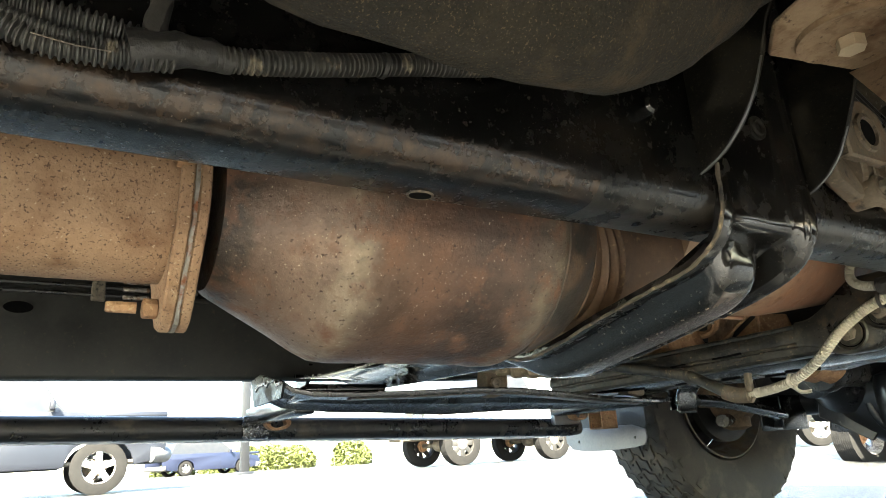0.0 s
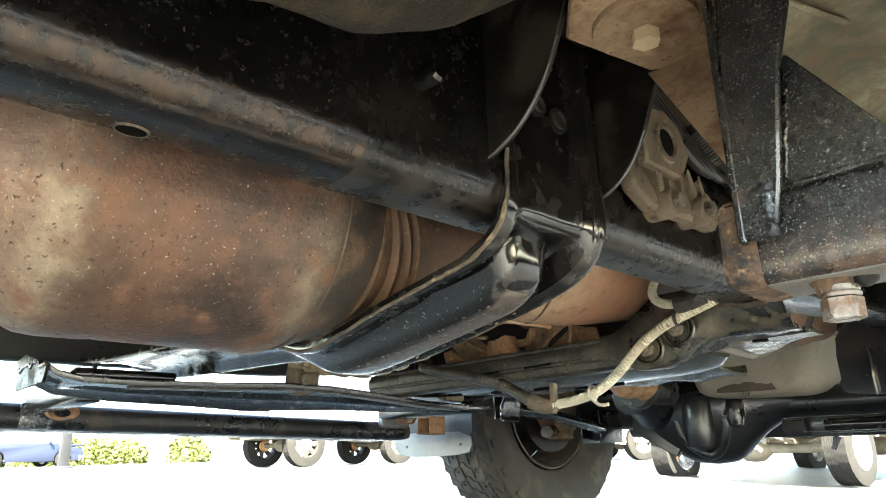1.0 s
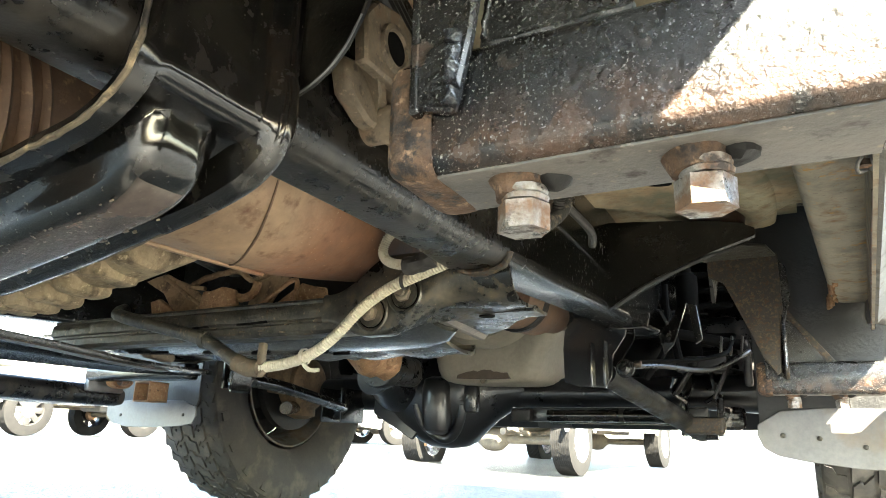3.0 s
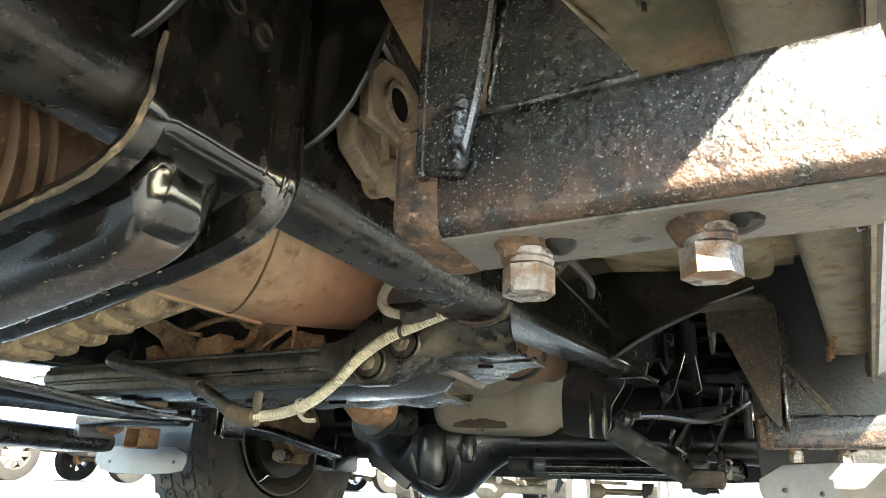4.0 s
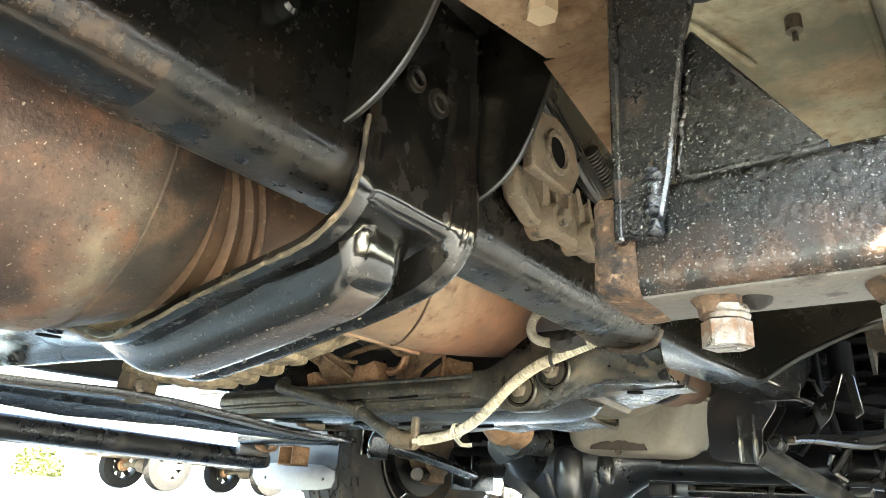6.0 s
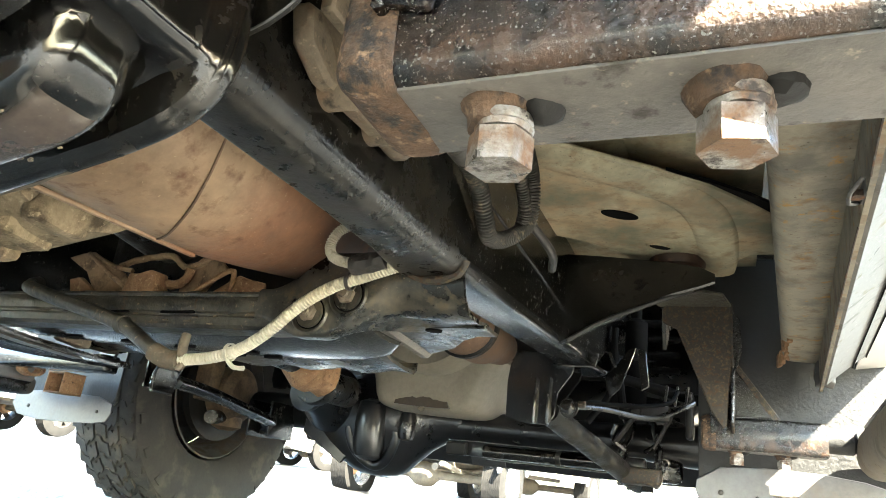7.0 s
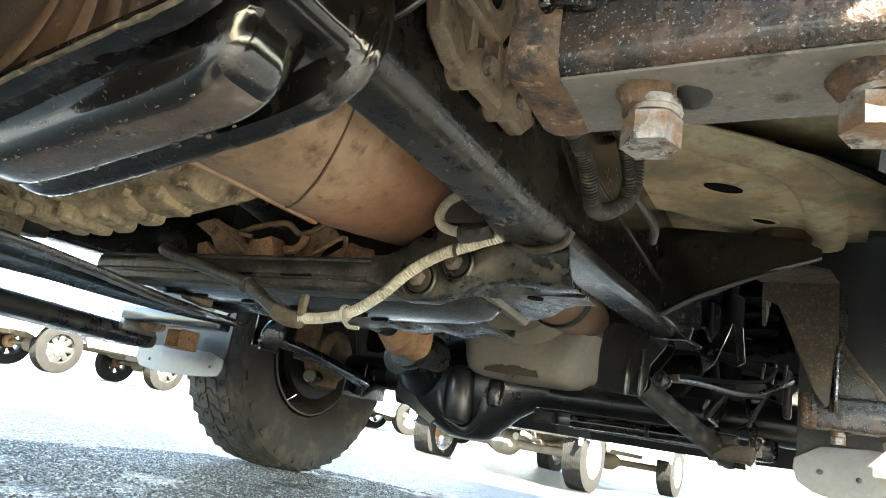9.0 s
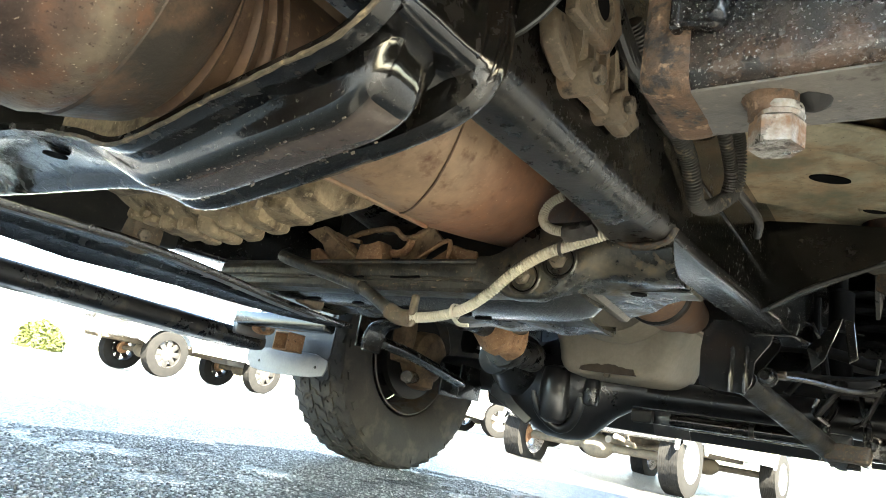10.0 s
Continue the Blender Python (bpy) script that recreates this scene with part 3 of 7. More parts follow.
            faces += [(k + q, k + (q + 1) % 5, k + 5 + (q + 1) % 5, k + 5 + q) for q in range(5)] + [tuple(range(k + 5, k + 10))]
    me = bpy.data.meshes.new("asphalt_stones")
    me.from_pydata(verts, [], faces)
    me.materials.append(m)
    tagged(new("asphalt_stones", me), "worn grey stones standing out of the dark asphalt", "stones", kind="stuff")


loose_stones()


# ---- frame rails ----
def rail_rings(rows, mirror):
    out = []
    for y, x0, x1, z0, z1, r in rows:
        ring = []
        for cx, cz, a, k in ((x1 - 0.012, z1 - 0.012, 0, 0.012), (x0 + 0.012, z1 - 0.012, 90, 0.012), (x0 + r * 0.5, z0 + r * 0.5, 180, r * 0.5), (x1 - r * 1.4, z0 + r * 1.4, 270, r * 1.4)):
            ring += [(cx + k * math.cos(radians(a + 15 * i)), y, cz + k * math.sin(radians(a + 15 * i))) for i in range(7)]
        out.append([(-x, b, c) for x, b, c in ring] if mirror else ring)
    return out


def frame_rail(mirror):
    side = -1 if mirror else 1
    rail = thing("frame_rail", "black painted steel chassis rail with surface rust and dust" if not mirror else "dark chassis rail with an oval hole, on the opposite side",
                 "chassis rail", (side * 0.45, 0.3, 0.39), "chassis rails")
    rows = [(y, 0.431, 0.482, 0.392, 0.6, 0.0155) for y in (-1.4, -0.6, 0, 0.15, 0.29, 0.4, 0.52, 0.66)] + [(0.75, 0.426, 0.482, 0.3935, 0.6, 0.0155), (0.8, 0.416, 0.482, 0.396, 0.6, 0.0155), (0.843, 0.41, 0.483, 0.398, 0.6, 0.0155)]
    part("rear_section", loft(rail_rings(rows[:5], mirror)), "chassis_rusty" if not mirror else "far_rail", rail)
    part("middle_section", loft(rail_rings(rows[4:], mirror)), "rail_mid" if not mirror else "far_rail", rail)
    rows = [(0.835, 0.417, 0.478, 0.402, 0.6, 0.012), (1.0, 0.417, 0.476, 0.408, 0.6, 0.012), (1.3, 0.414, 0.474, 0.425, 0.6, 0.012),
            (1.55, 0.408, 0.468, 0.44, 0.6, 0.012), (1.68, 0.405, 0.465, 0.475, 0.62, 0.012), (1.85, 0.405, 0.465, 0.56, 0.70, 0.012), (2.1, 0.405, 0.465, 0.60, 0.74, 0.012),
            (2.5, 0.405, 0.465, 0.60, 0.73, 0.012), (2.9, 0.405, 0.465, 0.57, 0.7, 0.012)]
    part("front_section", loft(rail_rings(rows, mirror)), "chassis", rail)
    if not mirror:
        ring = lathe([(0.0085, -0.0006), (0.0105, -0.0012), (0.0118, 0.0008), (0.009, 0.002), (0.0085, 0.003)], axis="z", seg=24, caps=False)
        bmesh.ops.transform(ring, matrix=pose(0.443, 0.181, 0.392) @ Matrix.Diagonal((0.55, 0.78, 1, 1)), verts=ring.verts)
        part("hole_rim", ring, "flange_dirt", rail, "worn bare metal rim of a drain hole")
        disc = lathe([(0.001, -0.0008), (0.009, -0.0008), (0.009, 0.0)], axis="z", seg=24)
        bmesh.ops.transform(disc, matrix=pose(0.443, 0.181, 0.3918) @ Matrix.Diagonal((0.55, 0.78, 1, 1)), verts=disc.verts)
        part("drain_hole", disc, "deep_shade", rail, "dark drain hole")
        seam = tube([(0.418, 0.84, 0.404), (0.43, 0.845, 0.396), (0.452, 0.845, 0.394), (0.474, 0.842, 0.399), (0.482, 0.84, 0.412)], 0.004, 8)
        part("rust_seam", shaken(seam, 0.0015, 140), "speckle", rail, "rusty welded joint of the rail")
        part("upper_flange", box((0.4755, 1.12, 0.487), (0.006, 0.5, 0.004), 0.001, (-2.5, 0, 0)), "chassis", rail)
    else:
        slot = lathe([(0.001, -0.001), (0.013, -0.001), (0.013, 0.001)], axis="x", seg=20)
        bmesh.ops.transform(slot, matrix=pose(-0.4145, -0.035, 0.497) @ Matrix.Diagonal((1, 1.5, 0.7, 1)), verts=slot.verts)
        part("oval_hole", slot, "deep_shade", rail, "dark oval hole")
    return rail


frame_rail(False)
frame_rail(True)


# ---- exhaust ----
def exhaust():
    o = (0.285, 0.0, 0.425)
    cat = thing("catalytic_converter", "large rusted brown catalytic converter drum with dusty speckles", "catalytic converter", (0.285, 0.27, 0.32))
    prof = [(0.058, 0.094), (0.062, 0.098), (0.07, 0.112), (0.088, 0.145), (0.1, 0.166), (0.1055, 0.178), (0.107, 0.19), (0.107, 0.214),
            (0.106, 0.222), (0.1065, 0.228), (0.107, 0.31), (0.1085, 0.322), (0.108, 0.334), (0.1, 0.352)]
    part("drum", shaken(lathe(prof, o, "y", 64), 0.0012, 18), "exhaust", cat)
    prof = [(0.09, 0.338), (0.1018, 0.345), (0.103, 0.348), (0.096, 0.368), (0.088, 0.388), (0.08, 0.394)]
    part("front_cone", lathe(prof, o, "y", 48), "cone", cat, "dark tapering front cone")
    prof = [(0.085, 0.362), (0.082, 0.372), (0.0765, 0.39), (0.0765, 0.392), (0.071, 0.412), (0.066, 0.43), (0.06, 0.46), (0.058, 0.53)]
    part("neck", lathe(prof, o, "y", 48), "neck", cat, "brown ribbed neck")
    for y, r, lean in ((0.394, 0.078, 6), (0.408, 0.0755, 14), (0.421, 0.0725, 18), (0.436, 0.068, 14)):
        ring = lathe([(r - 0.006, -0.004), (r - 0.001, -0.0025), (r + 0.001, 0), (r - 0.001, 0.0025), (r - 0.006, 0.004)], (0, 0, 0), "y", 40, caps=False)
        bmesh.ops.transform(ring, matrix=pose(o[0], y, o[2], lean, 0, 0), verts=ring.verts)
        part("band", ring, "neck", cat, "rusted steel band")

    pipe = thing("exhaust_pipe", "thick dusty rusted exhaust pipe with a bolted flange", "exhaust pipe", (0.28, -0.2, 0.37))
    part("pipe", shaken(lathe([(0.061, y) for y in (-0.9, -0.6, -0.3, -0.1, 0.0, 0.067)], (0.28, 0, 0.432), "y", 48), 0.0008, 25), "pipe", pipe)

    def lobe():
        pts = []
        for i in range(40):
            t = 2 * math.pi * i / 40
            r = 0.074 + 0.022 * max(0.0, math.cos(2 * (t - math.pi / 2))) ** 3
            pts.append((0.28 + 0.9 * r * math.cos(t), 0.432 + r * math.sin(t)))
        return pts
    part("flange", plate(lobe(), "y", 0.0655, 0.0742, 0.0015), "pipe", pipe, "rusty pipe flange")
    part("flange", plate(lobe(), "y", 0.0768, 0.0845, 0.0015), "pipe", pipe, "rusty pipe flange")
    gasket = [(0.28 + (x - 0.28) * 1.01, 0.432 + (z - 0.432) * 1.012) for x, z in lobe()]
    part("gasket", shaken(plate(gasket, "y", 0.0743, 0.0767, 0), 0.0016, 190), "gasket", pipe, "flaking grey gasket")
    part("bolt", join(hexbolt((0.28, 0.0555, 0.352), 0.0125, 0.01, "y"), lathe([(0.003, 0.0335), (0.0038, 0.035), (0.0038, 0.052)], (0.28, 0, 0.352), "y", 14)), "rust", pipe, "rusty flange bolt and nut")
    part("bolt", hexbolt((0.345, 0.062, 0.44), 0.018, 0.01, "y"), "rust", pipe, "rusty flange bolt and nut")


exhaust()


def heat_shield():
    sh = thing("front_exhaust_drum", "smooth brown rusted exhaust drum with a rolled seam", "exhaust drum", (0.27, 0.7, 0.37))
    o = (0.262, 0, 0.485)
    prof = [(0.05, 0.53), (0.075, 0.535), (0.093, 0.545), (0.099, 0.565), (0.1, 0.62), (0.1, 0.69), (0.0995, 0.704), (0.097, 0.76), (0.088, 0.82), (0.078, 0.88), (0.066, 0.94), (0.06, 1.0), (0.055, 1.12)]
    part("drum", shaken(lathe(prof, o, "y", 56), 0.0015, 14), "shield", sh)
    seam = lathe([(0.096, 0.6985), (0.1012, 0.6988), (0.1012, 0.7008), (0.096, 0.7012)], o, "y", 72, caps=False)
    for v in seam.verts:
        v.co.y -= 0.55 * (v.co.x - 0.24)
    part("seam_line", shaken(seam, 0.0005, 40), "neck", sh, "darker slanting line of the rolled seam")
    part("bottom_seam", box((0.235, 0.635, 0.387), (0.006, 0.22, 0.004), 0.0015, (0, 0, -4)), "shield", sh, "rolled lower seam")
    part("front_pipe", tube([(0.262, 1.08, 0.485), (0.24, 1.25, 0.48), (0.2, 1.5, 0.52), (0.18, 1.75, 0.56)], 0.045, 20), "pipe", sh)
    down = thing("flexible_joint", "dusty brown bulging pipe joint beside the oil pan", "pipe joint", (0.25, 1.48, 0.43))
    part("bulge", lathe([(0.045, 1.36), (0.057, 1.385), (0.06, 1.43), (0.057, 1.5), (0.045, 1.55), (0.036, 1.62)], (0.264, 0, 0.484), "y", 32), "neck", down)
    part("ring", lathe([(0.059, 1.4), (0.0635, 1.404), (0.0635, 1.416), (0.059, 1.42)], (0.264, 0, 0.484), "y", 32, caps=False), "dim", down, "dark clamp ring")


heat_shield()


# ---- crossmembers ----
def glide(pts, k=6):
    """k points to each step of a Catmull-Rom curve through pts."""
    p = [Vector(q) for q in pts]
    p = [2 * p[0] - p[1]] + p + [2 * p[-1] - p[-2]]
    out = []
    for a, b, c, d in zip(p, p[1:], p[2:], p[3:]):
        for i in range(k):
            t = i / k
            out.append(0.5 * (2 * b + (c - a) * t + (2 * a - 5 * b + 4 * c - d) * t * t + (3 * b - a - 3 * c + d) * t ** 3))
    return out + [p[-2]]


def pan_crossmember():
    xm = thing("gearbox_crossmember", "glossy black stamped gearbox crossmember with dusty rolled flanges", "crossmember", (0.2, 0.45, 0.31))
    # the two rims of the sheet, across the vehicle (x, z), turning up round the rail
    rear = glide([(-0.43, 0.394), (-0.3, 0.379), (-0.15, 0.373), (0.025, 0.367), (0.103, 0.357), (0.181, 0.343), (0.245, 0.328), (0.3, 0.335), (0.352, 0.346), (0.414, 0.357), (0.45, 0.364), (0.474, 0.378), (0.4845, 0.396), (0.4865, 0.42), (0.4875, 0.45), (0.4875, 0.54)])
    front = glide([(-0.43, 0.392), (-0.3, 0.365), (-0.15, 0.356), (0.0, 0.351), (0.09, 0.347), (0.16, 0.336), (0.222, 0.32), (0.295, 0.328), (0.352, 0.338), (0.4, 0.348), (0.436, 0.356), (0.468, 0.367), (0.485, 0.383), (0.4905, 0.402), (0.4895, 0.43), (0.489, 0.54)])
    y0, y1 = 0.398, 0.4995
    across = [(0.398, 0.0035), (0.3985, 0.0005), (0.404, 0.0), (0.411, 0.0012), (0.418, 0.004), (0.44, 0.005), (0.465, 0.005), (0.4745, 0.0045), (0.479, 0.002), (0.482, -0.0018), (0.4855, -0.0042), (0.4895, -0.005), (0.4935, -0.0038), (0.4965, -0.0006), (0.4988, 0.0042), (0.4995, 0.011)]
    rings, rear_rim, front_rim = [], [], []
    n = len(rear)
    for i in range(n):
        lo, hi = max(i - 1, 0), min(i + 1, n - 1)
        ring = []
        for y, inward in across + [(min(y, 0.4965), d + 0.0035) for y, d in across[::-1]]:
            v = (y - y0) / (y1 - y0)
            p, d = rear[i].lerp(front[i], v), (rear[hi].lerp(front[hi], v) - rear[lo].lerp(front[lo], v)).normalized()
            if 0.415 < y < 0.48:
                inward += 0.016 * smooth(0.37, 0.45, p.x) * smooth(0.394, 0.366, p.y)
            ring.append((p.x - d.y * inward, y, p.y + d.x * inward))
        rings.append(ring)
        rear_rim.append(Vector((rear[i].x, 0.398, rear[i].y + 0.001)))
        front_rim.append(Vector((front[i].x, 0.495, front[i].y - 0.0022)))
    part("sheet", loft(rings), "gloss", xm, "stamped sheet that turns up round the rail")
    bead = []
    for i in range(n):
        if front[i].x > 0.4 and front[i].y < 0.52:
            d = (front[min(i + 1, n - 1)] - front[i - 1]).normalized()
            bead.append((front[i].x - d.y * 0.001, 0.4905, front[i].y + d.x * 0.001))
    part("rolled_bead", tube(bead, lambda s: 0.0068, 14, 0.006, up=(0, 1, 0)), "gloss", xm, "thick rolled front bead")

    # the deep channel with its rounded end under the rail
    def sheet_z(x):
        k = min(range(n), key=lambda j: abs(rear[j].x - x) + (1 if rear[j].y > 0.385 else 0))
        return rear[k].y - 0.003 + 0.012 * smooth(0.37, 0.45, x)
    rows = [(0.12, 0.356, 1), (0.15, 0.344, 1), (0.175, 0.335, 1), (0.2, 0.3255, 1), (0.222, 0.317, 1), (0.24, 0.3125, 1), (0.258, 0.312, 1), (0.28, 0.3145, 1), (0.31, 0.319, 1), (0.345, 0.325, 1), (0.378, 0.3305, 1), (0.4, 0.3345, 1), (0.42, 0.3384, 1)]
    half = [(0.009, 0.0), (0.0135, 0.0006), (0.017, 0.0022), (0.0197, 0.005), (0.0215, 0.009), (0.0229, 0.0142), (0.0255, 0.0195)]

    def section(x, z, w):
        top = max(z + 0.004, sheet_z(x) + 0.007)
        right = [(0.449 + k * w, min(z + h, top)) for k, h in half] + [(0.449 + 0.03 * w, top + 0.003)]
        return [(x, y, h) for y, h in right] + [(x, 0.898 - y, h) for y, h in right[::-1]]
    rings = [section(*r) for r in rows]
    for i in range(1, 21):
        a = radians(90 * i / 20)
        u = math.sin(a)
        x = rows[-1][0] + 0.042 * u
        low = rows[-1][1] + 0.19 * (x - rows[-1][0])
        rings.append(section(x, low + (0.389 - low) * (1 - max(0.0, math.cos(a)) ** 0.6), max(0.45, 1 - 0.5 * u ** 7)))
    k = len(rows) + 8
    part("channel", loft(rings[:k + 1], False), "channel", xm, "deep glossy channel with a scuffed brown underside", 80)
    part("channel_end", loft(rings[k:], False), "gloss", xm, "rounded glossy end of the channel", 120)
    for rim, r, amount, first, last in ((rear_rim, 0.0016, 0.0009, 26, 82), (front_rim, 0.0012, 0.0014, 34, 62)):
        edge = tube(rim[first:last], r, 8, smooth=False, up=(0, 1, 0))
        part("dirty_rim", shaken(edge, amount, 170), "flange_dirt", xm, "line of dried dirt along the rim")
    rnd = random.Random(8)
    for yy in (0.4335, 0.4645):
        for x, z, w in rows[5:13]:
            for _ in range(4):
                u = x + rnd.uniform(-0.012, 0.012)
                b = shaken(box((u, yy + rnd.uniform(-0.0008, 0.0008), z + 0.0012 + rnd.uniform(-0.0006, 0.0012)), (rnd.uniform(0.001, 0.004), 0.001, 0.0008), 0.0003, (0, -10, 0)), 0.0005, 300)
                part("dirt_crumb", b, "flange_dirt", xm)
    disc = lathe([(0.001, -0.0015), (0.011, -0.0015), (0.011, 0)], axis="z", seg=20)
    bmesh.ops.transform(disc, matrix=pose(0.045, 0.44, 0.3605, 0, 6, 0) @ Matrix.Diagonal((1.4, 0.9, 1, 1)), verts=disc.verts)
    part("oval_hole", disc, "deep_shade", xm, "dark oval hole")


pan_crossmember()


def lower_crossmember():
    xm = thing("transfer_crossmember", "dusty black lower crossmember bolted under the rail by a plate", "crossmember", (0.15, 0.87, 0.34))
    # the worn channel: a rounded upper face, a groove and a lower lip
    rows = [(-0.26, 0.872, 0.344), (-0.14, 0.875, 0.346), (0.02, 0.878, 0.346), (0.17, 0.88, 0.347), (0.28, 0.882, 0.349), (0.345, 0.885, 0.358)]
    path = glide([Vector(r) for r in rows], 14)
    rings = []
    for p in path:
        wob = 0.0014 * noise.noise((p.x * 18, 0, 3)) + 0.0007 * noise.noise((p.x * 60, 0, 1))
        ring = [(-0.02, 0.034), (-0.026, 0.028 + wob), (-0.0275, 0.02), (-0.0265, 0.0135), (-0.0235 + wob, 0.0115), (-0.0235, 0.009), (-0.0275, 0.0065 + wob), (-0.0275, -0.002), (-0.024, -0.006), (-0.016, -0.007), (0.02, -0.004), (0.028, 0.0), (0.028, 0.03), (0.02, 0.036)]
        rings.append([(p.x, p.y + u, p.z + v) for u, v in ring])
    part("channel", shaken(loft(rings), 0.0007, 70), "dusty", xm)
    part("upper_lip", shaken(tube([(-0.26, 0.854, 0.377), (0.02, 0.857, 0.38), (0.25, 0.861, 0.3815)], 0.0035, 8, 0.012), 0.0011, 60), "dusty", xm, "folded upper lip")
    rnd = random.Random(4)
    for x, z, w in ((0.13, 0.359, 0.05), (0.04, 0.358, 0.03), (-0.05, 0.3575, 0.045), (-0.15, 0.3575, 0.035)):
        part("slit", shaken(box((x, 0.8545, z), (w, 0.003, 0.003), 0.0008, (0, -1, 0)), 0.0008, 120, 1), "deep_shade", xm, "dark slit")
    for _ in range(26):
        x = rnd.uniform(-0.2, 0.25)
        part("dirt_crumb", shaken(box((x, 0.852, 0.347 + rnd.choice((0.008, 0.0, 0.026)) + rnd.uniform(-0.002, 0.002)), (rnd.uniform(0.003, 0.012), 0.002, rnd.uniform(0.001, 0.0025)), 0.0005), 0.001, 200), "flange_dirt", xm)
    for x, s in ((-0.2, 1.0), (-0.235, 0.8)):
        part("joint_block", shaken(box((x, 0.866, 0.364), (0.03 * s, 0.03, 0.03 * s), 0.005), 0.002, 60, 1), "dusty", xm, "worn joint block")

    # one pressing: upright where it is bolted, bending into a tray towards the rail
    cols = []
    for i in range(37):
        x = 0.24 + 0.236 * i / 36
        k = smooth(0.325, 0.4, x)
        top = 0.383 + 0.04 * smooth(0.25, 0.33, x)
        low = 0.352 - 0.016 * smooth(0.245, 0.3, x) + 0.0305 * k
        r = 0.006 + 0.03 * smooth(0.34, 0.42, x)
        out = 0.87 + 0.096 * smooth(0.345, 0.405, x)
        emboss = 0.003 * math.exp(-((x - 0.385 + 0.1) / 0.02) ** 2)
        col = [(x, 0.852 + emboss, top), (x, 0.852 + emboss, (top + low + r) / 2), (x, 0.852, low + r)]
        for j in range(1, 7):
            a = radians(15 * j)
            col.append((x, 0.852 + r * (1 - math.cos(a)), low + r * (1 - math.sin(a))))
        y = 0.852 + r
        end = max(out, y + 0.004)
        for q in (0.25, 0.5, 0.75, 1.0):
            yy = y + (end - y) * q
            col.append((x, yy, low + 0.004 * math.exp(-((yy - 0.885 - 0.4 * (x - 0.36)) / 0.007) ** 2) * k))
        cols.append(col + [(a, b + 0.004, c + 0.004) for a, b, c in col[::-1]])
    part("end_plate", loft(cols), "tray", xm, "dusty bolted end plate pressed into a tray", 60)
    poly = [(0.36, 0.925), (0.476, 0.925), (0.476, 0.958), (0.455, 0.966), (0.43, 0.99), (0.4, 1.036), (0.375, 1.06), (0.343, 1.088), (0.337, 1.08), (0.345, 1.02)]
    part("tray", plate(poly, "z", 0.3662, 0.3702, 0.0012), "tray", xm, "black tray pressing with an oval hole")
    rings = [[(x - 0.012, y - 0.002, z + 0.009), (x - 0.0105, y - 0.001, z - 0.0025), (x - 0.003, y, z - 0.006), (x + 0.004, y + 0.001, z - 0.0055), (x + 0.009, y + 0.002, z), (x + 0.009, y + 0.002, z + 0.004), (x - 0.008, y, z + 0.009)] for x, y, z in ((0.352, 0.885, 0.369), (0.358, 0.92, 0.3665), (0.351, 0.98, 0.366), (0.344, 1.04, 0.366), (0.338, 1.086, 0.3665))]
    part("tray_lip", loft(rings), "grey_film", xm, "lighter folded lip of the tray")
    part("tray_side", plate([(0.87, 0.37), (1.03, 0.37), (1.0, 0.4), (0.87, 0.41)], "x", 0.345, 0.349, 0.001), "chassis", xm)
    for x, z in ((0.353, 0.3795), (0.3105, 0.3605)):
        part("seat_ring", lathe([(0.0185, -0.001), (0.0205, -0.0028), (0.0225, -0.001)], (x, 0.8515, z), "y", 30, False), "tray", xm, "pressed ring round the bolt")
        part("washer", lathe([(0.005, -0.0035), (0.0152, -0.0035), (0.0158, -0.002), (0.0158, 0.0005)], (x, 0.8515, z), "y", 28, False), "tray", xm, "round dusty washer")
        # no recess is cut: a flat black ring paints its shade
        part("recess_shade", lathe([(0.0158, -0.0006), (0.0174, -0.0006)], (x, 0.8515, z), "y", 30, False), "deep_shade", xm, "flat black ring painted as the shade round the washer")
        nut = hexbolt((0, 0, 0), 0.0175, 0.006, "z", 0.0, (0.0054, 0.006))
        bmesh.ops.transform(nut, matrix=pose(x, 0.8485, z, 90), verts=nut.verts)
        part("nut", nut, "bolt", xm, "dusty nut on its stud")
    disc = lathe([(0.001, -0.001), (0.0095, -0.001), (0.0095, 0.001)], axis="z", seg=20)
    bmesh.ops.transform(disc, matrix=pose(0.413, 0.938, 0.3655) @ Matrix.Diagonal((1.0, 0.85, 1, 1)), verts=disc.verts)
    part("oval_hole", disc, "deep_shade", xm, "dark oval hole")

    # a bulged plate below and ahead of the channel, with a ribbed lower plate beyond it
    rings = []
    for x, y0, y1, z in ((-0.24, 0.88, 0.96, 0.344), (-0.1, 0.88, 0.985, 0.34), (0.05, 0.88, 1.0, 0.3385), (0.15, 0.88, 1.008, 0.338), (0.24, 0.88, 1.012, 0.339), (0.3, 0.88, 1.01, 0.341), (0.335, 0.88, 1.0, 0.347), (0.352, 0.88, 0.985, 0.356)):
        ring = [(x, y0 + (y1 - y0) * q, z + 0.012 * (1 - q) ** 3 - 0.003 * math.sin(math.pi * q)) for q in (0, 0.12, 0.3, 0.5, 0.7, 0.86, 0.95)] + [(x, y1, z + 0.004), (x, y1, z + 0.008)]
        rings.append(ring + [(a, b, c + 0.006) for a, b, c in ring[::-1]])
    part("lower_plate", loft(rings), "pressing", xm, "bulged black lower plate")
    rings = []
    for i in range(41):
        x = -0.24 + 0.56 * i / 40
        y1 = 1.11 - 0.35 * (x - 0.2) ** 2
        rib = 0.0025 * math.sin(x * 70)
        ring = [(x, 1.0, 0.352), (x, 1.03, 0.3445 + rib * 0.3), (x, 1.07, 0.341 + rib), (x, y1 - 0.008, 0.341 + rib), (x, y1, 0.346), (x, y1 + 0.001, 0.352)]
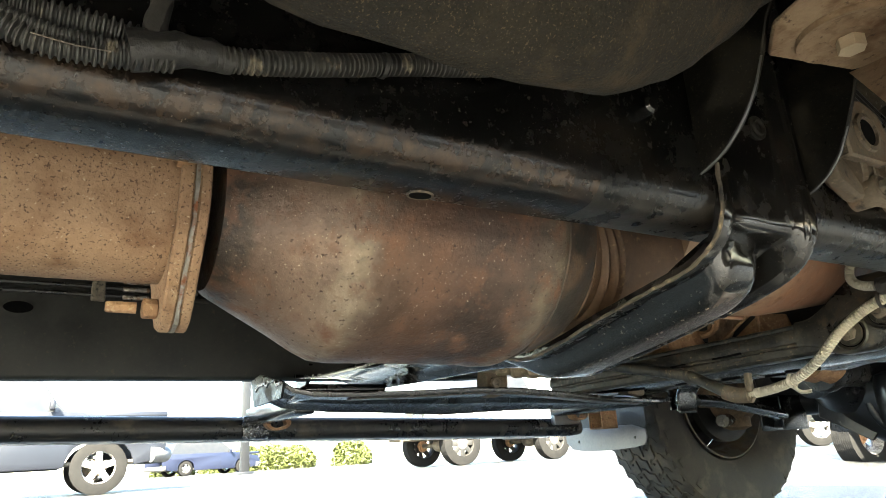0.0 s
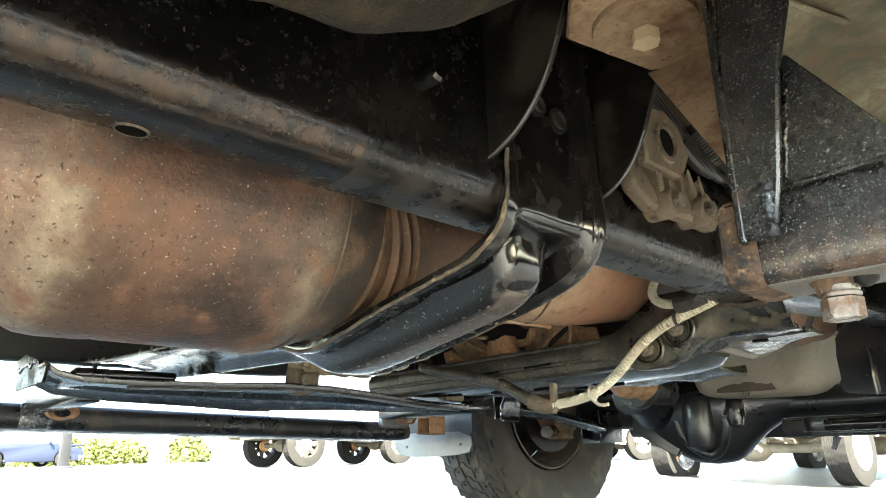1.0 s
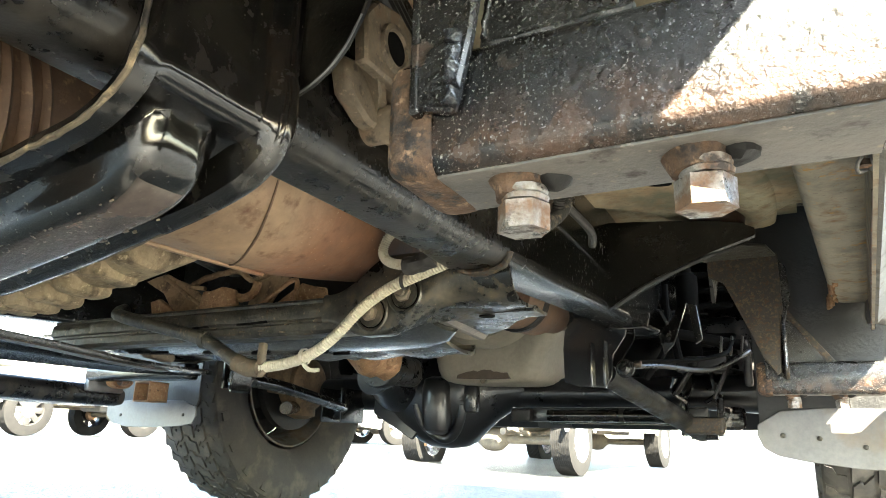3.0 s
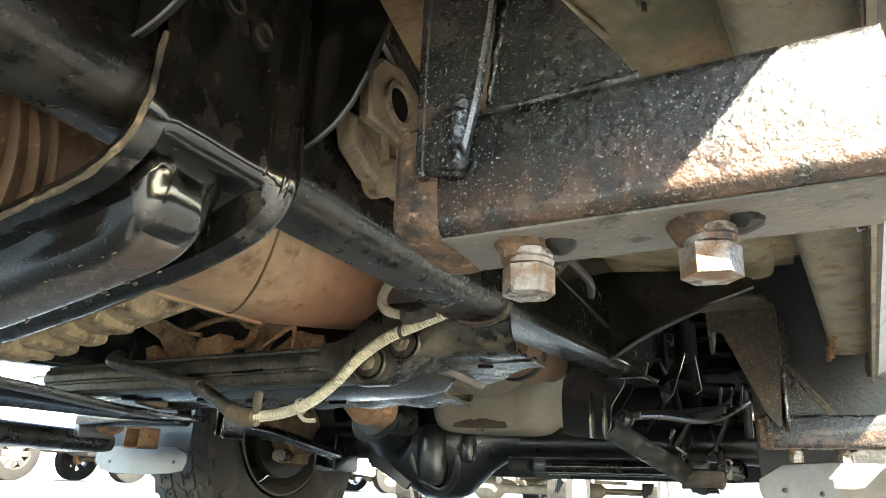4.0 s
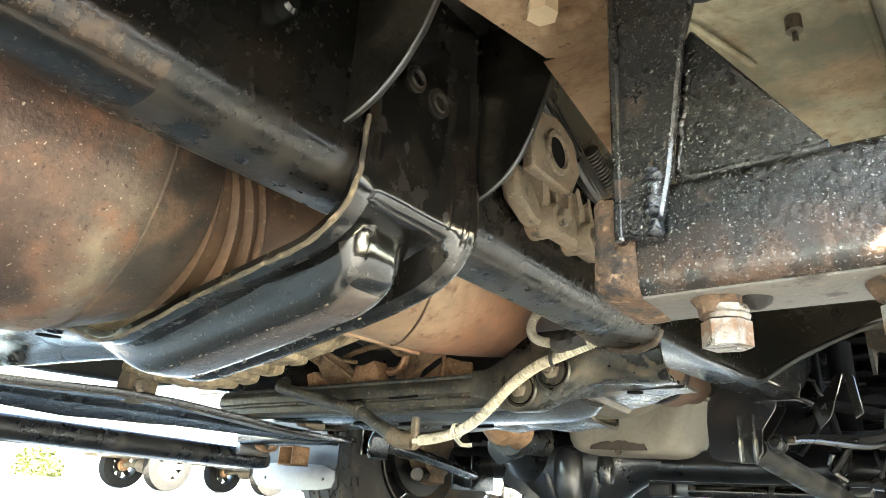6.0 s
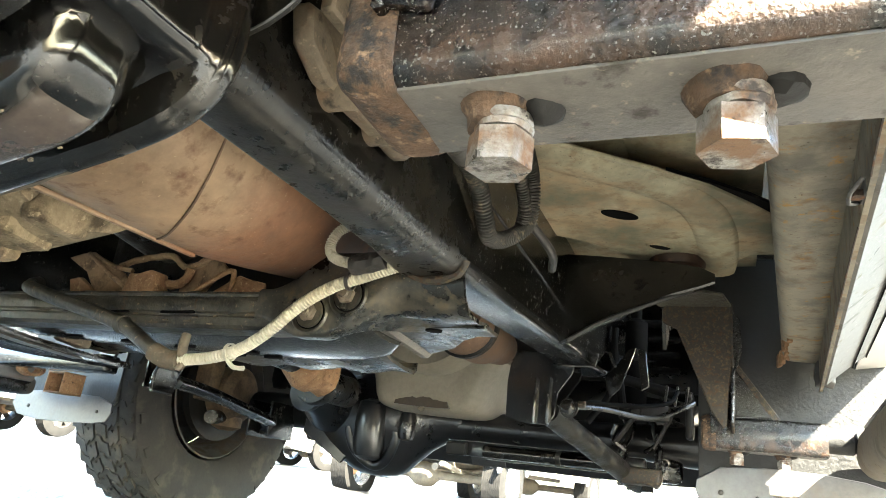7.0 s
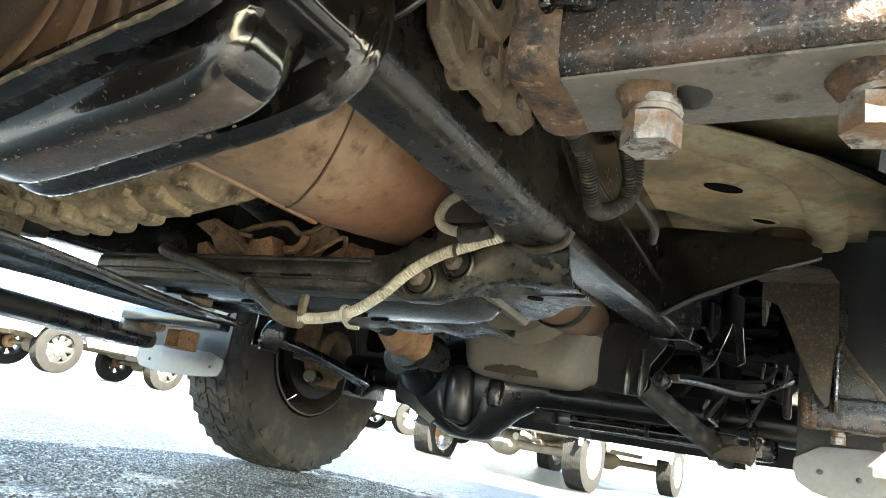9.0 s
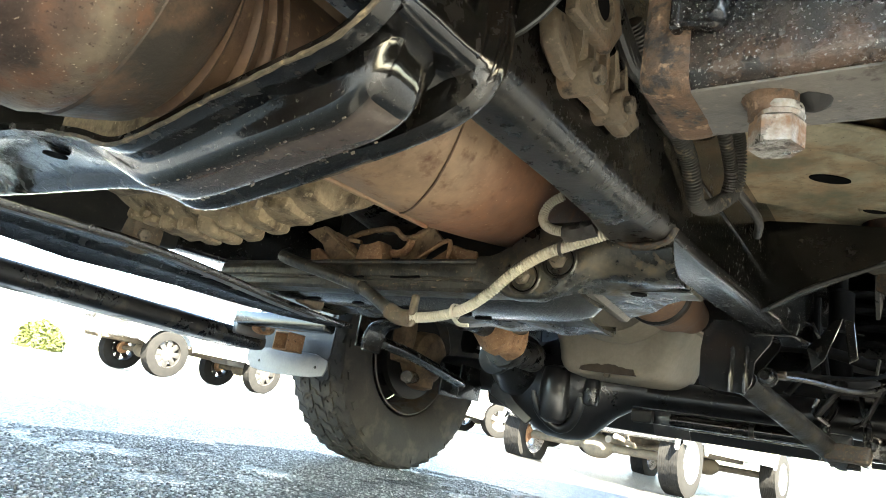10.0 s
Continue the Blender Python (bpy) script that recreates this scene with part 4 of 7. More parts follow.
        rings.append(ring + [(a, b - 0.001, c + 0.005) for a, b, c in ring[::-1]])
    part("ribbed_plate", loft(rings), "tray", xm, "dusty ribbed plate behind the lip")
    for x, y, a, b in ((0.155, 0.965, 0.013, 0.006), (0.17, 0.99, 0.016, 0.004), (0.06, 0.95, 0.02, 0.005), (-0.03, 0.94, 0.014, 0.006), (-0.12, 0.93, 0.02, 0.005), (0.11, 0.99, 0.02, 0.003)):
        d = lathe([(0.001, -0.0025), (1, -0.0025), (1, 0.002)], axis="z", seg=16)
        bmesh.ops.transform(d, matrix=pose(x, y, 0.3365 + 0.004 * smooth(0.1, -0.12, x), 0, 0, -8) @ Matrix.Diagonal((a, b, 1, 1)), verts=d.verts)
        part("slot", d, "deep_shade", xm, "dark slot in the lower plate")


lower_crossmember()


def skid_plate():
    sk = thing("skid_plate", "glossy black tapering skid plate with a brown edge and upturned end", "skid plate", (-0.24, 0.7, 0.33))
    rings = []
    for y, xn, zn, xf, zf in ((0.3, -0.2, 0.357, -0.33, 0.362), (0.318, -0.195, 0.345, -0.335, 0.348), (0.345, -0.185, 0.338, -0.335, 0.336), (0.42, -0.17, 0.335, -0.32, 0.327), (0.53, -0.16, 0.337, -0.305, 0.322), (0.62, -0.16, 0.341, -0.3, 0.316),
                              (0.7, -0.16, 0.339, -0.3, 0.319), (0.8, -0.16, 0.332, -0.3, 0.322), (0.9, -0.165, 0.324, -0.3, 0.322), (1.0, -0.175, 0.321, -0.29, 0.322), (1.08, -0.195, 0.323, -0.27, 0.324), (1.13, -0.22, 0.325, -0.25, 0.326)):
        def at(k, dz):
            return (xn + (xf - xn) * k, y, zn + (zf - zn) * k + dz)
        prof = [at(0, 0.004), at(0.01, 0), at(0.16, -0.001), at(0.19, 0.004), at(0.22, 0.006), at(0.45, 0.007), at(0.5, 0.002), at(0.55, 0.001), at(0.6, 0.006), at(0.85, 0.004), at(0.97, -0.002), at(1.0, 0.003)]
        rings.append(prof + [(a, b, c + 0.004) for a, b, c in prof[::-1]])
    part("plate", loft(rings), "gloss", sk)
    strip = [[(xn, y, z), (xn - 0.022, y, z - 0.001), (xn - 0.022, y, z - 0.0022), (xn, y, z - 0.0018)] for y, xn, z in ((0.4, -0.172, 0.3345), (0.53, -0.161, 0.3362), (0.62, -0.161, 0.3402), (0.7, -0.161, 0.3382), (0.8, -0.161, 0.3312), (0.9, -0.166, 0.3232), (1.0, -0.178, 0.3202))]
    part("brown_edge", loft(strip), "scuffed", sk, "scuffed brown band along the edge")
    part("end_tab", plate([(-0.34, 0.337), (-0.2, 0.337), (-0.19, 0.358), (-0.31, 0.385), (-0.36, 0.38)], "y", 0.302, 0.306, 0.001), "engine", sk, "upturned end tab reflecting the sky")
    part("end_step", box((-0.235, 0.4, 0.347), (0.09, 0.13, 0.012), 0.004, (0, -6, 0)), "gloss", sk, "raised pressed step")
    for y in (0.66, 0.98):
        part("mounting_tab", shaken(box((-0.185, y, 0.36), (0.03, 0.045, 0.05), 0.006), 0.004, 50, 1), "alloy", sk, "dusty mounting lug")
        part("bolt", hexbolt((-0.165, y - 0.01, 0.355), 0.016, 0.008, "x"), "bolt", sk)
    return sk


skid_plate()


# ---- body mounts, slider brackets, step boards ----
def outrigger():
    ot = thing("body_mount_outrigger", "black pressed outrigger with curved plates welded to the chassis rail", "outrigger", (0.48, 0.44, 0.42))
    rear = [(0.462, 0.424), (0.472, 0.4225), (0.487, 0.426), (0.503, 0.433), (0.519, 0.446), (0.532, 0.463), (0.542, 0.484), (0.551, 0.508), (0.562, 0.523), (0.59, 0.528), (0.6, 0.56), (0.46, 0.58), (0.452, 0.5)]
    part("rear_plate", plate(rear, "y", 0.386, 0.3905, 0.001), "dust_plate", ot, "curved black plate with a bare edge")
    part("bare_edge", tube([(x + 0.0006, 0.3855, z - 0.0006) for x, z in rear[1:7]], 0.0008, 6, 0.005), "flap", ot, "bare metal edge")
    front = [(0.472, 0.43), (0.481, 0.4215), (0.494, 0.426), (0.507, 0.434), (0.518, 0.446), (0.528, 0.464), (0.538, 0.487), (0.547, 0.512), (0.535, 0.55), (0.47, 0.57)]
    part("front_plate", plate(front, "y", 0.503, 0.5075, 0.001), "dust_plate", ot, "curved black plate with dust")
    part("bare_edge", tube([(x + 0.0006, 0.5025, z - 0.0006) for x, z in front[1:6]], 0.0007, 6, 0.005), "flap", ot, "bare metal edge")
    part("web", box((0.4815, 0.447, 0.5), (0.002, 0.112, 0.15), 0.0005), "chassis", ot)
    part("ceiling_plate", box((0.53, 0.447, 0.556), (0.12, 0.12, 0.004), 0.001), "engine", ot)
    for y, z, r in ((0.46, 0.474, 0.0098), (0.437, 0.479, 0.0085)):
        bm = join(lathe([(r * 0.55, 0.0), (r * 0.55, 0.0025), (r, 0.0025), (r, 0.0)], (0.483, y, z), "x", 24, False), lathe([(r * 0.5, 0.0025), (r * 0.62, 0.004), (r * 0.72, 0.0025)], (0.483, y, z), "x", 24, False),
                  lathe([(0.001, 0.0008), (r * 0.56, 0.0008), (r * 0.56, 0.0)], (0.483, y, z), "x", 24))
        part("weld_nut", bm, "dust_plate", ot, "rusty ring nut")
    stub = lathe([(0.006, 0.0), (0.006, 0.008), (0.004, 0.01)], (0.4825, 0.335, 0.462), "x", 14)
    part("stud", stub, "chassis", ot, "short stud")

    cu = thing("body_mount", "tan dust-covered body mount plate with a large washer and bolt", "body mount", (0.575, 0.43, 0.485))
    pl = [(0.537, 0.403), (0.552, 0.476), (0.56, 0.482), (0.598, 0.484), (0.634, 0.47), (0.642, 0.384), (0.6, 0.362), (0.56, 0.375)]
    part("mount_plate", plate(pl, "z", 0.4905, 0.4955, 0.0015), "tan", cu)
    part("washer", lathe([(0.008, -0.0034), (0.012, -0.0042), (0.014, -0.003), (0.026, -0.0026), (0.0285, -0.0042), (0.031, -0.0042), (0.0315, -0.002), (0.031, 0.0005), (0.008, 0.0005)], (0.579, 0.425, 0.4905), "z", 44), "tan", cu, "large dished washer")
    part("bolt", hexbolt((0.577, 0.4285, 0.4868), 0.015, -0.008, "z", 0.0), "tan_bolt", cu, "dusty hexagon bolt head")
    part("bushing", lathe([(0.03, 0.4955), (0.036, 0.5), (0.036, 0.53), (0.03, 0.545)], (0.577, 0.428, 0), "z", 28), "flap_rubber", cu, "rubber bushing")
    fold = bmesh.new()
    a = [(0.55, 0.4775, 0.4905), (0.6, 0.484, 0.4905), (0.632, 0.472, 0.4905), (0.624, 0.425, 0.375), (0.6215, 0.424, 0.372)]
    lo = [fold.verts.new(p) for p in a]
    hi = [fold.verts.new((x + 0.001, y + 0.004, z + 0.0015)) for x, y, z in a]
    fold.faces.new(lo)
    fold.faces.new(hi[::-1])
    for i in range(5):
        fold.faces.new((lo[i], lo[(i + 1) % 5], hi[(i + 1) % 5], hi[i]))
    part("folded_web", fold, "tan", cu, "tapering dusty web folded down from the plate")


outrigger()


def slider_bracket(dx=0.0, dy=0.0, dz=0.0, front=False):
    """Square arm with an upright leg, a gusset and two bolts below, round the rear one's place."""
    T = Matrix.Translation((dx, dy, dz)) @ (Matrix.Translation((0.69, 0.434, 0.338)) @ Matrix.Diagonal((1.16, 1, 1.12, 1)) @ Matrix.Translation((-0.69, -0.434, -0.338)) if front else Matrix.Identity(4))
    br = thing("step_bracket", "black square-tube step bracket with painted glint speckles, welds, rust and two bolts below", "step bracket", (0.69 + dx, 0.43 + dy, 0.315 + dz), "step brackets")

    def put(name, bm, mat, label="", angle=35):
        bmesh.ops.transform(bm, matrix=T, verts=bm.verts)
        return part(name, bm, mat, br, label, angle)
    # open square tube with wall thickness
    outer = ring_rect(0, 0.411, 0.457, 0.3155, 0.3605, 0.006, 3)
    inner = ring_rect(0, 0.4145, 0.4535, 0.319, 0.357, 0.004, 3)
    x0, x1 = 0.613, 0.762
    rings = [[(x1 - 0.05, a, c) for a, _, c in inner], [(x1, a, c) for a, _, c in inner], [(x1 + 0.001, a, c) for a, _, c in outer], [(0.72, a, c) for a, _, c in outer], [(0.66, a, c) for a, _, c in outer], [(x0 + 0.003, a, c) for a, _, c in outer],
             [(x0, (a - 0.434) * 0.94 + 0.434, (c - 0.338) * 0.94 + 0.338) for a, _, c in outer]]
    put("arm", shaken(loft(rings), 0.0004, 60), "arm")
    # thin plate that makes the arm's underside a lighter grey
    put("underface", box((0.6905, 0.434, 0.3153), (0.1395, 0.036, 0.0012), 0.0004), "grey_film", "lighter grey underface of the arm")
    put("rusted_end", shaken(loft([[(x, 0.434 + (y - 0.434) * k, 0.338 + (z - 0.338) * k) for y, _, z in ring_rect(0, 0.4098, 0.4578, 0.3145, 0.3612, 0.008, 4)] for x, k in ((0.6105, 0.8), (0.6115, 0.92), (0.6145, 0.985), (0.618, 1.0), (0.6225, 1.0), (0.6265, 0.998), (0.6285, 0.98))]), 0.0013, 75), "arm_rust", "rusted arm end", 60)
    # leg of angle steel
    put("leg", plate([(0.6235, 0.337), (0.6395, 0.333), (0.6455, 0.36), (0.654, 0.418), (0.664, 0.452), (0.662, 0.5), (0.64, 0.53), (0.6335, 0.51), (0.627, 0.44)], "y", 0.4055, 0.4105, 0.0012), "arm")
    put("leg_side", plate([(0.405, 0.335), (0.412, 0.335), (0.47, 0.49), (0.47, 0.52), (0.405, 0.52)], "x", 0.6225, 0.6265, 0.001), "arm")
    put("gusset", plate([(0.643, 0.359), (0.7, 0.3595), (0.654, 0.43), (0.648, 0.42)], "y", 0.4175, 0.4225, 0.001), "arm", "triangular gusset")
    pts = [(0.6395 + 0.0005 * math.sin(i * 2.1), 0.4045, 0.335 + 0.0055 * i) for i in range(6)]
    put("weld_bead", shaken(tube(pts, lambda s: 0.0026 + 0.0003 * math.sin(s * 38), 14, 0.0007), 0.0016, 210), "weld", "shiny lumpy weld bead", 85)
    pts = [(0.645 + 0.0018 * i, 0.4165, 0.365 + 0.011 * i) for i in range(5)]
    put("weld_bead", shaken(tube(pts, lambda s: 0.0012 + 0.0001 * math.sin(s * 70), 12, 0.0007), 0.0008, 220), "arm", "black lumpy weld bead", 85)
    put("weld_bead", shaken(tube([(0.646, 0.416, 0.3605), (0.67, 0.416, 0.361), (0.698, 0.416, 0.361)], 0.002, 8, 0.003), 0.0012, 150), "arm", "black lumpy weld bead")
    for x, y in ((0.6545, 0.431), (0.7125, 0.431)):
        put("bolt", shaken(hexbolt((x, y, 0.3062), 0.0156, -0.0095, "z"), 0.0003, 200), "zinc", "worn bright hexagon bolt head")
        put("spring_washer", shaken(lathe([(0.004, 0.3066), (0.0078, 0.3068), (0.0082, 0.3085), (0.0072, 0.3095), (0.0078, 0.3103), (0.0078, 0.3122), (0.004, 0.3125)], (x + 0.0005, y, 0), "z", 22), 0.0006, 200), "zinc", "bright spring washer")
        put("rusty_collar", shaken(lathe([(0.006, 0.3175), (0.0112, 0.3165), (0.0102, 0.3145), (0.0086, 0.312), (0.0078, 0.3085), (0.004, 0.3068)], (x - 0.0018, y, 0), "z", 22), 0.0014, 150), "arm_rust", "rusty washer stack")
        put("paint_blob", shaken(lathe([(0.003, 0.3175), (0.0072, 0.3162), (0.006, 0.3135), (0.0035, 0.3115), (0.0015, 0.311)], (x + 0.0095, y + 0.002, 0), "z", 16), 0.0016, 190), "dim", "lump of black paint")
    return br


slider_bracket()
slider_bracket(0.066, 1.042, -0.005, True)


def far_bracket(y):
    br = thing("step_bracket", "dark square step bracket with a rusty clamp under the opposite sill", "step bracket", (-0.65, y, 0.33), "step brackets")
    part("arm", box((-0.63, y, 0.352), (0.34, 0.04, 0.036), 0.005), "chassis", br)
    part("leg", plate([(-0.47, 0.34), (-0.5, 0.34), (-0.5, 0.42), (-0.45, 0.45), (-0.43, 0.42)], "y", y - 0.004, y + 0.004, 0.001), "chassis", br)
    ring = lathe([(0.012, -0.012), (0.019, -0.012), (0.019, 0.012), (0.012, 0.012), (0.012, -0.012)], axis="x", seg=20, caps=False)
    bmesh.ops.transform(ring, matrix=pose(-0.742, y + 0.035, 0.335) @ Matrix.Diagonal((1, 1.5, 0.8, 1)), verts=ring.verts)
    part("clamp", shaken(ring, 0.002, 60), "rust", br, "rusty clamp ring")


far_bracket(0.43)
far_bracket(1.3)


def step_board(side):
    st = thing("step_board", "dusty beige underside of a rounded step board" if side > 0 else "black rounded step board running below the opposite sill", "step board", (side * 0.9, 0.5, 0.3), "step boards")
    rings = []
    if side > 0:
        ends = [(-0.9, 0.735), (0.0, 0.788), (0.4, 0.81), (0.9, 0.842), (1.38, 0.873), (1.485, 0.88)]
        z0, z1, wide = 0.284, 0.36, 0.145
    else:
        ends = [(-1.0, -0.77), (0.0, -0.78), (0.5, -0.785), (1.0, -0.79), (1.36, -0.795)]
        z0, z1, wide = 0.316, 0.366, 0.16
    rows = [(ends[0][0] - 0.05, ends[0][1], 0.5)] + [(y, x, 1.0) for y, x in ends] + [(ends[-1][0] + 0.025, ends[-1][1] + 0.004 * side, 0.92), (ends[-1][0] + 0.045, ends[-1][1] + 0.012 * side, 0.75), (ends[-1][0] + 0.055, ends[-1][1] + 0.03 * side, 0.45)]
    for y, x, s in rows:
        zc = (z0 + z1) / 2 - (0.027 * y if side < 0 else 0.0)
        h = (z1 - z0) / 2 * s
        ring = ring_rect(y, x, x + wide, zc - h, zc + h, h * 0.8, 5)
        rings.append(ring if side > 0 else [(2 * x - a, b, c) for a, b, c in ring])
    part("board", loft(rings), "board" if side > 0 else "board_black", st)
    if side > 0:
        # unseen black layer added so the board top bounces less sun
        part("bounce_blocker", loft([ring_rect(y, x + 0.012, x + 0.133, 0.357, 0.363, 0.002, 2) for y, x in ends]), "board_black", st, "unseen black top added to cut light bounced off the board")
        part("clamp", box((0.786, 0.436, 0.333), (0.056, 0.036, 0.034), 0.005), "arm", st, "square clamp on the bracket")
        part("clamp", lathe([(0.0185, 0.815), (0.0195, 0.83), (0.0195, 0.875), (0.015, 0.88)], (0, 1.478, 0.336), "x", 22), "flap_rubber", st, "grained round tube into the bracket")
    if side < 0:
        part("end_clamp", shaken(box((-0.786, 0.43, 0.33), (0.02, 0.06, 0.05), 0.006), 0.002, 60), "weld", st, "bare metal clamp")
        part("end_clamp", box((-0.79, 1.33, 0.33), (0.02, 0.1, 0.04), 0.006), "flap", st, "bare metal clamp")
    return st


step_board(1)
step_board(-1)


# ---- body ----
def body():
    # floor pan, with pressed ribs
    bm = bmesh.new()
    nx, ny = 40, 90
    rows = []
    for i in range(nx + 1):
        x = -0.78 + 1.53 * i / nx
        col = []
        for j in range(ny + 1):
            y = -1.4 + 2.85 * j / ny
            z = 0.605 + 0.012 * (math.sin(x * 34) > 0.75) + 0.004 * noise.noise((x * 5, y * 5, 0))
            z += 0.07 * smooth(0.5, 0.1, abs(x))
            z -= 0.012 * smooth(0.03, 0.0, abs(y - 0.62)) + 0.012 * smooth(0.03, 0.0, abs(y - 0.9))
            col.append(bm.verts.new((x, y, z)))
        rows.append(col)
    for i in range(nx):
        for j in range(ny):
            bm.faces.new((rows[i][j], rows[i][j + 1], rows[i + 1][j + 1], rows[i + 1][j]))
    fl = thing("floor_pan", "dusty beige painted underside of the vehicle floor with ribs", "floor pan", (0.5, 0.5, 0.6))
    part("panel", bm, "underbody", fl)
    # front footwell pressing, overlapping the floor
    edge = [(0.5, 0.78), (0.515, 0.86), (0.545, 0.925), (0.59, 0.965), (0.635, 1.0), (0.69, 1.05), (0.735, 1.11), (0.775, 1.17)]
    low = [(0.79, 1.3), (0.74, 1.3), (0.69, 1.37), (0.66, 1.4), (0.6, 1.39), (0.575, 1.33), (0.55, 1.27), (0.5, 1.22), (0.47, 1.2), (0.46, 0.9)]
    part("toe_board", plate(edge + low, "z", 0.573, 0.579, 0.002), "underbody", fl, "beige toe board pressing with two holes")
    # black strip painted as the shadow along the toe board's seam
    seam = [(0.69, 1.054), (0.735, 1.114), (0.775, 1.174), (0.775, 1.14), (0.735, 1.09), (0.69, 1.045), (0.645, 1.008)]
    part("seam_shade", plate(seam, "z", 0.5755, 0.58, 0), "deep_shade", fl, "black strip painted as the shadow gap at the toe board")
    ridge = []
    for x, y in ((0.5, 0.93), (0.56, 0.985), (0.62, 1.035), (0.67, 1.1), (0.69, 1.18), (0.695, 1.28), (0.69, 1.36), (0.688, 1.385)):
        ridge.append((x, y, 0.5765))
    part("pressed_ridge", tube(ridge, 0.03, 16, 0.02, flat=0.34), "underbody", fl, "rounded pressed ridge")
    for x, y, a, b, rim in ((0.5765, 1.127, 0.0265, 0.0125, False), (0.616, 1.255, 0.0165, 0.008, True), (0.488, 0.965, 0.013, 0.01, False)):
        d = lathe([(0.001, -0.001), (1, -0.001), (1, 0.0)], axis="z", seg=28)
        bmesh.ops.transform(d, matrix=pose(x, y, 0.5725, 0, 0, 36) @ Matrix.Diagonal((a, b, 1, 1)), verts=d.verts)
        part("oval_hole", d, "deep_shade", fl, "dark oval hole")
        if rim:
            d = lathe([(1.0, 0.0), (1.25, -0.0035), (1.45, 0.0)], axis="z", seg=28, caps=False)
            bmesh.ops.transform(d, matrix=pose(x, y, 0.5735, 0, 0, 36) @ Matrix.Diagonal((a, b, 1, 1)), verts=d.verts)
            part("hole_rim", d, "underbody", fl)
    g = join(lathe([(0.012, 0), (0.017, -0.003), (0.0185, 0.0), (0.0185, 0.006)], (0.618, 0.588, 0.598), "z", 24, False), box((0.618, 0.588, 0.5975), (0.03, 0.003, 0.003), 0), box((0.618, 0.588, 0.5975), (0.003, 0.03, 0.003), 0))
    part("grommet", g, "flap_rubber", fl, "black rubber plug")
    part("stud", join(lathe([(0.0062, 0.006), (0.0062, -0.007), (0.003, -0.008)], (0.661, 0.672, 0.6), "z", 14), lathe([(0.0022, -0.007), (0.0022, -0.017)], (0.661, 0.672, 0.6), "z", 10)), "bolt", fl, "short floor stud")
    for a, b in (((0.55, 0.5), (0.62, 0.72)), ((0.6, 0.56), (0.72, 0.56)), ((0.7, 0.5), (0.72, 0.95))):
        part("crease", tube([(a[0], a[1], 0.6065), (a[0] * 0.5 + b[0] * 0.5, a[1] * 0.5 + b[1] * 0.5, 0.6045), (b[0], b[1], 0.6065)], 0.0035, 10, 0.02, flat=0.6), "underbody", fl, "pressed crease")

    # undercoated body pad beside the rail
    pad = []
    for p in glide([(-0.1, 0.6), (-0.06, 0.5), (-0.02, 0.45), (0.03, 0.418), (0.1, 0.406), (0.18, 0.405), (0.235, 0.413), (0.29, 0.441), (0.34, 0.48), (0.4, 0.54), (0.43, 0.6)], 4):
        y, z = p.x, min(p.y, 0.6)
        pad.append([(0.56 + 0.062 * math.cos(t), y, 0.615 - (0.615 - z) * max(0.0, math.sin(t)) ** 0.75) for t in (math.pi * j / 24 for j in range(25))] + [(0.498, y, 0.62), (0.622, y, 0.62)])
    single("floor_bulge", shaken(loft(pad), 0.005, 22), "undercoat", "gritty brown undercoated bulge of the floor above the rail", "floor bulge")

    # sill box and outer rocker
    si = thing("inner_sill", "dusty beige box sill with rust specks and a ragged end", "sill", (0.76, 0.9, 0.45))
    rings = []
    for y, x0, x1 in ((-1.4, 0.6, 0.7), (0.0, 0.69, 0.775), (0.5, 0.717, 0.79), (0.9, 0.745, 0.81), (1.45, 0.783, 0.842), (1.5, 0.79, 0.842)):
        d = 0.03 if y > 1.48 else 0.0
        rings.append(ring_rect(y, x0, x1, 0.448 + d, 0.62, 0.016, 4))
    part("box", shaken(loft(rings), 0.001, 30), "sill", si)
    for i in range(7):
        b = shaken(box((0.784 + 0.003 * math.sin(i * 5), 1.3 + 0.03 * i, 0.455), (0.007, 0.014, 0.02), 0.002), 0.004, 90)
        part("rust_flake", b, "rust", si, "flaking rusty edge")
    ro = thing("rocker_panel", "silver painted rocker panel underside with oval dimples", "rocker panel", (0.83, 0.9, 0.42))
    rings = []
    for y, x in ((-1.4, 0.655), (0.0, 0.738), (0.6, 0.781), (1.0, 0.806), (1.42, 0.833)):
        rings.append([(x, y, 0.44), (x + 0.001, y, 0.412), (x + 0.006, y, 0.41), (x + 0.01, y, 0.414), (x + 0.05, y, 0.449), (x + 0.056, y, 0.453), (x + 0.062, y, 0.462), (x + 0.078, y, 0.53), (x + 0.092, y, 0.6), (x + 0.087, y, 0.6), (x + 0.055, y, 0.5)])
    part("panel", loft(rings), "rocker", ro)
    part("pinch_flange", loft([[(x - 0.0022, y, 0.455), (x - 0.0022, y, 0.404), (x + 0.0012, y, 0.404), (x + 0.0012, y, 0.455)] for y, x in ((-1.4, 0.655), (0.0, 0.738), (0.6, 0.781), (1.0, 0.806), (1.45, 0.835))]), "sill", ro, "thin folded seam flange")
    part("seam_line", tube([(x - 0.003, y, 0.4045) for y, x in ((-1.4, 0.655), (0.0, 0.738), (0.6, 0.781), (0.68, 0.787))] , 0.0007, 6, 0.1), "rust_edge", ro, "rusty seam line")
    part("seam_line", tube([(x - 0.003, y, 0.4045) for y, x in ((0.76, 0.7917), (1.0, 0.806), (1.45, 0.835))], 0.0007, 6, 0.1), "rust_edge", ro, "rusty seam line")
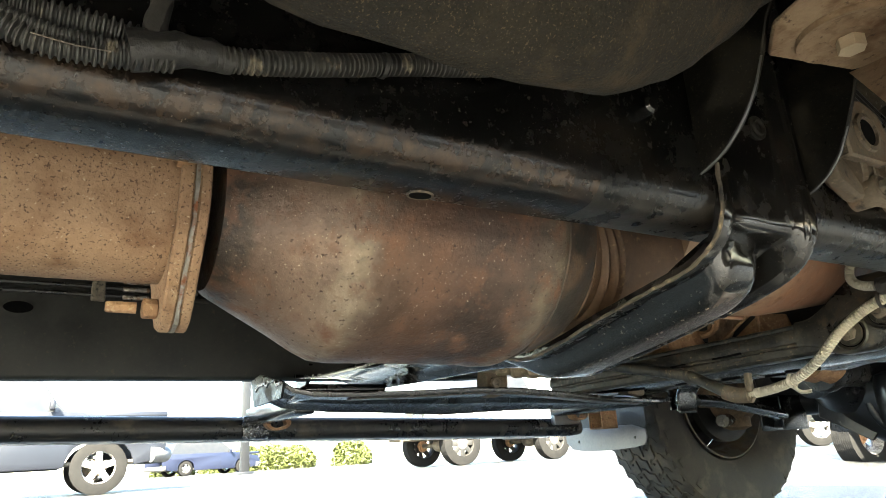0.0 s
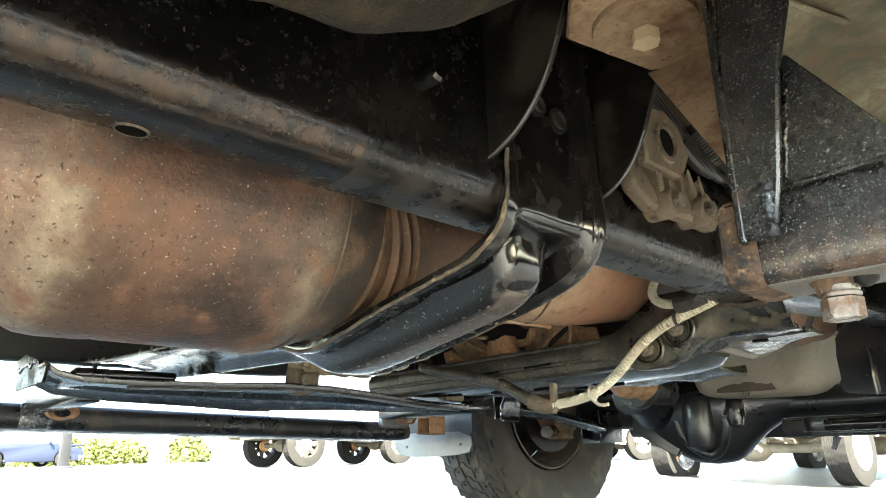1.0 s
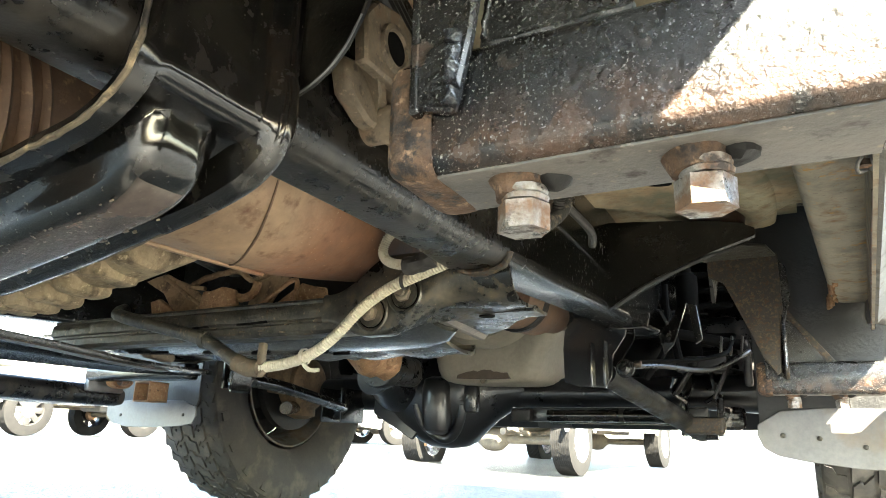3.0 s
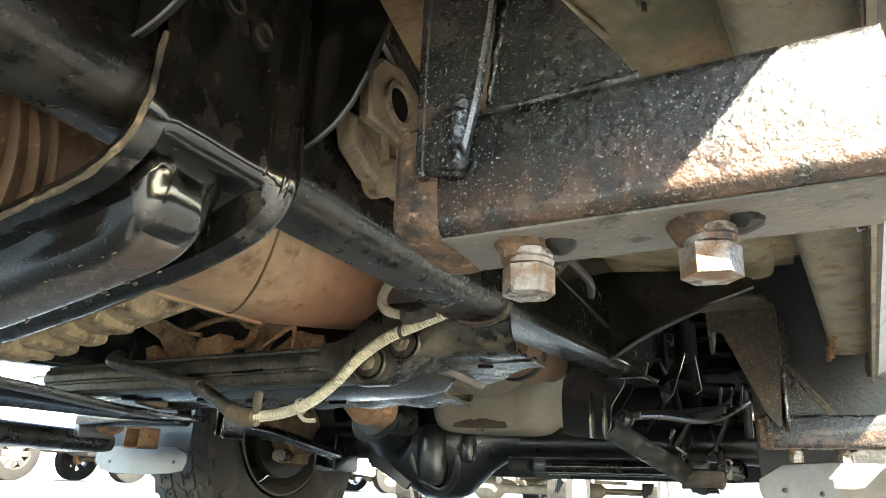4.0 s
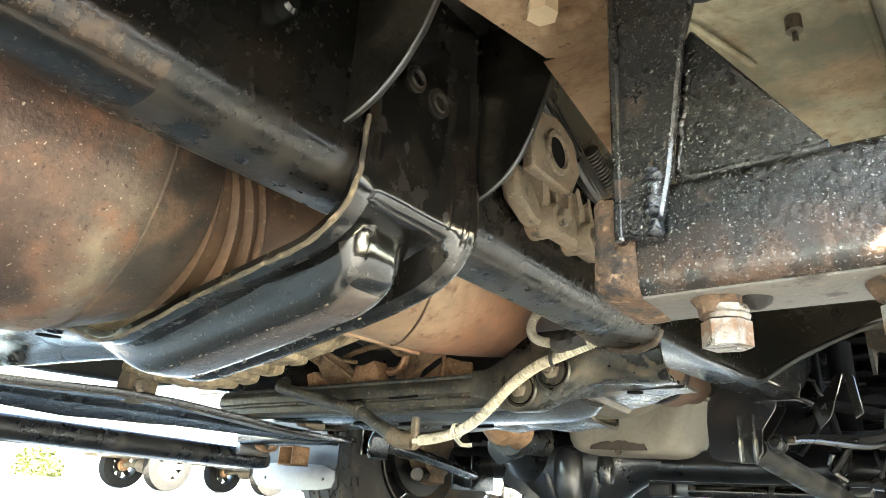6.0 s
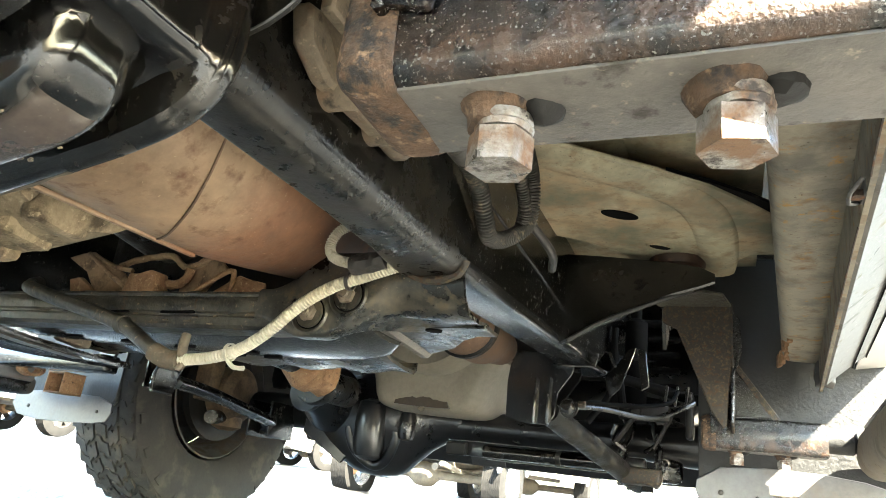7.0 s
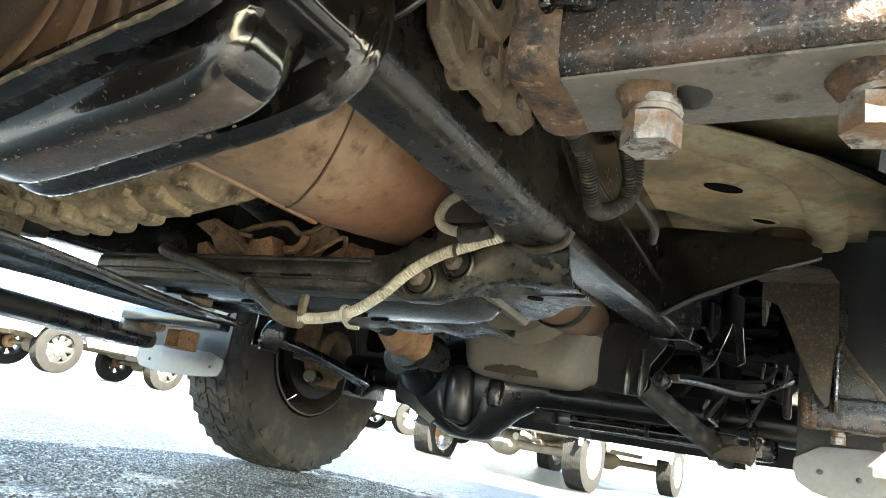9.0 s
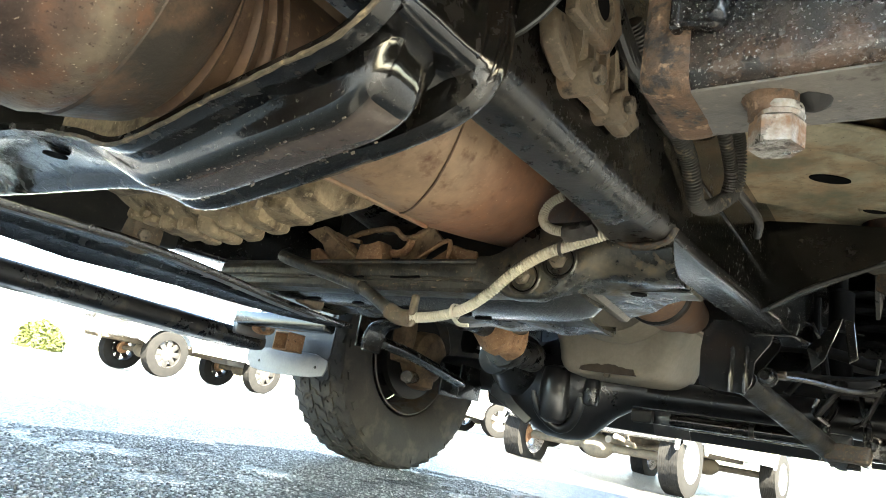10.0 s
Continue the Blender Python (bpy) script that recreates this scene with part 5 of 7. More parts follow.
    for y, x in ((0.7, 0.8095), (0.86, 0.819), (1.08, 0.833), (1.3, 0.847)):
        d = lathe([(0.001, -0.0008), (0.7, -0.0008), (0.8, -0.0025), (0.9, -0.003), (1.0, 0.0005)], axis="z", seg=28)
        bmesh.ops.transform(d, matrix=pose(x, y, 0.43, 0, -49, 0) @ Matrix.Diagonal((0.012, 0.016, 1, 1)), verts=d.verts)
        part("dimple", d, "rocker", ro, "pressed oval dimple")
    for dx, z in ((0.0405, 0.4405), (0.0585, 0.456)):
        line = [(x + dx, y, z) for y, x in ((-1.4, 0.655), (0.0, 0.738), (0.6, 0.781), (1.0, 0.806), (1.42, 0.833))]
        part("fold_line", tube(line, 0.0016, 6, 0.1), "rocker", ro, "pressed fold of the rocker")
        # thin black tube painted as the shade line under each fold
        part("fold_shade", tube([(x + 0.0005, y, z - 0.0022) for x, y, z in line], 0.0009, 6, 0.1), "deep_shade", ro, "black line painted as shade below the fold")
    part("clip", join(tube([(0.783, 0.698, 0.412), (0.777, 0.704, 0.405), (0.778, 0.718, 0.404), (0.784, 0.727, 0.408)], 0.0014, 8), box((0.786, 0.7125, 0.41), (0.003, 0.022, 0.01), 0.001)), "rocker", ro, "bent clip on the seam flange")
    part("clip_bolt", hexbolt((0.7815, 0.712, 0.409), 0.008, -0.004, "z"), "rust_edge", ro, "small rusty bolt")
    part("ragged_end", shaken(box((0.842, 1.462, 0.44), (0.022, 0.07, 0.05), 0.004), 0.007, 60, 2), "rocker", ro, "torn bent panel end")
    # outer shell, above and beside
    sh = thing("vehicle_body", "silver off-road vehicle body shell above the chassis", "vehicle body", (0, 0.3, 0.5))
    for s in (1, -1):
        rings = []
        for y, zt in ((-2.2, 1.15), (-1.3, 1.15), (1.2, 1.15), (1.62, 1.15), (1.66, 1.14), (2.9, 1.08)):
            x = 0.9 + 0.02 * smooth(-2, 1, y)
            z0 = 0.64 if y < 1.63 else 0.85
            rings.append([(s * x, y, z0), (s * (x + 0.02), y, 0.82 if y < 1.63 else 0.95), (s * (x - 0.03), y, zt), (s * (x - 0.06), y, zt), (s * (x - 0.03), y, z0)])
        part("side_panel", loft(rings), "shell", sh)
    part("bonnet", box((0, 2.0, 1.1), (1.75, 1.75, 0.06), 0.03), "shell", sh)
    part("roof", box((0, -0.5, 1.78), (1.4, 2.9, 0.06), 0.03), "shell", sh)
    for s in (1, -1):
        for y in (-1.85, -0.6, 0.7):
            part("pillar", tube([(s * 0.84, y + (0.35 if y > 0.5 else 0), 1.12), (s * 0.68, y, 1.77)], 0.04, 10), "shell", sh)
    for s in (1, -1):
        part("door_skin", loft([[(s * (xx + 0.088), y, 0.575), (s * (xx + 0.11), y, 0.66), (s * 0.93, y, 0.72), (s * 0.92, y, 0.72), (s * (xx + 0.08), y, 0.59)] for y, xx in ((-1.4, 0.7), (0.0, 0.738), (0.6, 0.781), (1.0, 0.8), (1.4, 0.81), (1.62, 0.81))]), "shell", sh)
    # short panel added at the front to block sun from the mudflap
    prof = [(0.057, 0.462), (0.1, 0.468), (0.118, 0.52), (0.11, 0.62), (0.1, 0.62), (0.105, 0.52), (0.09, 0.475), (0.06, 0.472)]
    part("sill_cover", loft([[(xx + 0.052 + (a - 0.052) * k, y, z + 0.03 * (1 - k)) for a, z in prof] for y, xx, k in ((1.1, 0.812, 0.12), (1.25, 0.822, 0.5), (1.36, 0.829, 1.0), (1.6, 0.843, 1.0))]), "shell", sh, "sunlit outer sill end that shades the mudflap")
    part("wing_foot", loft([[(0.842, y, 0.47), (0.856, y, 0.465), (0.9, y, 0.56), (0.92, y, 0.66), (0.9, y, 0.66), (0.845, y, 0.52)] for y in (1.44, 1.5, 1.62)]), "shell", sh, "lower end of the front wing")
    part("front_skid", plate([(2.55, 0.42), (2.85, 0.335), (2.95, 0.36), (2.95, 0.95), (2.75, 0.95)], "x", -0.75, 0.75, 0.004), "engine", sh, "dark front valance")
    part("bulkhead", box((0, 1.42, 0.86), (1.6, 0.03, 0.5), 0.005), "engine", sh)
    part("bay_cover", box((0, 2.1, 0.92), (1.3, 1.3, 0.02), 0.005), "engine", sh)
    part("rear_floor", box((0, -1.85, 0.62), (1.7, 0.9, 0.03), 0.01), "underbody", sh)
    for s in (1, -1):
        rings = []
        for i in range(13):
            a = math.pi * (0.02 + 0.96 * i / 12)
            c, k = math.cos(a), math.sin(a)
            rings.append([(s * 0.62, 2.1 - 0.5 * c, 0.5 + 0.46 * k), (s * 0.93, 2.1 - 0.52 * c, 0.5 + 0.46 * k), (s * 0.93, 2.1 - 0.53 * c, 0.5 + 0.475 * k), (s * 0.62, 2.1 - 0.51 * c, 0.5 + 0.475 * k)])
        part("wheel_arch", loft(rings), "engine", sh, "dark inner wheel arch")
        part("inner_wing", plate([(1.5, 0.47), (1.42, 0.62), (1.42, 0.95), (2.7, 0.95), (2.7, 0.6), (2.3, 0.75), (1.9, 0.75)], "x", s * 0.6, s * 0.606, 0), "engine", sh)


body()


def mudflap(side):
    fl = thing("mudflap", "mudflap of grained black rubber with a bright riveted steel plate", "mudflap", (side * 0.81, 1.54, 0.2), "mudflaps")
    y = 1.562 if side > 0 else 1.5
    sh = []
    if side > 0:
        sheet = [(0.655, 0.25), (0.66, 0.235), (0.955, 0.235), (0.972, 0.26), (0.975, 0.45), (0.95, 0.6), (0.9, 0.66), (0.655, 0.66)]
        steel = [(0.652, 0.262), (0.65, 0.245), (0.658, 0.224), (0.68, 0.211), (0.722, 0.203), (0.8, 0.194), (0.9, 0.193), (0.945, 0.2), (0.963, 0.214), (0.966, 0.25), (0.945, 0.272), (0.9, 0.284), (0.84, 0.29), (0.76, 0.291), (0.69, 0.286)]
        zr = 0.245
    else:
        sheet = [(-0.985, 0.28), (-0.97, 0.26), (-0.67, 0.26), (-0.648, 0.3), (-0.645, 0.45), (-0.68, 0.62), (-0.98, 0.62)]
        steel = [(-0.99, 0.293), (-0.99, 0.262), (-0.965, 0.24), (-0.9, 0.231), (-0.78, 0.232), (-0.7, 0.236), (-0.655, 0.243), (-0.645, 0.262), (-0.648, 0.285), (-0.7, 0.3), (-0.8, 0.302), (-0.9, 0.302)]
        zr = 0.268
    part("rubber_sheet", plate(sheet, "y", y, y + 0.006, 0.001), "flap_rubber", fl)
    part("steel_plate", plate(steel, "y", y - 0.006, y - 0.001, 0.001), "flap", fl, "bright steel plate with a brown stain")
    for x, dz in (((0.69, 0.0), (0.745, -0.004), (0.81, -0.016), (0.935, -0.02)) if side > 0 else ((-0.69, -0.004), (-0.93, -0.006))):
        part("rivet", lathe([(0.0045, 0.0), (0.004, -0.002), (0.0015, -0.003)], (x, y - 0.006, zr + dz), "y", 12), "dusty", fl, "round rivet")
    if side < 0:
        part("bracket", join(box((-0.755, 1.44, 0.341), (0.056, 0.06, 0.004), 0.001), box((-0.781, 1.44, 0.318), (0.004, 0.06, 0.05), 0.001), box((-0.729, 1.44, 0.318), (0.004, 0.06, 0.05), 0.001), box((-0.755, 1.44, 0.295), (0.056, 0.06, 0.004), 0.001)), "rust", fl, "rusty square bracket")
    return fl


mudflap(1)
mudflap(-1)


# ---- wheels ----
def tyre_mesh(r=0.385, w=0.255, blocks=46):
    prof = [(0.212, -0.085), (0.225, -0.098), (0.25, -0.112), (0.3, -w / 2), (0.345, -w / 2 + 0.002), (0.3685, -0.116), (0.3775, -0.102), (0.3785, -0.06), (0.379, 0.0),
            (0.3785, 0.06), (0.3775, 0.102), (0.3685, 0.116), (0.345, w / 2 - 0.002), (0.3, w / 2), (0.25, 0.112), (0.225, 0.098), (0.212, 0.085), (0.205, 0.0)]
    k = r / 0.385
    bm = lathe([(a * k, b) for a, b in prof + prof[:1]], axis="x", seg=72, caps=False)
    # tread blocks
    out = []
    rnd = random.Random(3)
    for i in range(blocks):
        for lane, (a, b) in enumerate(((-0.114, -0.07), (-0.0665, -0.025), (-0.0215, 0.0215), (0.025, 0.0665), (0.07, 0.114))):
            t0 = 2 * math.pi * (i + 0.5 * (lane % 2) + rnd.uniform(-0.06, 0.06)) / blocks
            dt = 2 * math.pi / blocks * 0.47
            sk = 0.035 * (-1) ** lane
            drop = 0.004 if lane in (0, 4) else 0.0
            b8 = bmesh.new()
            ring = []
            for rr, sh in ((0.368 * k, 0.98), ((0.385 - drop) * k, 0.93)):
                q = []
                for u, v in ((-1, -0.75), (-0.25, -1.0), (0.05, -0.55), (1, -0.85), (0.9, 0.8), (0.25, 1.0), (-0.05, 0.55), (-0.95, 0.9)):
                    x = (a + b) / 2 + u * (b - a) / 2 * sh
                    t = t0 + v * dt * sh + sk * u
                    e = rr - (0.012 * k if (lane == 0 and u == -1) or (lane == 4 and u == 1) else 0)
                    q.append(b8.verts.new((x, e * math.cos(t), e * math.sin(t))))
                ring.append(q)
            b8.faces.new(ring[1])
            for j in range(8):
                b8.faces.new((ring[0][j], ring[0][(j + 1) % 8], ring[1][(j + 1) % 8], ring[1][j]))
            out.append(b8)
    # side lugs
    for i in range(blocks // 2):
        for s in (-1, 1):
            t = 2 * math.pi * i / (blocks // 2)
            b = box((s * 0.1225, 0, 0.347 * k), (0.008, 0.026, 0.024), 0.0)
            bmesh.ops.transform(b, matrix=pose(0, 0, 0, math.degrees(t)), verts=b.verts)
            out.append(b)
    verts, faces = [], []
    for b in out:
        base = len(verts)
        b.verts.index_update()
        verts += [v.co.copy() for v in b.verts]
        faces += [[base + v.index for v in f.verts] for f in b.faces]
        b.free()
    me = bpy.data.meshes.new("tyre")
    me.from_pydata(verts, [], faces)
    tread = bmesh.new()
    tread.from_mesh(me)
    return bm, tread


def wheel(at):
    wh = thing("wheel", "knobbly all-terrain tyre on a dusty grey steel rim", "wheel", at, "vehicle wheels")
    inv = Matrix.Translation(at)
    tb, tread = tyre_mesh()
    for b in (tb, tread):
        bmesh.ops.transform(b, matrix=inv, verts=b.verts)
    ty = part("tyre", tb, "rubber", wh)
    tagged(part("tread", tread, "rubber", ty), kind="stuff")
    prof = [(0.205, -0.1), (0.218, -0.1), (0.218, -0.094), (0.206, -0.088), (0.2, -0.07), (0.185, -0.06), (0.182, 0.04), (0.198, 0.07), (0.205, 0.09), (0.2, 0.092), (0.19, 0.07), (0.176, 0.04), (0.176, -0.06), (0.19, -0.075), (0.205, -0.1)]
    part("rim", lathe(prof, at, "x", 56, caps=False), "rim", wh, "dusty grey steel rim barrel")
    part("disc", lathe([(0.03, -0.06), (0.08, -0.075), (0.12, -0.05), (0.178, -0.065), (0.178, -0.07), (0.12, -0.056), (0.08, -0.08), (0.03, -0.066)], at, "x", 40), "dim", wh)
    return wh


far_wheel = wheel((-0.88, 2.035, 0.385))
copy_thing(far_wheel, pose(0.86, 2.16, 0.385, 20, 0, 180))


# ---- front axle and steering ----
def front_axle():
    ax = thing("front_axle", "black solid front axle with a bulging differential", "axle", (-0.2, 2.05, 0.2))
    part("tube", lathe([(0.05, -0.66), (0.05, -0.45), (0.042, -0.1), (0.042, 0.5), (0.05, 0.62), (0.05, 0.66)], (0, 2.06, 0.35), "x", 28), "axle", ax)
    rings = []
    for x, low, deep in ((-0.5, 0.312, 0.045), (-0.47, 0.303, 0.048), (-0.43, 0.282, 0.055), (-0.385, 0.26, 0.075), (-0.34, 0.237, 0.095), (-0.295, 0.21, 0.108), (-0.26, 0.197, 0.112), (-0.2, 0.193, 0.112), (-0.15, 0.2, 0.108), (-0.125, 0.212, 0.1), (-0.1, 0.236, 0.085), (-0.055, 0.275, 0.062), (-0.01, 0.302, 0.05), (0.04, 0.309, 0.042)):
        rings.append([(x, 2.06 + deep * math.cos(t), 0.36 + (0.36 - low) * math.sin(t) * (1.0 if math.sin(t) < 0 else 0.75)) for t in (2 * math.pi * j / 32 for j in range(32))])
    part("differential", loft(rings), "axle", ax, "rounded black differential housing")
    part("rim", tube([(-0.255, 1.975, 0.4), (-0.268, 1.965, 0.33), (-0.258, 1.97, 0.275), (-0.228, 1.985, 0.238), (-0.187, 1.995, 0.22), (-0.15, 1.985, 0.245), (-0.128, 1.975, 0.3), (-0.132, 1.975, 0.37)], 0.014, 12, 0.012), "axle", ax, "raised rim of the housing")
    bulge = lathe([(0.02, 0.232), (0.036, 0.242), (0.045, 0.27), (0.047, 0.31), (0.046, 0.36), (0.04, 0.385), (0.02, 0.393)], (-0.2, 1.965, 0), "z", 28)
    part("bulge", bulge, "axle", ax, "upright rounded bulge")
    part("boss", lathe([(0.008, 0.292), (0.019, 0.296), (0.023, 0.31), (0.024, 0.345), (0.02, 0.365), (0.01, 0.37)], (-0.098, 1.975, 0), "z", 22), "axle", ax, "small upright boss")
    part("cover", lathe([(0.085, 0.0), (0.092, -0.02), (0.08, -0.05), (0.055, -0.09), (0.045, -0.13), (0.05, -0.14), (0.05, -0.16), (0.03, -0.165)], (-0.34, 1.99, 0.385), "y", 32), "axle", ax, "black pinion nose")
    part("web", plate([(-0.44, 0.29), (-0.3, 0.215), (-0.27, 0.25), (-0.3, 0.33), (-0.38, 0.4), (-0.43, 0.36)], "y", 1.995, 2.005, 0.003), "axle", ax, "black web beside the housing")
    part("arm_bracket", box((0.472, 1.965, 0.292), (0.008, 0.11, 0.098), 0.003), "chassis_rusty", ax, "rusty arm bracket")
    part("arm_bracket", box((0.552, 1.965, 0.292), (0.008, 0.11, 0.098), 0.003), "chassis_rusty", ax, "rusty arm bracket")
    part("arm_bracket", box((-0.5, 1.97, 0.31), (0.008, 0.12, 0.1), 0.003), "chassis", ax)
    part("arm_bracket", box((-0.57, 1.97, 0.31), (0.008, 0.12, 0.1), 0.003), "chassis", ax)
    part("spring_seat", lathe([(0.07, 0.39), (0.075, 0.4), (0.05, 0.41), (0.03, 0.43)], (0.53, 2.06, 0), "z", 28), "engine", ax)

    td = thing("steering_damper", "black steering damper in a folded guard along the axle", "steering damper", (0.25, 2.0, 0.29))
    part("guard", box((0.27, 2.012, 0.291), (0.5, 0.02, 0.036), 0.002), "axle", td, "folded black guard")
    part("guard_lip", box((0.27, 1.999, 0.3095), (0.5, 0.034, 0.003), 0.001), "pressing", td, "thin bright upper lip")
    part("end_cap", shaken(box((0.045, 1.992, 0.288), (0.055, 0.022, 0.034), 0.004), 0.003, 60, 2), "dim", td, "scarred dark end")
    part("cylinder", tube([(0.12, 1.992, 0.288), (0.46, 1.992, 0.29)], 0.0155, 18, 0.4, smooth=False), "gloss", td, "glossy damper tube")
    part("guard_edge", box((0.29, 1.985, 0.269), (0.32, 0.004, 0.004), 0.001), "pressing", td, "thin bright lower edge")
    part("band", lathe([(0.015, -0.006), (0.0175, -0.006), (0.0175, 0.006), (0.015, 0.006)], (0.315, 1.992, 0.289), "x", 18), "dusty", td, "dusty band")
    vl = thing("front_valance", "dark plastic valance along the front bumper's lower edge", "valance", (0.0, 2.76, 0.27))
    prof = [(2.7, 0.36), (2.735, 0.285), (2.75, 0.269), (2.765, 0.267), (2.78, 0.272), (2.8, 0.3), (2.82, 0.36)]
    part("panel", loft([[(x, y - 0.1 * (abs(x) / 0.85) ** 3, z + 0.02 * (abs(x) / 0.85) ** 4) for y, z in prof] for x in (-0.85, -0.7, -0.5, -0.25, 0, 0.25, 0.5, 0.7, 0.85)]), "valance", vl)
    # lit stretch of the valance, painted as a lighter grey piece
    part("lit_corner", loft([[(x, y - 0.004, z - 0.002) for y, z in ((2.712, 0.33), (2.735, 0.285), (2.751, 0.2685), (2.755, 0.28), (2.73, 0.335))] for x in (-0.18, -0.1, -0.05)]), "lit_valance_grey", vl, "lit patch of the valance, painted lighter grey")

    for s in (1, -1):
        kn = thing("wheel_hub", "dusty brown steering knuckle and brake inside the wheel", "wheel hub", (s * 0.72, 2.05, 0.3), "wheel hubs")
        cx, cy = (0.74, 2.1) if s > 0 else (-0.75, 2.035)
        part("brake_disc", lathe([(0.06, -0.012), (0.15, -0.012), (0.15, 0.012), (0.06, 0.012)], (cx + s * 0.05, cy, 0.385), "x", 40), "dim", kn, "dark brake disc")
        part("ball", lathe([(0.045, -0.09), (0.075, -0.06), (0.088, -0.02), (0.085, 0.03), (0.06, 0.05)], (cx, cy, 0.38), "x", 28), "brake", kn, "dusty knuckle ball")
        part("caliper", shaken(box((cx + s * 0.03, cy - 0.1, 0.42), (0.09, 0.07, 0.15), 0.018), 0.006, 20, 2), "brake", kn, "dusty brake caliper")
        part("arm", tube([(cx, cy - 0.02, 0.31), (cx - s * 0.03, cy - 0.1, 0.3), (cx - s * 0.05, 1.9, 0.3)], 0.02, 12), "chassis_rusty", kn)
        part("lower_pin", lathe([(0.02, 0.27), (0.045, 0.28), (0.045, 0.31), (0.03, 0.32)], (cx, cy, 0), "z", 20), "brake", kn)


front_axle()


def control_arms():
    a = thing("control_arm", "worn dark steel control arm from a chassis bracket to the axle", "control arm", (0.48, 1.75, 0.3), "control arms")
    part("arm", tube([(0.388, 1.55, 0.354), (0.4, 1.6, 0.343), (0.445, 1.77, 0.304), (0.49, 1.93, 0.265), (0.505, 1.985, 0.252)], 0.0255, 16, 0.03, flat=0.85), "dust_plate", a)
    part("bush", lathe([(0.018, -0.03), (0.027, -0.03), (0.027, 0.03), (0.018, 0.03)], (0.512, 1.975, 0.262), "x", 22), "chassis_rusty", a, "rusty bush")
    b = thing("control_arm", "black painted control arm on the opposite side", "control arm", (-0.45, 1.7, 0.3), "control arms")
    part("arm", tube([(-0.425, 1.43, 0.345), (-0.44, 1.6, 0.335), (-0.5, 1.9, 0.305), (-0.535, 1.97, 0.3)], 0.019, 14, 0.03, flat=0.8), "gloss", b)
    part("bush", lathe([(0.018, -0.035), (0.032, -0.035), (0.034, 0.0), (0.032, 0.035), (0.018, 0.035)], (-0.535, 1.97, 0.3), "x", 22), "chassis", b)
    # chassis brackets
    c = thing("drop_bracket", "folded glossy black drop bracket under the chassis rail", "drop bracket", (0.4, 1.52, 0.33), "drop brackets")
    poly = [(0.322, 0.435), (0.318, 0.4), (0.32, 0.335), (0.345, 0.328), (0.4, 0.325), (0.412, 0.345), (0.416, 0.385), (0.44, 0.42), (0.45, 0.46), (0.34, 0.46)]
    part("rear_plate", plate(poly, "y", 1.515, 1.521, 0.0008), "drop", c)
    # front plate near-black: shade painted into its colour
    part("front_plate", plate(poly, "y", 1.585, 1.591, 0.0008), "deep_shade", c)
    part("fold", box((0.401, 1.511, 0.37), (0.007, 0.012, 0.085), 0.003), "drop", c, "bright pressed fold")
    part("fold", box((0.376, 1.511, 0.368), (0.006, 0.012, 0.085), 0.003), "drop", c, "bright pressed fold")
    part("rail_tab", plate([(0.405, 1.5), (0.48, 1.5), (0.492, 1.57), (0.485, 1.61), (0.41, 1.6)], "z", 0.432, 0.437, 0.002), "gloss", c, "flat tab reflecting the sky")
    nut = hexbolt((0, 0, 0), 0.024, 0.014, "z", 0.003, (0.008, 0.012))
    bmesh.ops.transform(nut, matrix=pose(0.437, 1.517, 0.36, 90, 20), verts=nut.verts)
    part("nut", nut, "chassis_rusty", c, "rusty pivot nut")
    d = thing("drop_bracket", "folded black drop bracket on the opposite rail", "drop bracket", (-0.42, 1.4, 0.33), "drop brackets")
    rings = []
    for x, y, z in ((-0.3, 1.36, 0.385), (-0.34, 1.375, 0.385), (-0.375, 1.385, 0.378), (-0.395, 1.39, 0.36), (-0.4, 1.392, 0.33), (-0.4, 1.392, 0.315)):
        rings.append([(x, y - 0.03, z), (x, y + 0.03, z), (x - 0.006, y + 0.03, z - 0.004), (x - 0.006, y - 0.03, z - 0.004)])
    part("strap", loft(rings), "gloss", d)
    part("lip", tube([(-0.34, 1.347, 0.382), (-0.382, 1.357, 0.373), (-0.403, 1.362, 0.35), (-0.405, 1.362, 0.316)], 0.004, 8), "gloss", d)
    part("lip", tube([(-0.34, 1.407, 0.382), (-0.382, 1.417, 0.373), (-0.403, 1.422, 0.35), (-0.405, 1.422, 0.316)], 0.004, 8), "gloss", d)
    part("cheek", plate([(1.37, 0.32), (1.47, 0.33), (1.47, 0.42), (1.37, 0.42)], "x", -0.44, -0.434, 0.001), "chassis", d)


control_arms()


def suspension():
    # springs, links and hoses take the near-black, shade painted into their colour
    for s in (1, -1):
        sp = thing("coil_spring", "black coil spring round a damper above the axle", "coil spring", (s * 0.53, 2.06, 0.41), "coil springs")
        pts = [(s * 0.53 + 0.055 * math.cos(t), 2.06 + 0.055 * math.sin(t), 0.41 + 0.04 * t / 6.283) for t in (0.35 * i for i in range(120))]
        part("coil", tube(pts, 0.0075, 8, smooth=False), "deep_shade", sp)
        part("damper", lathe([(0.018, 0.4), (0.026, 0.42), (0.026, 0.62), (0.012, 0.63), (0.012, 0.8)], (s * 0.5, 1.93, 0), "z", 18), "deep_shade", sp)
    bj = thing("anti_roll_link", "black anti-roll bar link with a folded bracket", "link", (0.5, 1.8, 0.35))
    part("link", tube([(0.455, 1.78, 0.58), (0.475, 1.8, 0.5), (0.49, 1.82, 0.4)], 0.009, 10), "deep_shade", bj)
    part("link", tube([(0.425, 1.76, 0.36), (0.47, 1.78, 0.44), (0.475, 1.77, 0.57)], 0.007, 10), "deep_shade", bj)
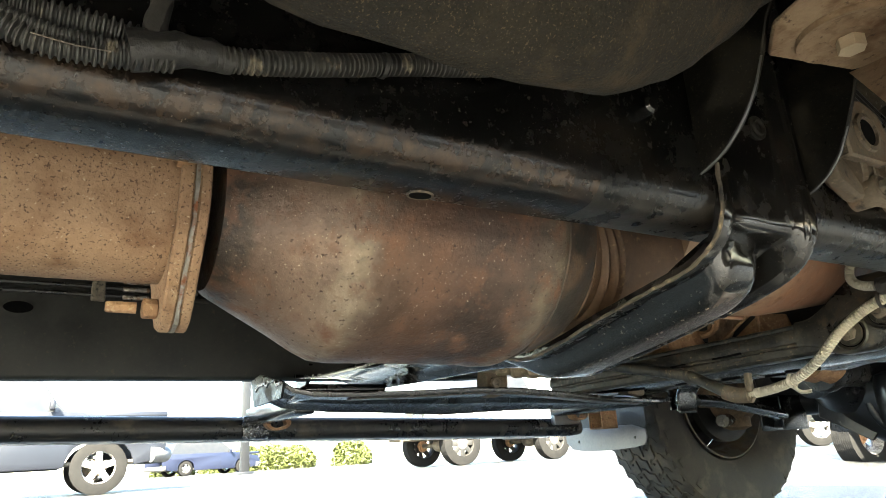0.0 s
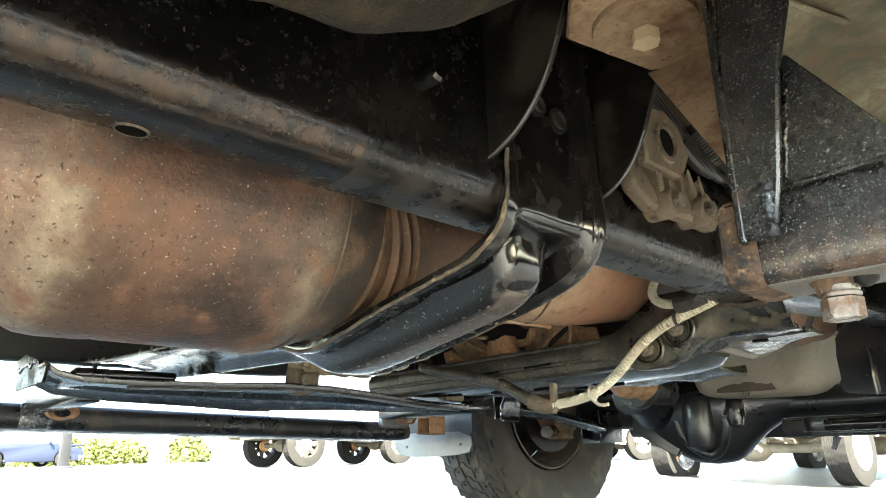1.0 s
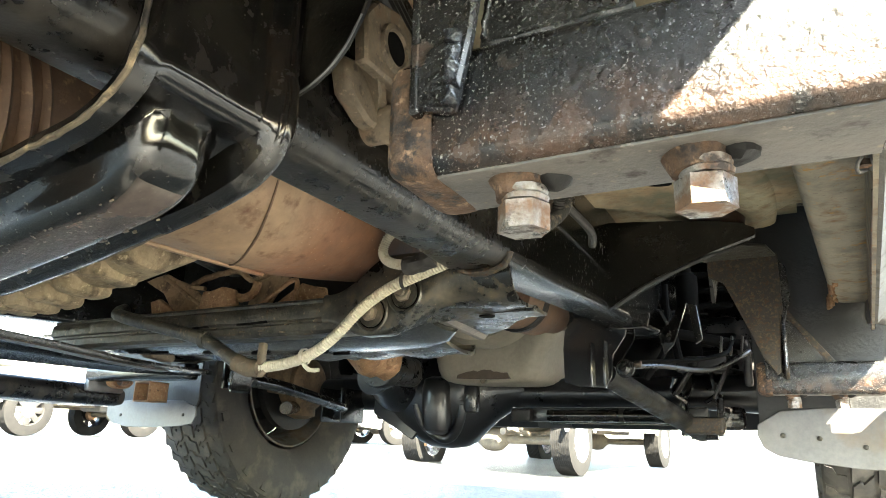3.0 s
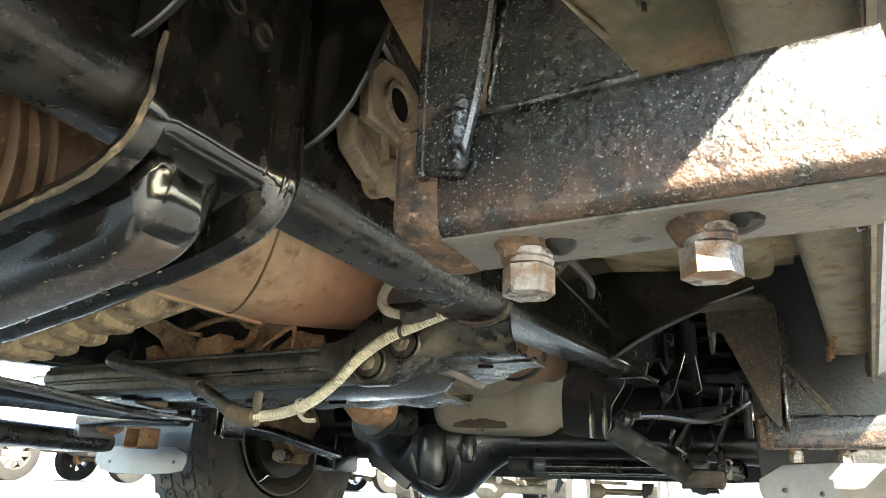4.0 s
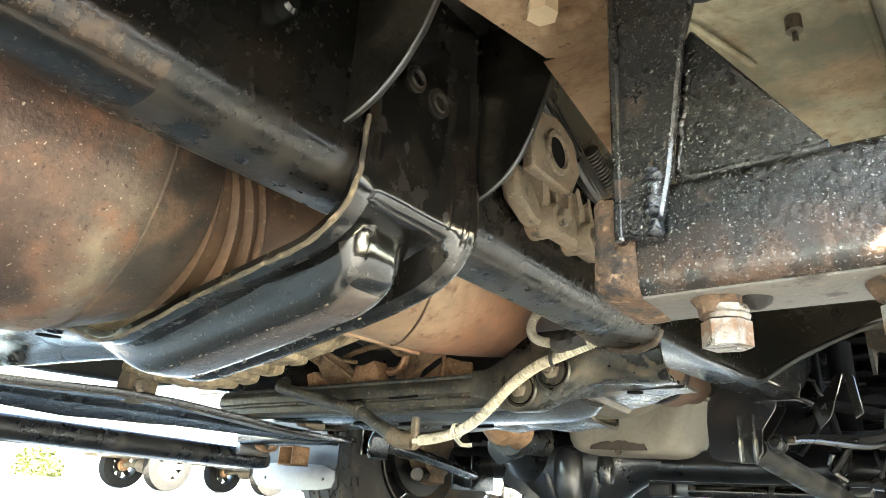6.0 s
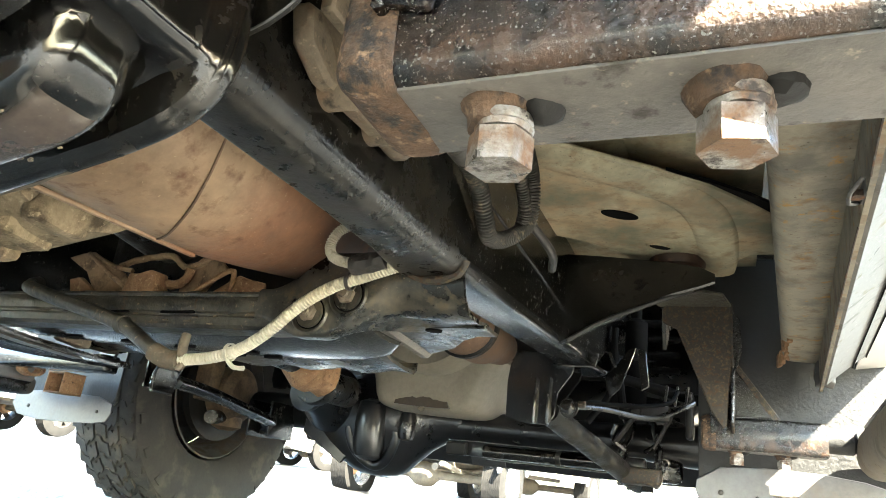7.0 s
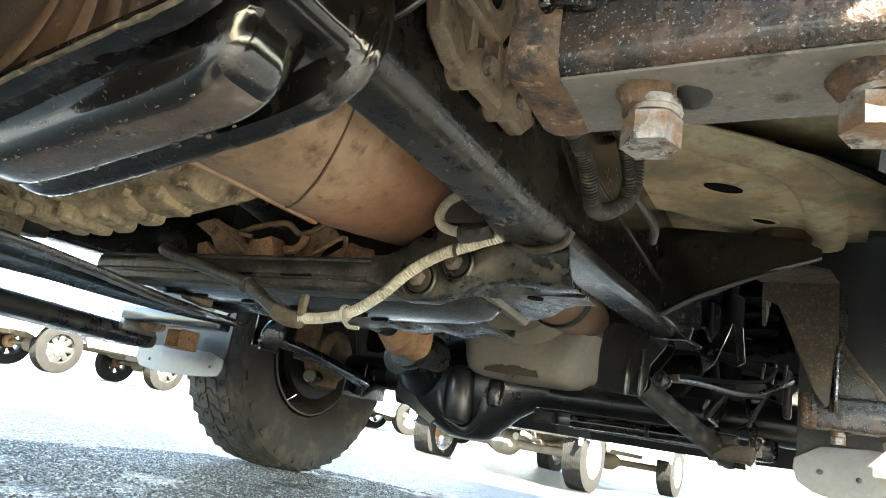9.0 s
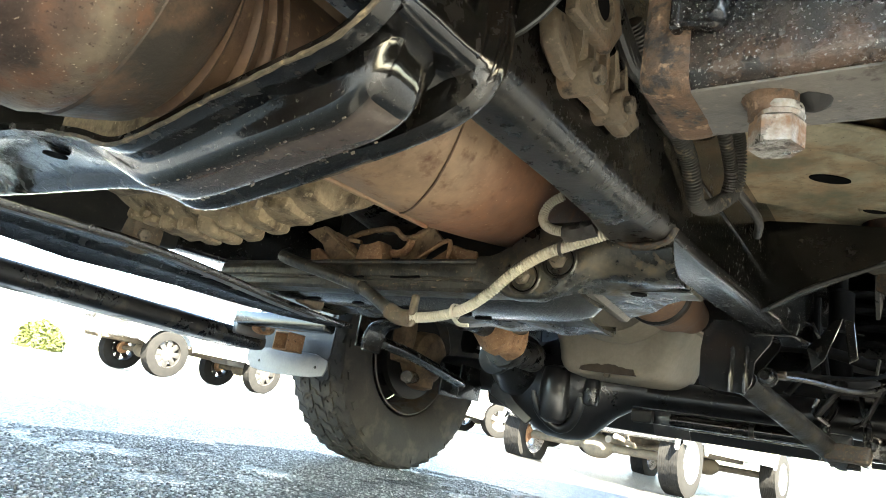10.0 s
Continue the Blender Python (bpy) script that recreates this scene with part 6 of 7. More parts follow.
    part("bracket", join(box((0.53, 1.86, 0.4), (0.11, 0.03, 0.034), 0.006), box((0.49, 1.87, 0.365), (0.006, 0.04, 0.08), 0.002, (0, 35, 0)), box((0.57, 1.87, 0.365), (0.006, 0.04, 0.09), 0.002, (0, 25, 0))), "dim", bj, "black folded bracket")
    part("bar", tube([(0.3, 1.8, 0.46), (0.45, 1.82, 0.47), (0.57, 1.86, 0.45), (0.64, 1.9, 0.44)], 0.012, 12), "deep_shade", bj)
    part("bolt", hexbolt((0.515, 1.842, 0.4), 0.02, -0.01, "y"), "chassis", bj)
    part("upright", box((0.625, 1.86, 0.4), (0.016, 0.05, 0.1), 0.006), "dim", bj, "dark casting")
    part("lug", shaken(box((0.575, 1.95, 0.285), (0.06, 0.06, 0.05), 0.014), 0.006, 30, 2), "chassis_rusty", bj)
    hs = thing("brake_hose", "thin black brake hose with a rusty fitting", "brake hose", (0.5, 1.55, 0.37))
    part("hose", tube([(0.437, 1.51, 0.362), (0.47, 1.54, 0.374), (0.51, 1.58, 0.378), (0.56, 1.62, 0.385), (0.6, 1.66, 0.4), (0.61, 1.72, 0.43)], 0.0042, 10), "deep_shade", hs)
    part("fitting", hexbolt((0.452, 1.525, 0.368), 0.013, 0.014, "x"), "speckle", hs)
    part("pipe", tube([(0.43, 1.6, 0.53), (0.46, 1.75, 0.51), (0.54, 1.95, 0.53)], 0.003, 8), "deep_shade", hs)


suspension()


def axle_bracket():
    br = thing("spring_bracket", "dark folded spring bracket with rusty foot bolted to the axle", "bracket", (0.52, 1.93, 0.26))
    for x, lean in ((0.488, 0.012), (0.556, -0.01)):
        rings = []
        for z, dx, w in ((0.395, lean, 0.03), (0.37, lean, 0.032), (0.345, lean * 0.4, 0.03), (0.325, -lean * 0.6, 0.028), (0.3, -lean * 0.5, 0.034), (0.27, 0.0, 0.04), (0.25, 0.0, 0.036)):
            rings.append([(x + dx - 0.004, 1.885, z), (x + dx + 0.004, 1.883, z), (x + dx + 0.006, 1.889, z), (x + dx + 0.002, 1.885 + w * 2, z), (x + dx - 0.002, 1.885 + w * 2, z)])
        part("side_flange", loft(rings), "gloss", br, "curved glossy flange")
    part("top_plate", box((0.522, 1.89, 0.399), (0.085, 0.02, 0.022), 0.004), "engine", br)
    for x in (0.498, 0.545):
        part("bolt", hexbolt((x, 1.879, 0.399), 0.013, -0.007, "y"), "dusty", br, "dusty bolt head")
    part("foot", shaken(box((0.522, 1.9, 0.266), (0.085, 0.05, 0.035), 0.008), 0.005, 40, 2), "speckle", br, "rusty foot")
    part("strut", tube([(0.47, 1.86, 0.37), (0.462, 1.87, 0.34), (0.487, 1.89, 0.318)], 0.006, 8), "gloss", br)
    part("strut", tube([(0.56, 1.86, 0.36), (0.556, 1.87, 0.335), (0.53, 1.89, 0.318)], 0.005, 8), "gloss", br)
    rl = thing("spring_seat_plate", "glossy black folded plates above the axle", "bracket", (0.5, 1.7, 0.47))
    part("fold", plate([(0.475, 0.44), (0.52, 0.5), (0.535, 0.505), (0.505, 0.42), (0.485, 0.4)], "y", 1.66, 1.668, 0.001), "gloss", rl, "bent plate reflecting the sky")
    part("fold", plate([(0.535, 0.505), (0.552, 0.5), (0.56, 0.43), (0.545, 0.42)], "y", 1.67, 1.678, 0.001), "pressing", rl, "bent plate reflecting the sky")
    part("clip", box((0.478, 1.6, 0.445), (0.022, 0.012, 0.006), 0.001, (0, 30, 0)), "flap", rl, "small bright clip")
    part("clip", box((0.462, 1.62, 0.468), (0.006, 0.012, 0.028), 0.001, (0, 12, 0)), "dusty", rl)
    part("clip", box((0.495, 1.62, 0.47), (0.006, 0.012, 0.03), 0.001, (0, -24, 0)), "pressing", rl)
    part("pipe", tube([(0.43, 1.51, 0.36), (0.48, 1.6, 0.372), (0.56, 1.68, 0.37), (0.62, 1.7, 0.395), (0.64, 1.72, 0.41)], 0.005, 10), "engine", rl, "dusty thin pipe")
    for x in (0.585, 0.605, 0.625):
        part("comb", box((x, 1.75, 0.425), (0.004, 0.02, 0.04), 0.001, (0, 8, 0)), "dusty", rl)


axle_bracket()


def front_outrigger():
    ot = thing("front_body_mount", "black outrigger reaching from the rail to the front body mount", "outrigger", (0.58, 1.33, 0.5))
    rings = []
    for x, zt, zb in ((0.47, 0.572, 0.43), (0.52, 0.568, 0.458), (0.58, 0.562, 0.487), (0.63, 0.556, 0.508), (0.67, 0.548, 0.52), (0.69, 0.538, 0.527)):
        rings.append([(x, 1.28, zt), (x, 1.28, zb), (x, 1.283, zb - 0.003), (x, 1.29, zb - 0.003), (x, 1.318, zb + 0.004), (x, 1.32, zt)])
    part("arm", loft(rings), "chassis", ot)
    part("lower_edge", tube([(0.482, 1.276, 0.432), (0.53, 1.278, 0.462), (0.6, 1.28, 0.492), (0.66, 1.29, 0.516)], 0.0035, 8), "flap_rubber", ot, "lighter lower flange")
    part("bushing", lathe([(0.035, 0.54), (0.042, 0.545), (0.042, 0.556), (0.04, 0.56), (0.042, 0.566), (0.042, 0.575)], (0.635, 1.325, 0), "z", 30), "shield", ot, "dusty rubber bushing")
    fp = thing("step_stay", "rust-speckled tapering steel stay for the front step bracket", "stay", (0.67, 1.36, 0.35))
    poly = [(0.605, 0.526), (0.625, 0.535), (0.695, 0.54), (0.708, 0.533), (0.712, 0.5), (0.71, 0.44), (0.702, 0.34), (0.696, 0.335), (0.68, 0.36), (0.64, 0.46), (0.628, 0.49), (0.605, 0.5)]
    part("stay", plate(poly, "y", 1.425, 1.431, 0.0015), "speckle", fp)
    part("side", plate([(1.425, 0.535), (1.425, 0.34), (1.445, 0.33), (1.47, 0.36), (1.47, 0.52)], "x", 0.708, 0.713, 0.001), "speckle", fp)
    part("gusset", plate([(0.712, 0.455), (0.716, 0.335), (0.79, 0.345)], "y", 1.468, 1.473, 0.001), "speckle", fp, "triangular gusset")
    part("weld_bead", shaken(tube([(0.7095, 1.4235, 0.345), (0.711, 1.4235, 0.385), (0.7125, 1.4235, 0.43)], 0.0028, 8, 0.003), 0.001, 150), "weld", fp, "shiny weld bead")
    part("top", plate([(0.56, 1.33), (0.61, 1.3), (0.7, 1.36), (0.712, 1.43), (0.6, 1.43)], "z", 0.528, 0.533, 0.001), "dusty", fp)


front_outrigger()


# ---- gearbox and engine underside ----
def oil_pan():
    op = thing("oil_pan", "grey-beige dusty engine oil pan with a dark oil stain", "oil pan", (0.0, 1.95, 0.38))
    rings = []
    for z, x0, x1, y0, y1, r in ((0.56, -0.19, 0.2, 1.83, 2.2, 0.03), (0.49, -0.18, 0.19, 1.84, 2.16, 0.035), (0.44, -0.165, 0.16, 1.85, 2.12, 0.04), (0.4, -0.158, 0.148, 1.852, 2.11, 0.045), (0.382, -0.15, 0.138, 1.856, 2.1, 0.045), (0.372, -0.138, 0.124, 1.864, 2.09, 0.045), (0.367, -0.12, 0.105, 1.878, 2.08, 0.04), (0.365, -0.1, 0.085, 1.9, 2.06, 0.04)):
        ring = ring_rect(0, x0, x1, y0, y1, r, 5)
        rings.append([(a, c, z + 0.012 * (0.02 - a)) for a, _, c in ring])
    part("pan", loft(rings), "oilpan", op)
    part("rim", plate([(-0.2, 1.8), (0.2, 1.8), (0.215, 2.2), (-0.2, 2.2)], "z", 0.5, 0.51, 0.003), "oilpan", op)
    part("upper_bulge", lathe([(0.14, 1.74), (0.15, 1.76), (0.155, 1.8), (0.15, 1.84)], (0.02, 0, 0.6), "y", 36), "oilpan", op)
    rnd = random.Random(5)
    top = [(-0.082 + 0.0095 * i, 0.385 + 0.011 * math.sin(min(i, 14) * 0.2) + rnd.uniform(-0.002, 0.003)) for i in range(16)]
    stain = plate([(-0.085, 0.3765), (-0.03, 0.374), (0.03, 0.373), (0.066, 0.374)] + top[::-1], "y", 1.8505, 1.87, 0)
    part("oil_stain", stain, "oil", op, "dark wet oil stain")
    part("drain_plug", hexbolt((-0.01, 1.862, 0.37), 0.014, -0.008, "y"), "bolt", op)
    en = thing("engine_block", "dark engine and gearbox mass in the shade", "engine", (0, 1.7, 0.55))
    part("block", shaken(box((0.0, 2.2, 0.7), (0.4, 0.7, 0.36), 0.04), 0.01, 12, 2), "engine", en)
    part("bellhousing", lathe([(0.1, 0.95), (0.11, 1.1), (0.12, 1.4), (0.12, 1.7)], (0.0, 0, 0.68), "y", 36), "engine", en)
    part("mount", shaken(box((0.28, 1.95, 0.55), (0.2, 0.1, 0.08), 0.015), 0.006, 20, 2), "engine", en)
    part("mount", shaken(box((-0.28, 1.95, 0.55), (0.2, 0.1, 0.08), 0.015), 0.006, 20, 2), "engine", en)
    part("steering_box", shaken(box((-0.42, 1.75, 0.52), (0.14, 0.2, 0.14), 0.02), 0.008, 20, 2), "engine", en)


oil_pan()


def gearbox():
    gb = thing("gearbox", "mud-coated gearbox casting with scalloped ribs and bolt heads", "gearbox", (0.02, 0.65, 0.35))
    body = shaken(loft([[(x, 0.655 + 0.085 * math.cos(t), 0.45 + (0.45 - zb) * math.sin(t) * (1 if math.sin(t) < 0 else 0.7)) for t in (2 * math.pi * j / 28 for j in range(28))]
                        for x, zb in ((-0.2, 0.42), (-0.185, 0.39), (-0.15, 0.372), (-0.05, 0.36), (0.03, 0.358), (0.12, 0.37), (0.18, 0.385), (0.195, 0.42))]), 0.004, 25)
    part("case", body, "mud", gb)
    for i in range(9):
        x = -0.155 + 0.041 * i
        zb = 0.352 + 0.0035 * abs(i - 3.7) ** 1.5
        part("rib", shaken(box((x, 0.65, zb + 0.011), (0.027, 0.06, 0.034), 0.007, (0, 0, 14)), 0.003, 40, 1), "mud", gb, "scalloped casting rib")
    for i in range(5):
        part("bolt", hexbolt((-0.1 + 0.055 * i, 0.615, 0.372), 0.012, -0.008, "y"), "mud", gb)
    part("tail", lathe([(0.07, 0.7), (0.085, 0.78), (0.11, 0.95)], (0.0, 0, 0.56), "y", 28), "engine", gb)
    part("case_side", shaken(box((0.06, 0.52, 0.425), (0.25, 0.1, 0.11), 0.02), 0.006, 18, 2), "mud", gb)
    part("switch", join(box((0.0, 0.5, 0.39), (0.05, 0.03, 0.03), 0.004), box((-0.05, 0.5, 0.4), (0.03, 0.03, 0.04), 0.004)), "engine", gb, "dark electric plug")

    rb = thing("gearbox_mount", "orange rusty pressed gearbox mount brackets", "mount bracket", (0.1, 0.81, 0.375))

    def pressed(poly, y, slant, thick=0.004):
        """A pressed sheet that leans along the vehicle, with a worn edge."""
        bm = plate(poly, "y", y, y + thick, 0.0012)
        for v in bm.verts:
            v.co.y += slant * (v.co.x - poly[0][0])
        return shaken(bm, 0.0025, 40, 1)

    def hem(pts, y, r=0.0032):
        return shaken(tube([(x, y, z) for x, z in pts], r, 8, 0.006, up=(0, 1, 0)), 0.001, 70)
    part("block", shaken(plate([(0.017, 0.412), (0.053, 0.416), (0.073, 0.376), (0.005, 0.375)], "y", 0.872, 0.9, 0.003, 2), 0.003, 45, 2), "rust", rb, "rusty cast block")
    part("tab", pressed([(-0.095, 0.406), (-0.081, 0.41), (-0.033, 0.376), (-0.085, 0.376)], 0.88, 0.1, 0.008), "rust", rb)
    part("sheet", pressed([(-0.139, 0.445), (-0.099, 0.454), (-0.044, 0.427), (0.008, 0.382), (-0.07, 0.382), (-0.102, 0.424)], 0.9, 0.15), "tan_rust", rb, "pressed brown sheet")
    part("sheet", pressed([(0.042, 0.391), (0.047, 0.422), (0.077, 0.446), (0.107, 0.454), (0.135, 0.43), (0.09, 0.392)], 0.93, -0.2), "tan_rust", rb, "pressed brown sheet")
    part("sheet", pressed([(0.1, 0.383), (0.156, 0.421), (0.193, 0.411), (0.2, 0.384)], 0.905, 0.1), "rust", rb, "pressed rusty sheet")
    part("hem", hem([(-0.089, 0.446), (-0.05, 0.422), (0.004, 0.392)], 0.893), "tan_rust", rb, "turned edge")
    part("hem", hem([(-0.064, 0.437), (-0.04, 0.428), (-0.006, 0.422)], 0.897), "tan_rust", rb, "turned edge")
    part("hem", hem([(-0.056, 0.437), (-0.022, 0.446), (0.024, 0.45), (0.042, 0.445), (0.056, 0.435), (0.082, 0.438), (0.11, 0.451)], 0.92, 0.0045), "tan_rust", rb, "turned edge")
    part("hem", hem([(0.104, 0.389), (0.135, 0.409), (0.158, 0.42), (0.165, 0.413), (0.16, 0.386)], 0.892), "rust", rb, "turned edge")
    part("strap", hem([(0.041, 0.408), (0.069, 0.404), (0.085, 0.412), (0.088, 0.425)], 0.9, 0.006), "rust", rb, "rusty strap")
    part("dark_web", box((0.06, 0.985, 0.44), (0.42, 0.01, 0.13), 0.002), "engine", rb)

    ds = thing("front_propshaft", "dark propeller shaft with a rusty universal joint", "propshaft", (-0.2, 1.6, 0.4))
    part("shaft", tube([(-0.17, 1.0, 0.44), (-0.2, 1.55, 0.425)], 0.03, 18, 0.3, smooth=False), "engine", ds)
    part("joint", shaken(lathe([(0.03, -0.06), (0.05, -0.05), (0.056, -0.015), (0.05, 0.02), (0.056, 0.045), (0.03, 0.06)], (-0.2, 1.63, 0.418), "y", 20), 0.009, 28), "rust", ds, "rusty universal joint")
    part("yoke", shaken(box((-0.2, 1.63, 0.418), (0.115, 0.045, 0.07), 0.016), 0.006, 35, 2), "rust", ds)
    part("flange", lathe([(0.05, 1.69), (0.055, 1.7), (0.055, 1.72), (0.04, 1.74), (0.04, 1.86)], (-0.23, 0, 0.395), "y", 24), "engine", ds)
    part("small_pipe", tube([(-0.12, 1.55, 0.43), (-0.1, 1.58, 0.425), (-0.13, 1.6, 0.42), (-0.17, 1.59, 0.43)], 0.006, 8), "alloy", ds)

    ca = thing("cast_bracket", "dusty ribbed cast alloy bracket bolted above the rail", "cast bracket", (0.5, 0.6, 0.42))
    part("ear", plate([(0.53, 0.452), (0.527, 0.485), (0.54, 0.502), (0.565, 0.508), (0.588, 0.5), (0.6, 0.476), (0.585, 0.452)], "x", 0.504, 0.514, 0.002), "alloy", ca)
    part("hole", lathe([(0.001, 0.0), (0.0115, 0.0), (0.0115, -0.01)], (0.5148, 0.561, 0.477), "x", 24), "deep_shade", ca, "dark bolt hole")
    part("hole_boss", lathe([(0.0117, -0.001), (0.013, 0.002), (0.0165, 0.0015), (0.018, -0.002)], (0.5148, 0.561, 0.477), "x", 26, False), "alloy", ca)
    part("body", shaken(plate([(0.53, 0.462), (0.6, 0.478), (0.66, 0.463), (0.69, 0.448), (0.665, 0.428), (0.62, 0.43), (0.56, 0.427), (0.535, 0.438)], "x", 0.484, 0.498, 0.003), 0.002, 40), "alloy", ca)
    for i in range(5):
        y = 0.54 + 0.022 * i
        rings = [[(x, y + dy + k, z + dz) for k, dz in ((-w, -0.002), (-w * 0.5, 0.002), (w * 0.5, 0.002), (w, -0.002))] + [(x - 0.014, y + dy + w, z + dz - 0.004) for dz in (0, )] for x, dy, z, w in ((0.511 - 0.001 * i, 0.0, 0.466, 0.003), (0.51 - 0.0015 * i, 0.012, 0.456, 0.004), (0.504 - 0.0015 * i, 0.024, 0.446, 0.0045), (0.497 - 0.001 * i, 0.032, 0.438, 0.003))]
        part("rib", shaken(loft(rings), 0.0012, 60), "alloy", ca, "tapering casting rib")
    for y, z in ((0.581, 0.4345), (0.636, 0.4395)):
        part("boss", lathe([(0.0125, -0.022), (0.013, 0.0), (0.0112, 0.0035), (0.006, 0.0035)], (0.503, y, z), "x", 22), "alloy", ca)
        part("bolt", hexbolt((0.5065, y, z), 0.0125, 0.006, "x"), "bolt", ca, "dusty bolt head")
    for k in range(3):
        part("black_hose", tube([(0.5, 0.55 + 0.012 * k, 0.53), (0.5, 0.6 + 0.012 * k, 0.505), (0.495, 0.66 + 0.014 * k, 0.49), (0.49, 0.72, 0.5)], 0.006, 10), "engine", ca, "thin black hose behind the casting")


gearbox()


# ---- hoses, cables, pipes ----
def cream_conduit():
    h = thing("cream_conduit", "cream ribbed plastic conduit hanging in a curve below the crossmember", "conduit", (0.25, 0.84, 0.31))
    part("hose", tube([(0.415, 0.829, 0.403), (0.38, 0.829, 0.3925), (0.345, 0.829, 0.381), (0.311, 0.829, 0.361), (0.281, 0.829, 0.335), (0.25, 0.829, 0.3155), (0.214, 0.829, 0.305), (0.16, 0.829, 0.2995)], 0.0058, 18, ridge=0.0011, pitch=0.0034), "hose", h)
    part("loop", tube([(0.362, 0.822, 0.446), (0.347, 0.821, 0.436), (0.342, 0.82, 0.42), (0.352, 0.818, 0.408), (0.372, 0.818, 0.403), (0.395, 0.82, 0.405)], 0.005, 14, ridge=0.0012, pitch=0.0026), "hose", h)
    part("tape", shaken(tube([(0.37, 0.822, 0.402), (0.388, 0.823, 0.404), (0.405, 0.824, 0.408)], 0.0105, 10, 0.003), 0.002, 150), "tape", h, "black tape wrapping")
    part("cable_tie", lathe([(0.0085, -0.002), (0.0095, -0.002), (0.0095, 0.002), (0.0085, 0.002)], (0.366, 0.829, 0.388), "x", 16, False), "tape", h)
    part("cable_tie", join(lathe([(0.0082, -0.002), (0.0095, -0.002), (0.0095, 0.002), (0.0082, 0.002)], (0.238, 0.829, 0.3115), "x", 16, False), tube([(0.24, 0.826, 0.303), (0.25, 0.824, 0.296), (0.262, 0.826, 0.296)], 0.0025, 6)), "hose", h, "cream cable tie with a loose tail")
    part("sleeve", tube([(0.175, 0.829, 0.3), (0.155, 0.829, 0.301), (0.138, 0.826, 0.308)], 0.0105, 14), "alloy", h, "dusty clear sleeve")
    part("clip", join(shaken(box((0.178, 0.826, 0.316), (0.009, 0.008, 0.026), 0.002), 0.001, 100, 1), shaken(tube([(0.18, 0.828, 0.3), (0.177, 0.826, 0.291)], 0.0028, 6), 0.002, 120)), "alloy", h, "frayed dusty clip")
    d = thing("rubber_hose", "dusty dark rubber hose joined to the conduit", "hose", (0.05, 0.83, 0.34))
    part("hose", tube([(0.145, 0.827, 0.304), (0.12, 0.826, 0.318), (0.085, 0.826, 0.335), (0.03, 0.822, 0.35), (-0.03, 0.815, 0.364), (-0.07, 0.812, 0.375), (-0.08, 0.83, 0.385)], 0.0085, 12), "dusty", d)
    part("band", lathe([(0.009, -0.004), (0.0102, -0.004), (0.0102, 0.004), (0.009, 0.004)], (0.082, 0.826, 0.336), "x", 14, False), "conduit", d)


cream_conduit()


def harness():
    h = thing("wiring_harness", "black corrugated wiring conduits taped together along the chassis rail", "wiring harness", (0.495, 0.05, 0.42))
    part("conduit", tube([(0.493, -0.25, 0.44), (0.494, -0.1, 0.43), (0.494, -0.035, 0.421), (0.494, -0.012, 0.42), (0.494, 0.01, 0.419), (0.494, 0.035, 0.416)], 0.0052, 14, ridge=0.0019, pitch=0.003), "conduit", h)
    part("conduit", tube([(0.497, -0.25, 0.42), (0.497, -0.06, 0.42), (0.498, -0.03, 0.4105), (0.498, -0.012, 0.4045), (0.498, 0.01, 0.405), (0.496, 0.035, 0.41)], 0.0046, 14, ridge=0.0016, pitch=0.0028), "conduit", h)
    part("conduit", tube([(0.4975, -0.06, 0.4265), (0.499, -0.03, 0.415), (0.5, -0.008, 0.4085), (0.499, 0.012, 0.409), (0.496, 0.036, 0.412)], 0.003, 12, ridge=0.001, pitch=0.0026), "conduit", h)
    part("wire", tube([(0.5045, -0.015, 0.4035), (0.505, 0.0, 0.402), (0.5045, 0.012, 0.403)], 0.0003, 6), "bolt", h, "pale wire showing through the slit")
    part("tape", shaken(tube([(0.496, 0.018, 0.411), (0.497, 0.03, 0.4135), (0.496, 0.045, 0.4165), (0.494, 0.06, 0.418)], lambda s: 0.0088 - 0.003 * s, 14, 0.0015), 0.0018, 110), "tape", h, "wrinkled black tape")
    part("branch", shaken(tube([(0.497, 0.028, 0.415), (0.496, 0.029, 0.428), (0.494, 0.03, 0.445), (0.49, 0.03, 0.47)], 0.0048, 12, 0.003), 0.002, 120), "tape", h, "taped branch going up")
    part("conduit", tube([(0.494, 0.05, 0.417), (0.494, 0.075, 0.421), (0.493, 0.11, 0.43), (0.493, 0.15, 0.441), (0.493, 0.205, 0.455), (0.491, 0.24, 0.475), (0.49, 0.258, 0.52), (0.49, 0.265, 0.59)], 0.0052, 14, ridge=0.0017, pitch=0.0027), "conduit", h)
    part("cable_tie", lathe([(0.0058, -0.0012), (0.0068, -0.0012), (0.0068, 0.0012), (0.0058, 0.0012)], (0.493, 0.135, 0.4365), "y", 16, False), "tape", h)
    lp = thing("cable_loop", "black corrugated cable hanging in a loop beside the rail", "cable", (0.49, 0.87, 0.45))
    part("cable", tube([(0.492, 0.66, 0.53), (0.494, 0.735, 0.49), (0.496, 0.772, 0.487), (0.497, 0.815, 0.474), (0.495, 0.845, 0.452), (0.492, 0.872, 0.446), (0.498, 0.905, 0.458), (0.51, 0.935, 0.488), (0.515, 0.92, 0.53), (0.515, 0.87, 0.56), (0.515, 0.8, 0.58)], 0.008, 14, ridge=0.0022, pitch=0.0034), "conduit", lp)
    part("cable", tube([(0.51, 0.8, 0.57), (0.512, 0.86, 0.535), (0.512, 0.91, 0.5), (0.506, 0.925, 0.48)], 0.0066, 12, ridge=0.0018, pitch=0.0034), "conduit", lp)
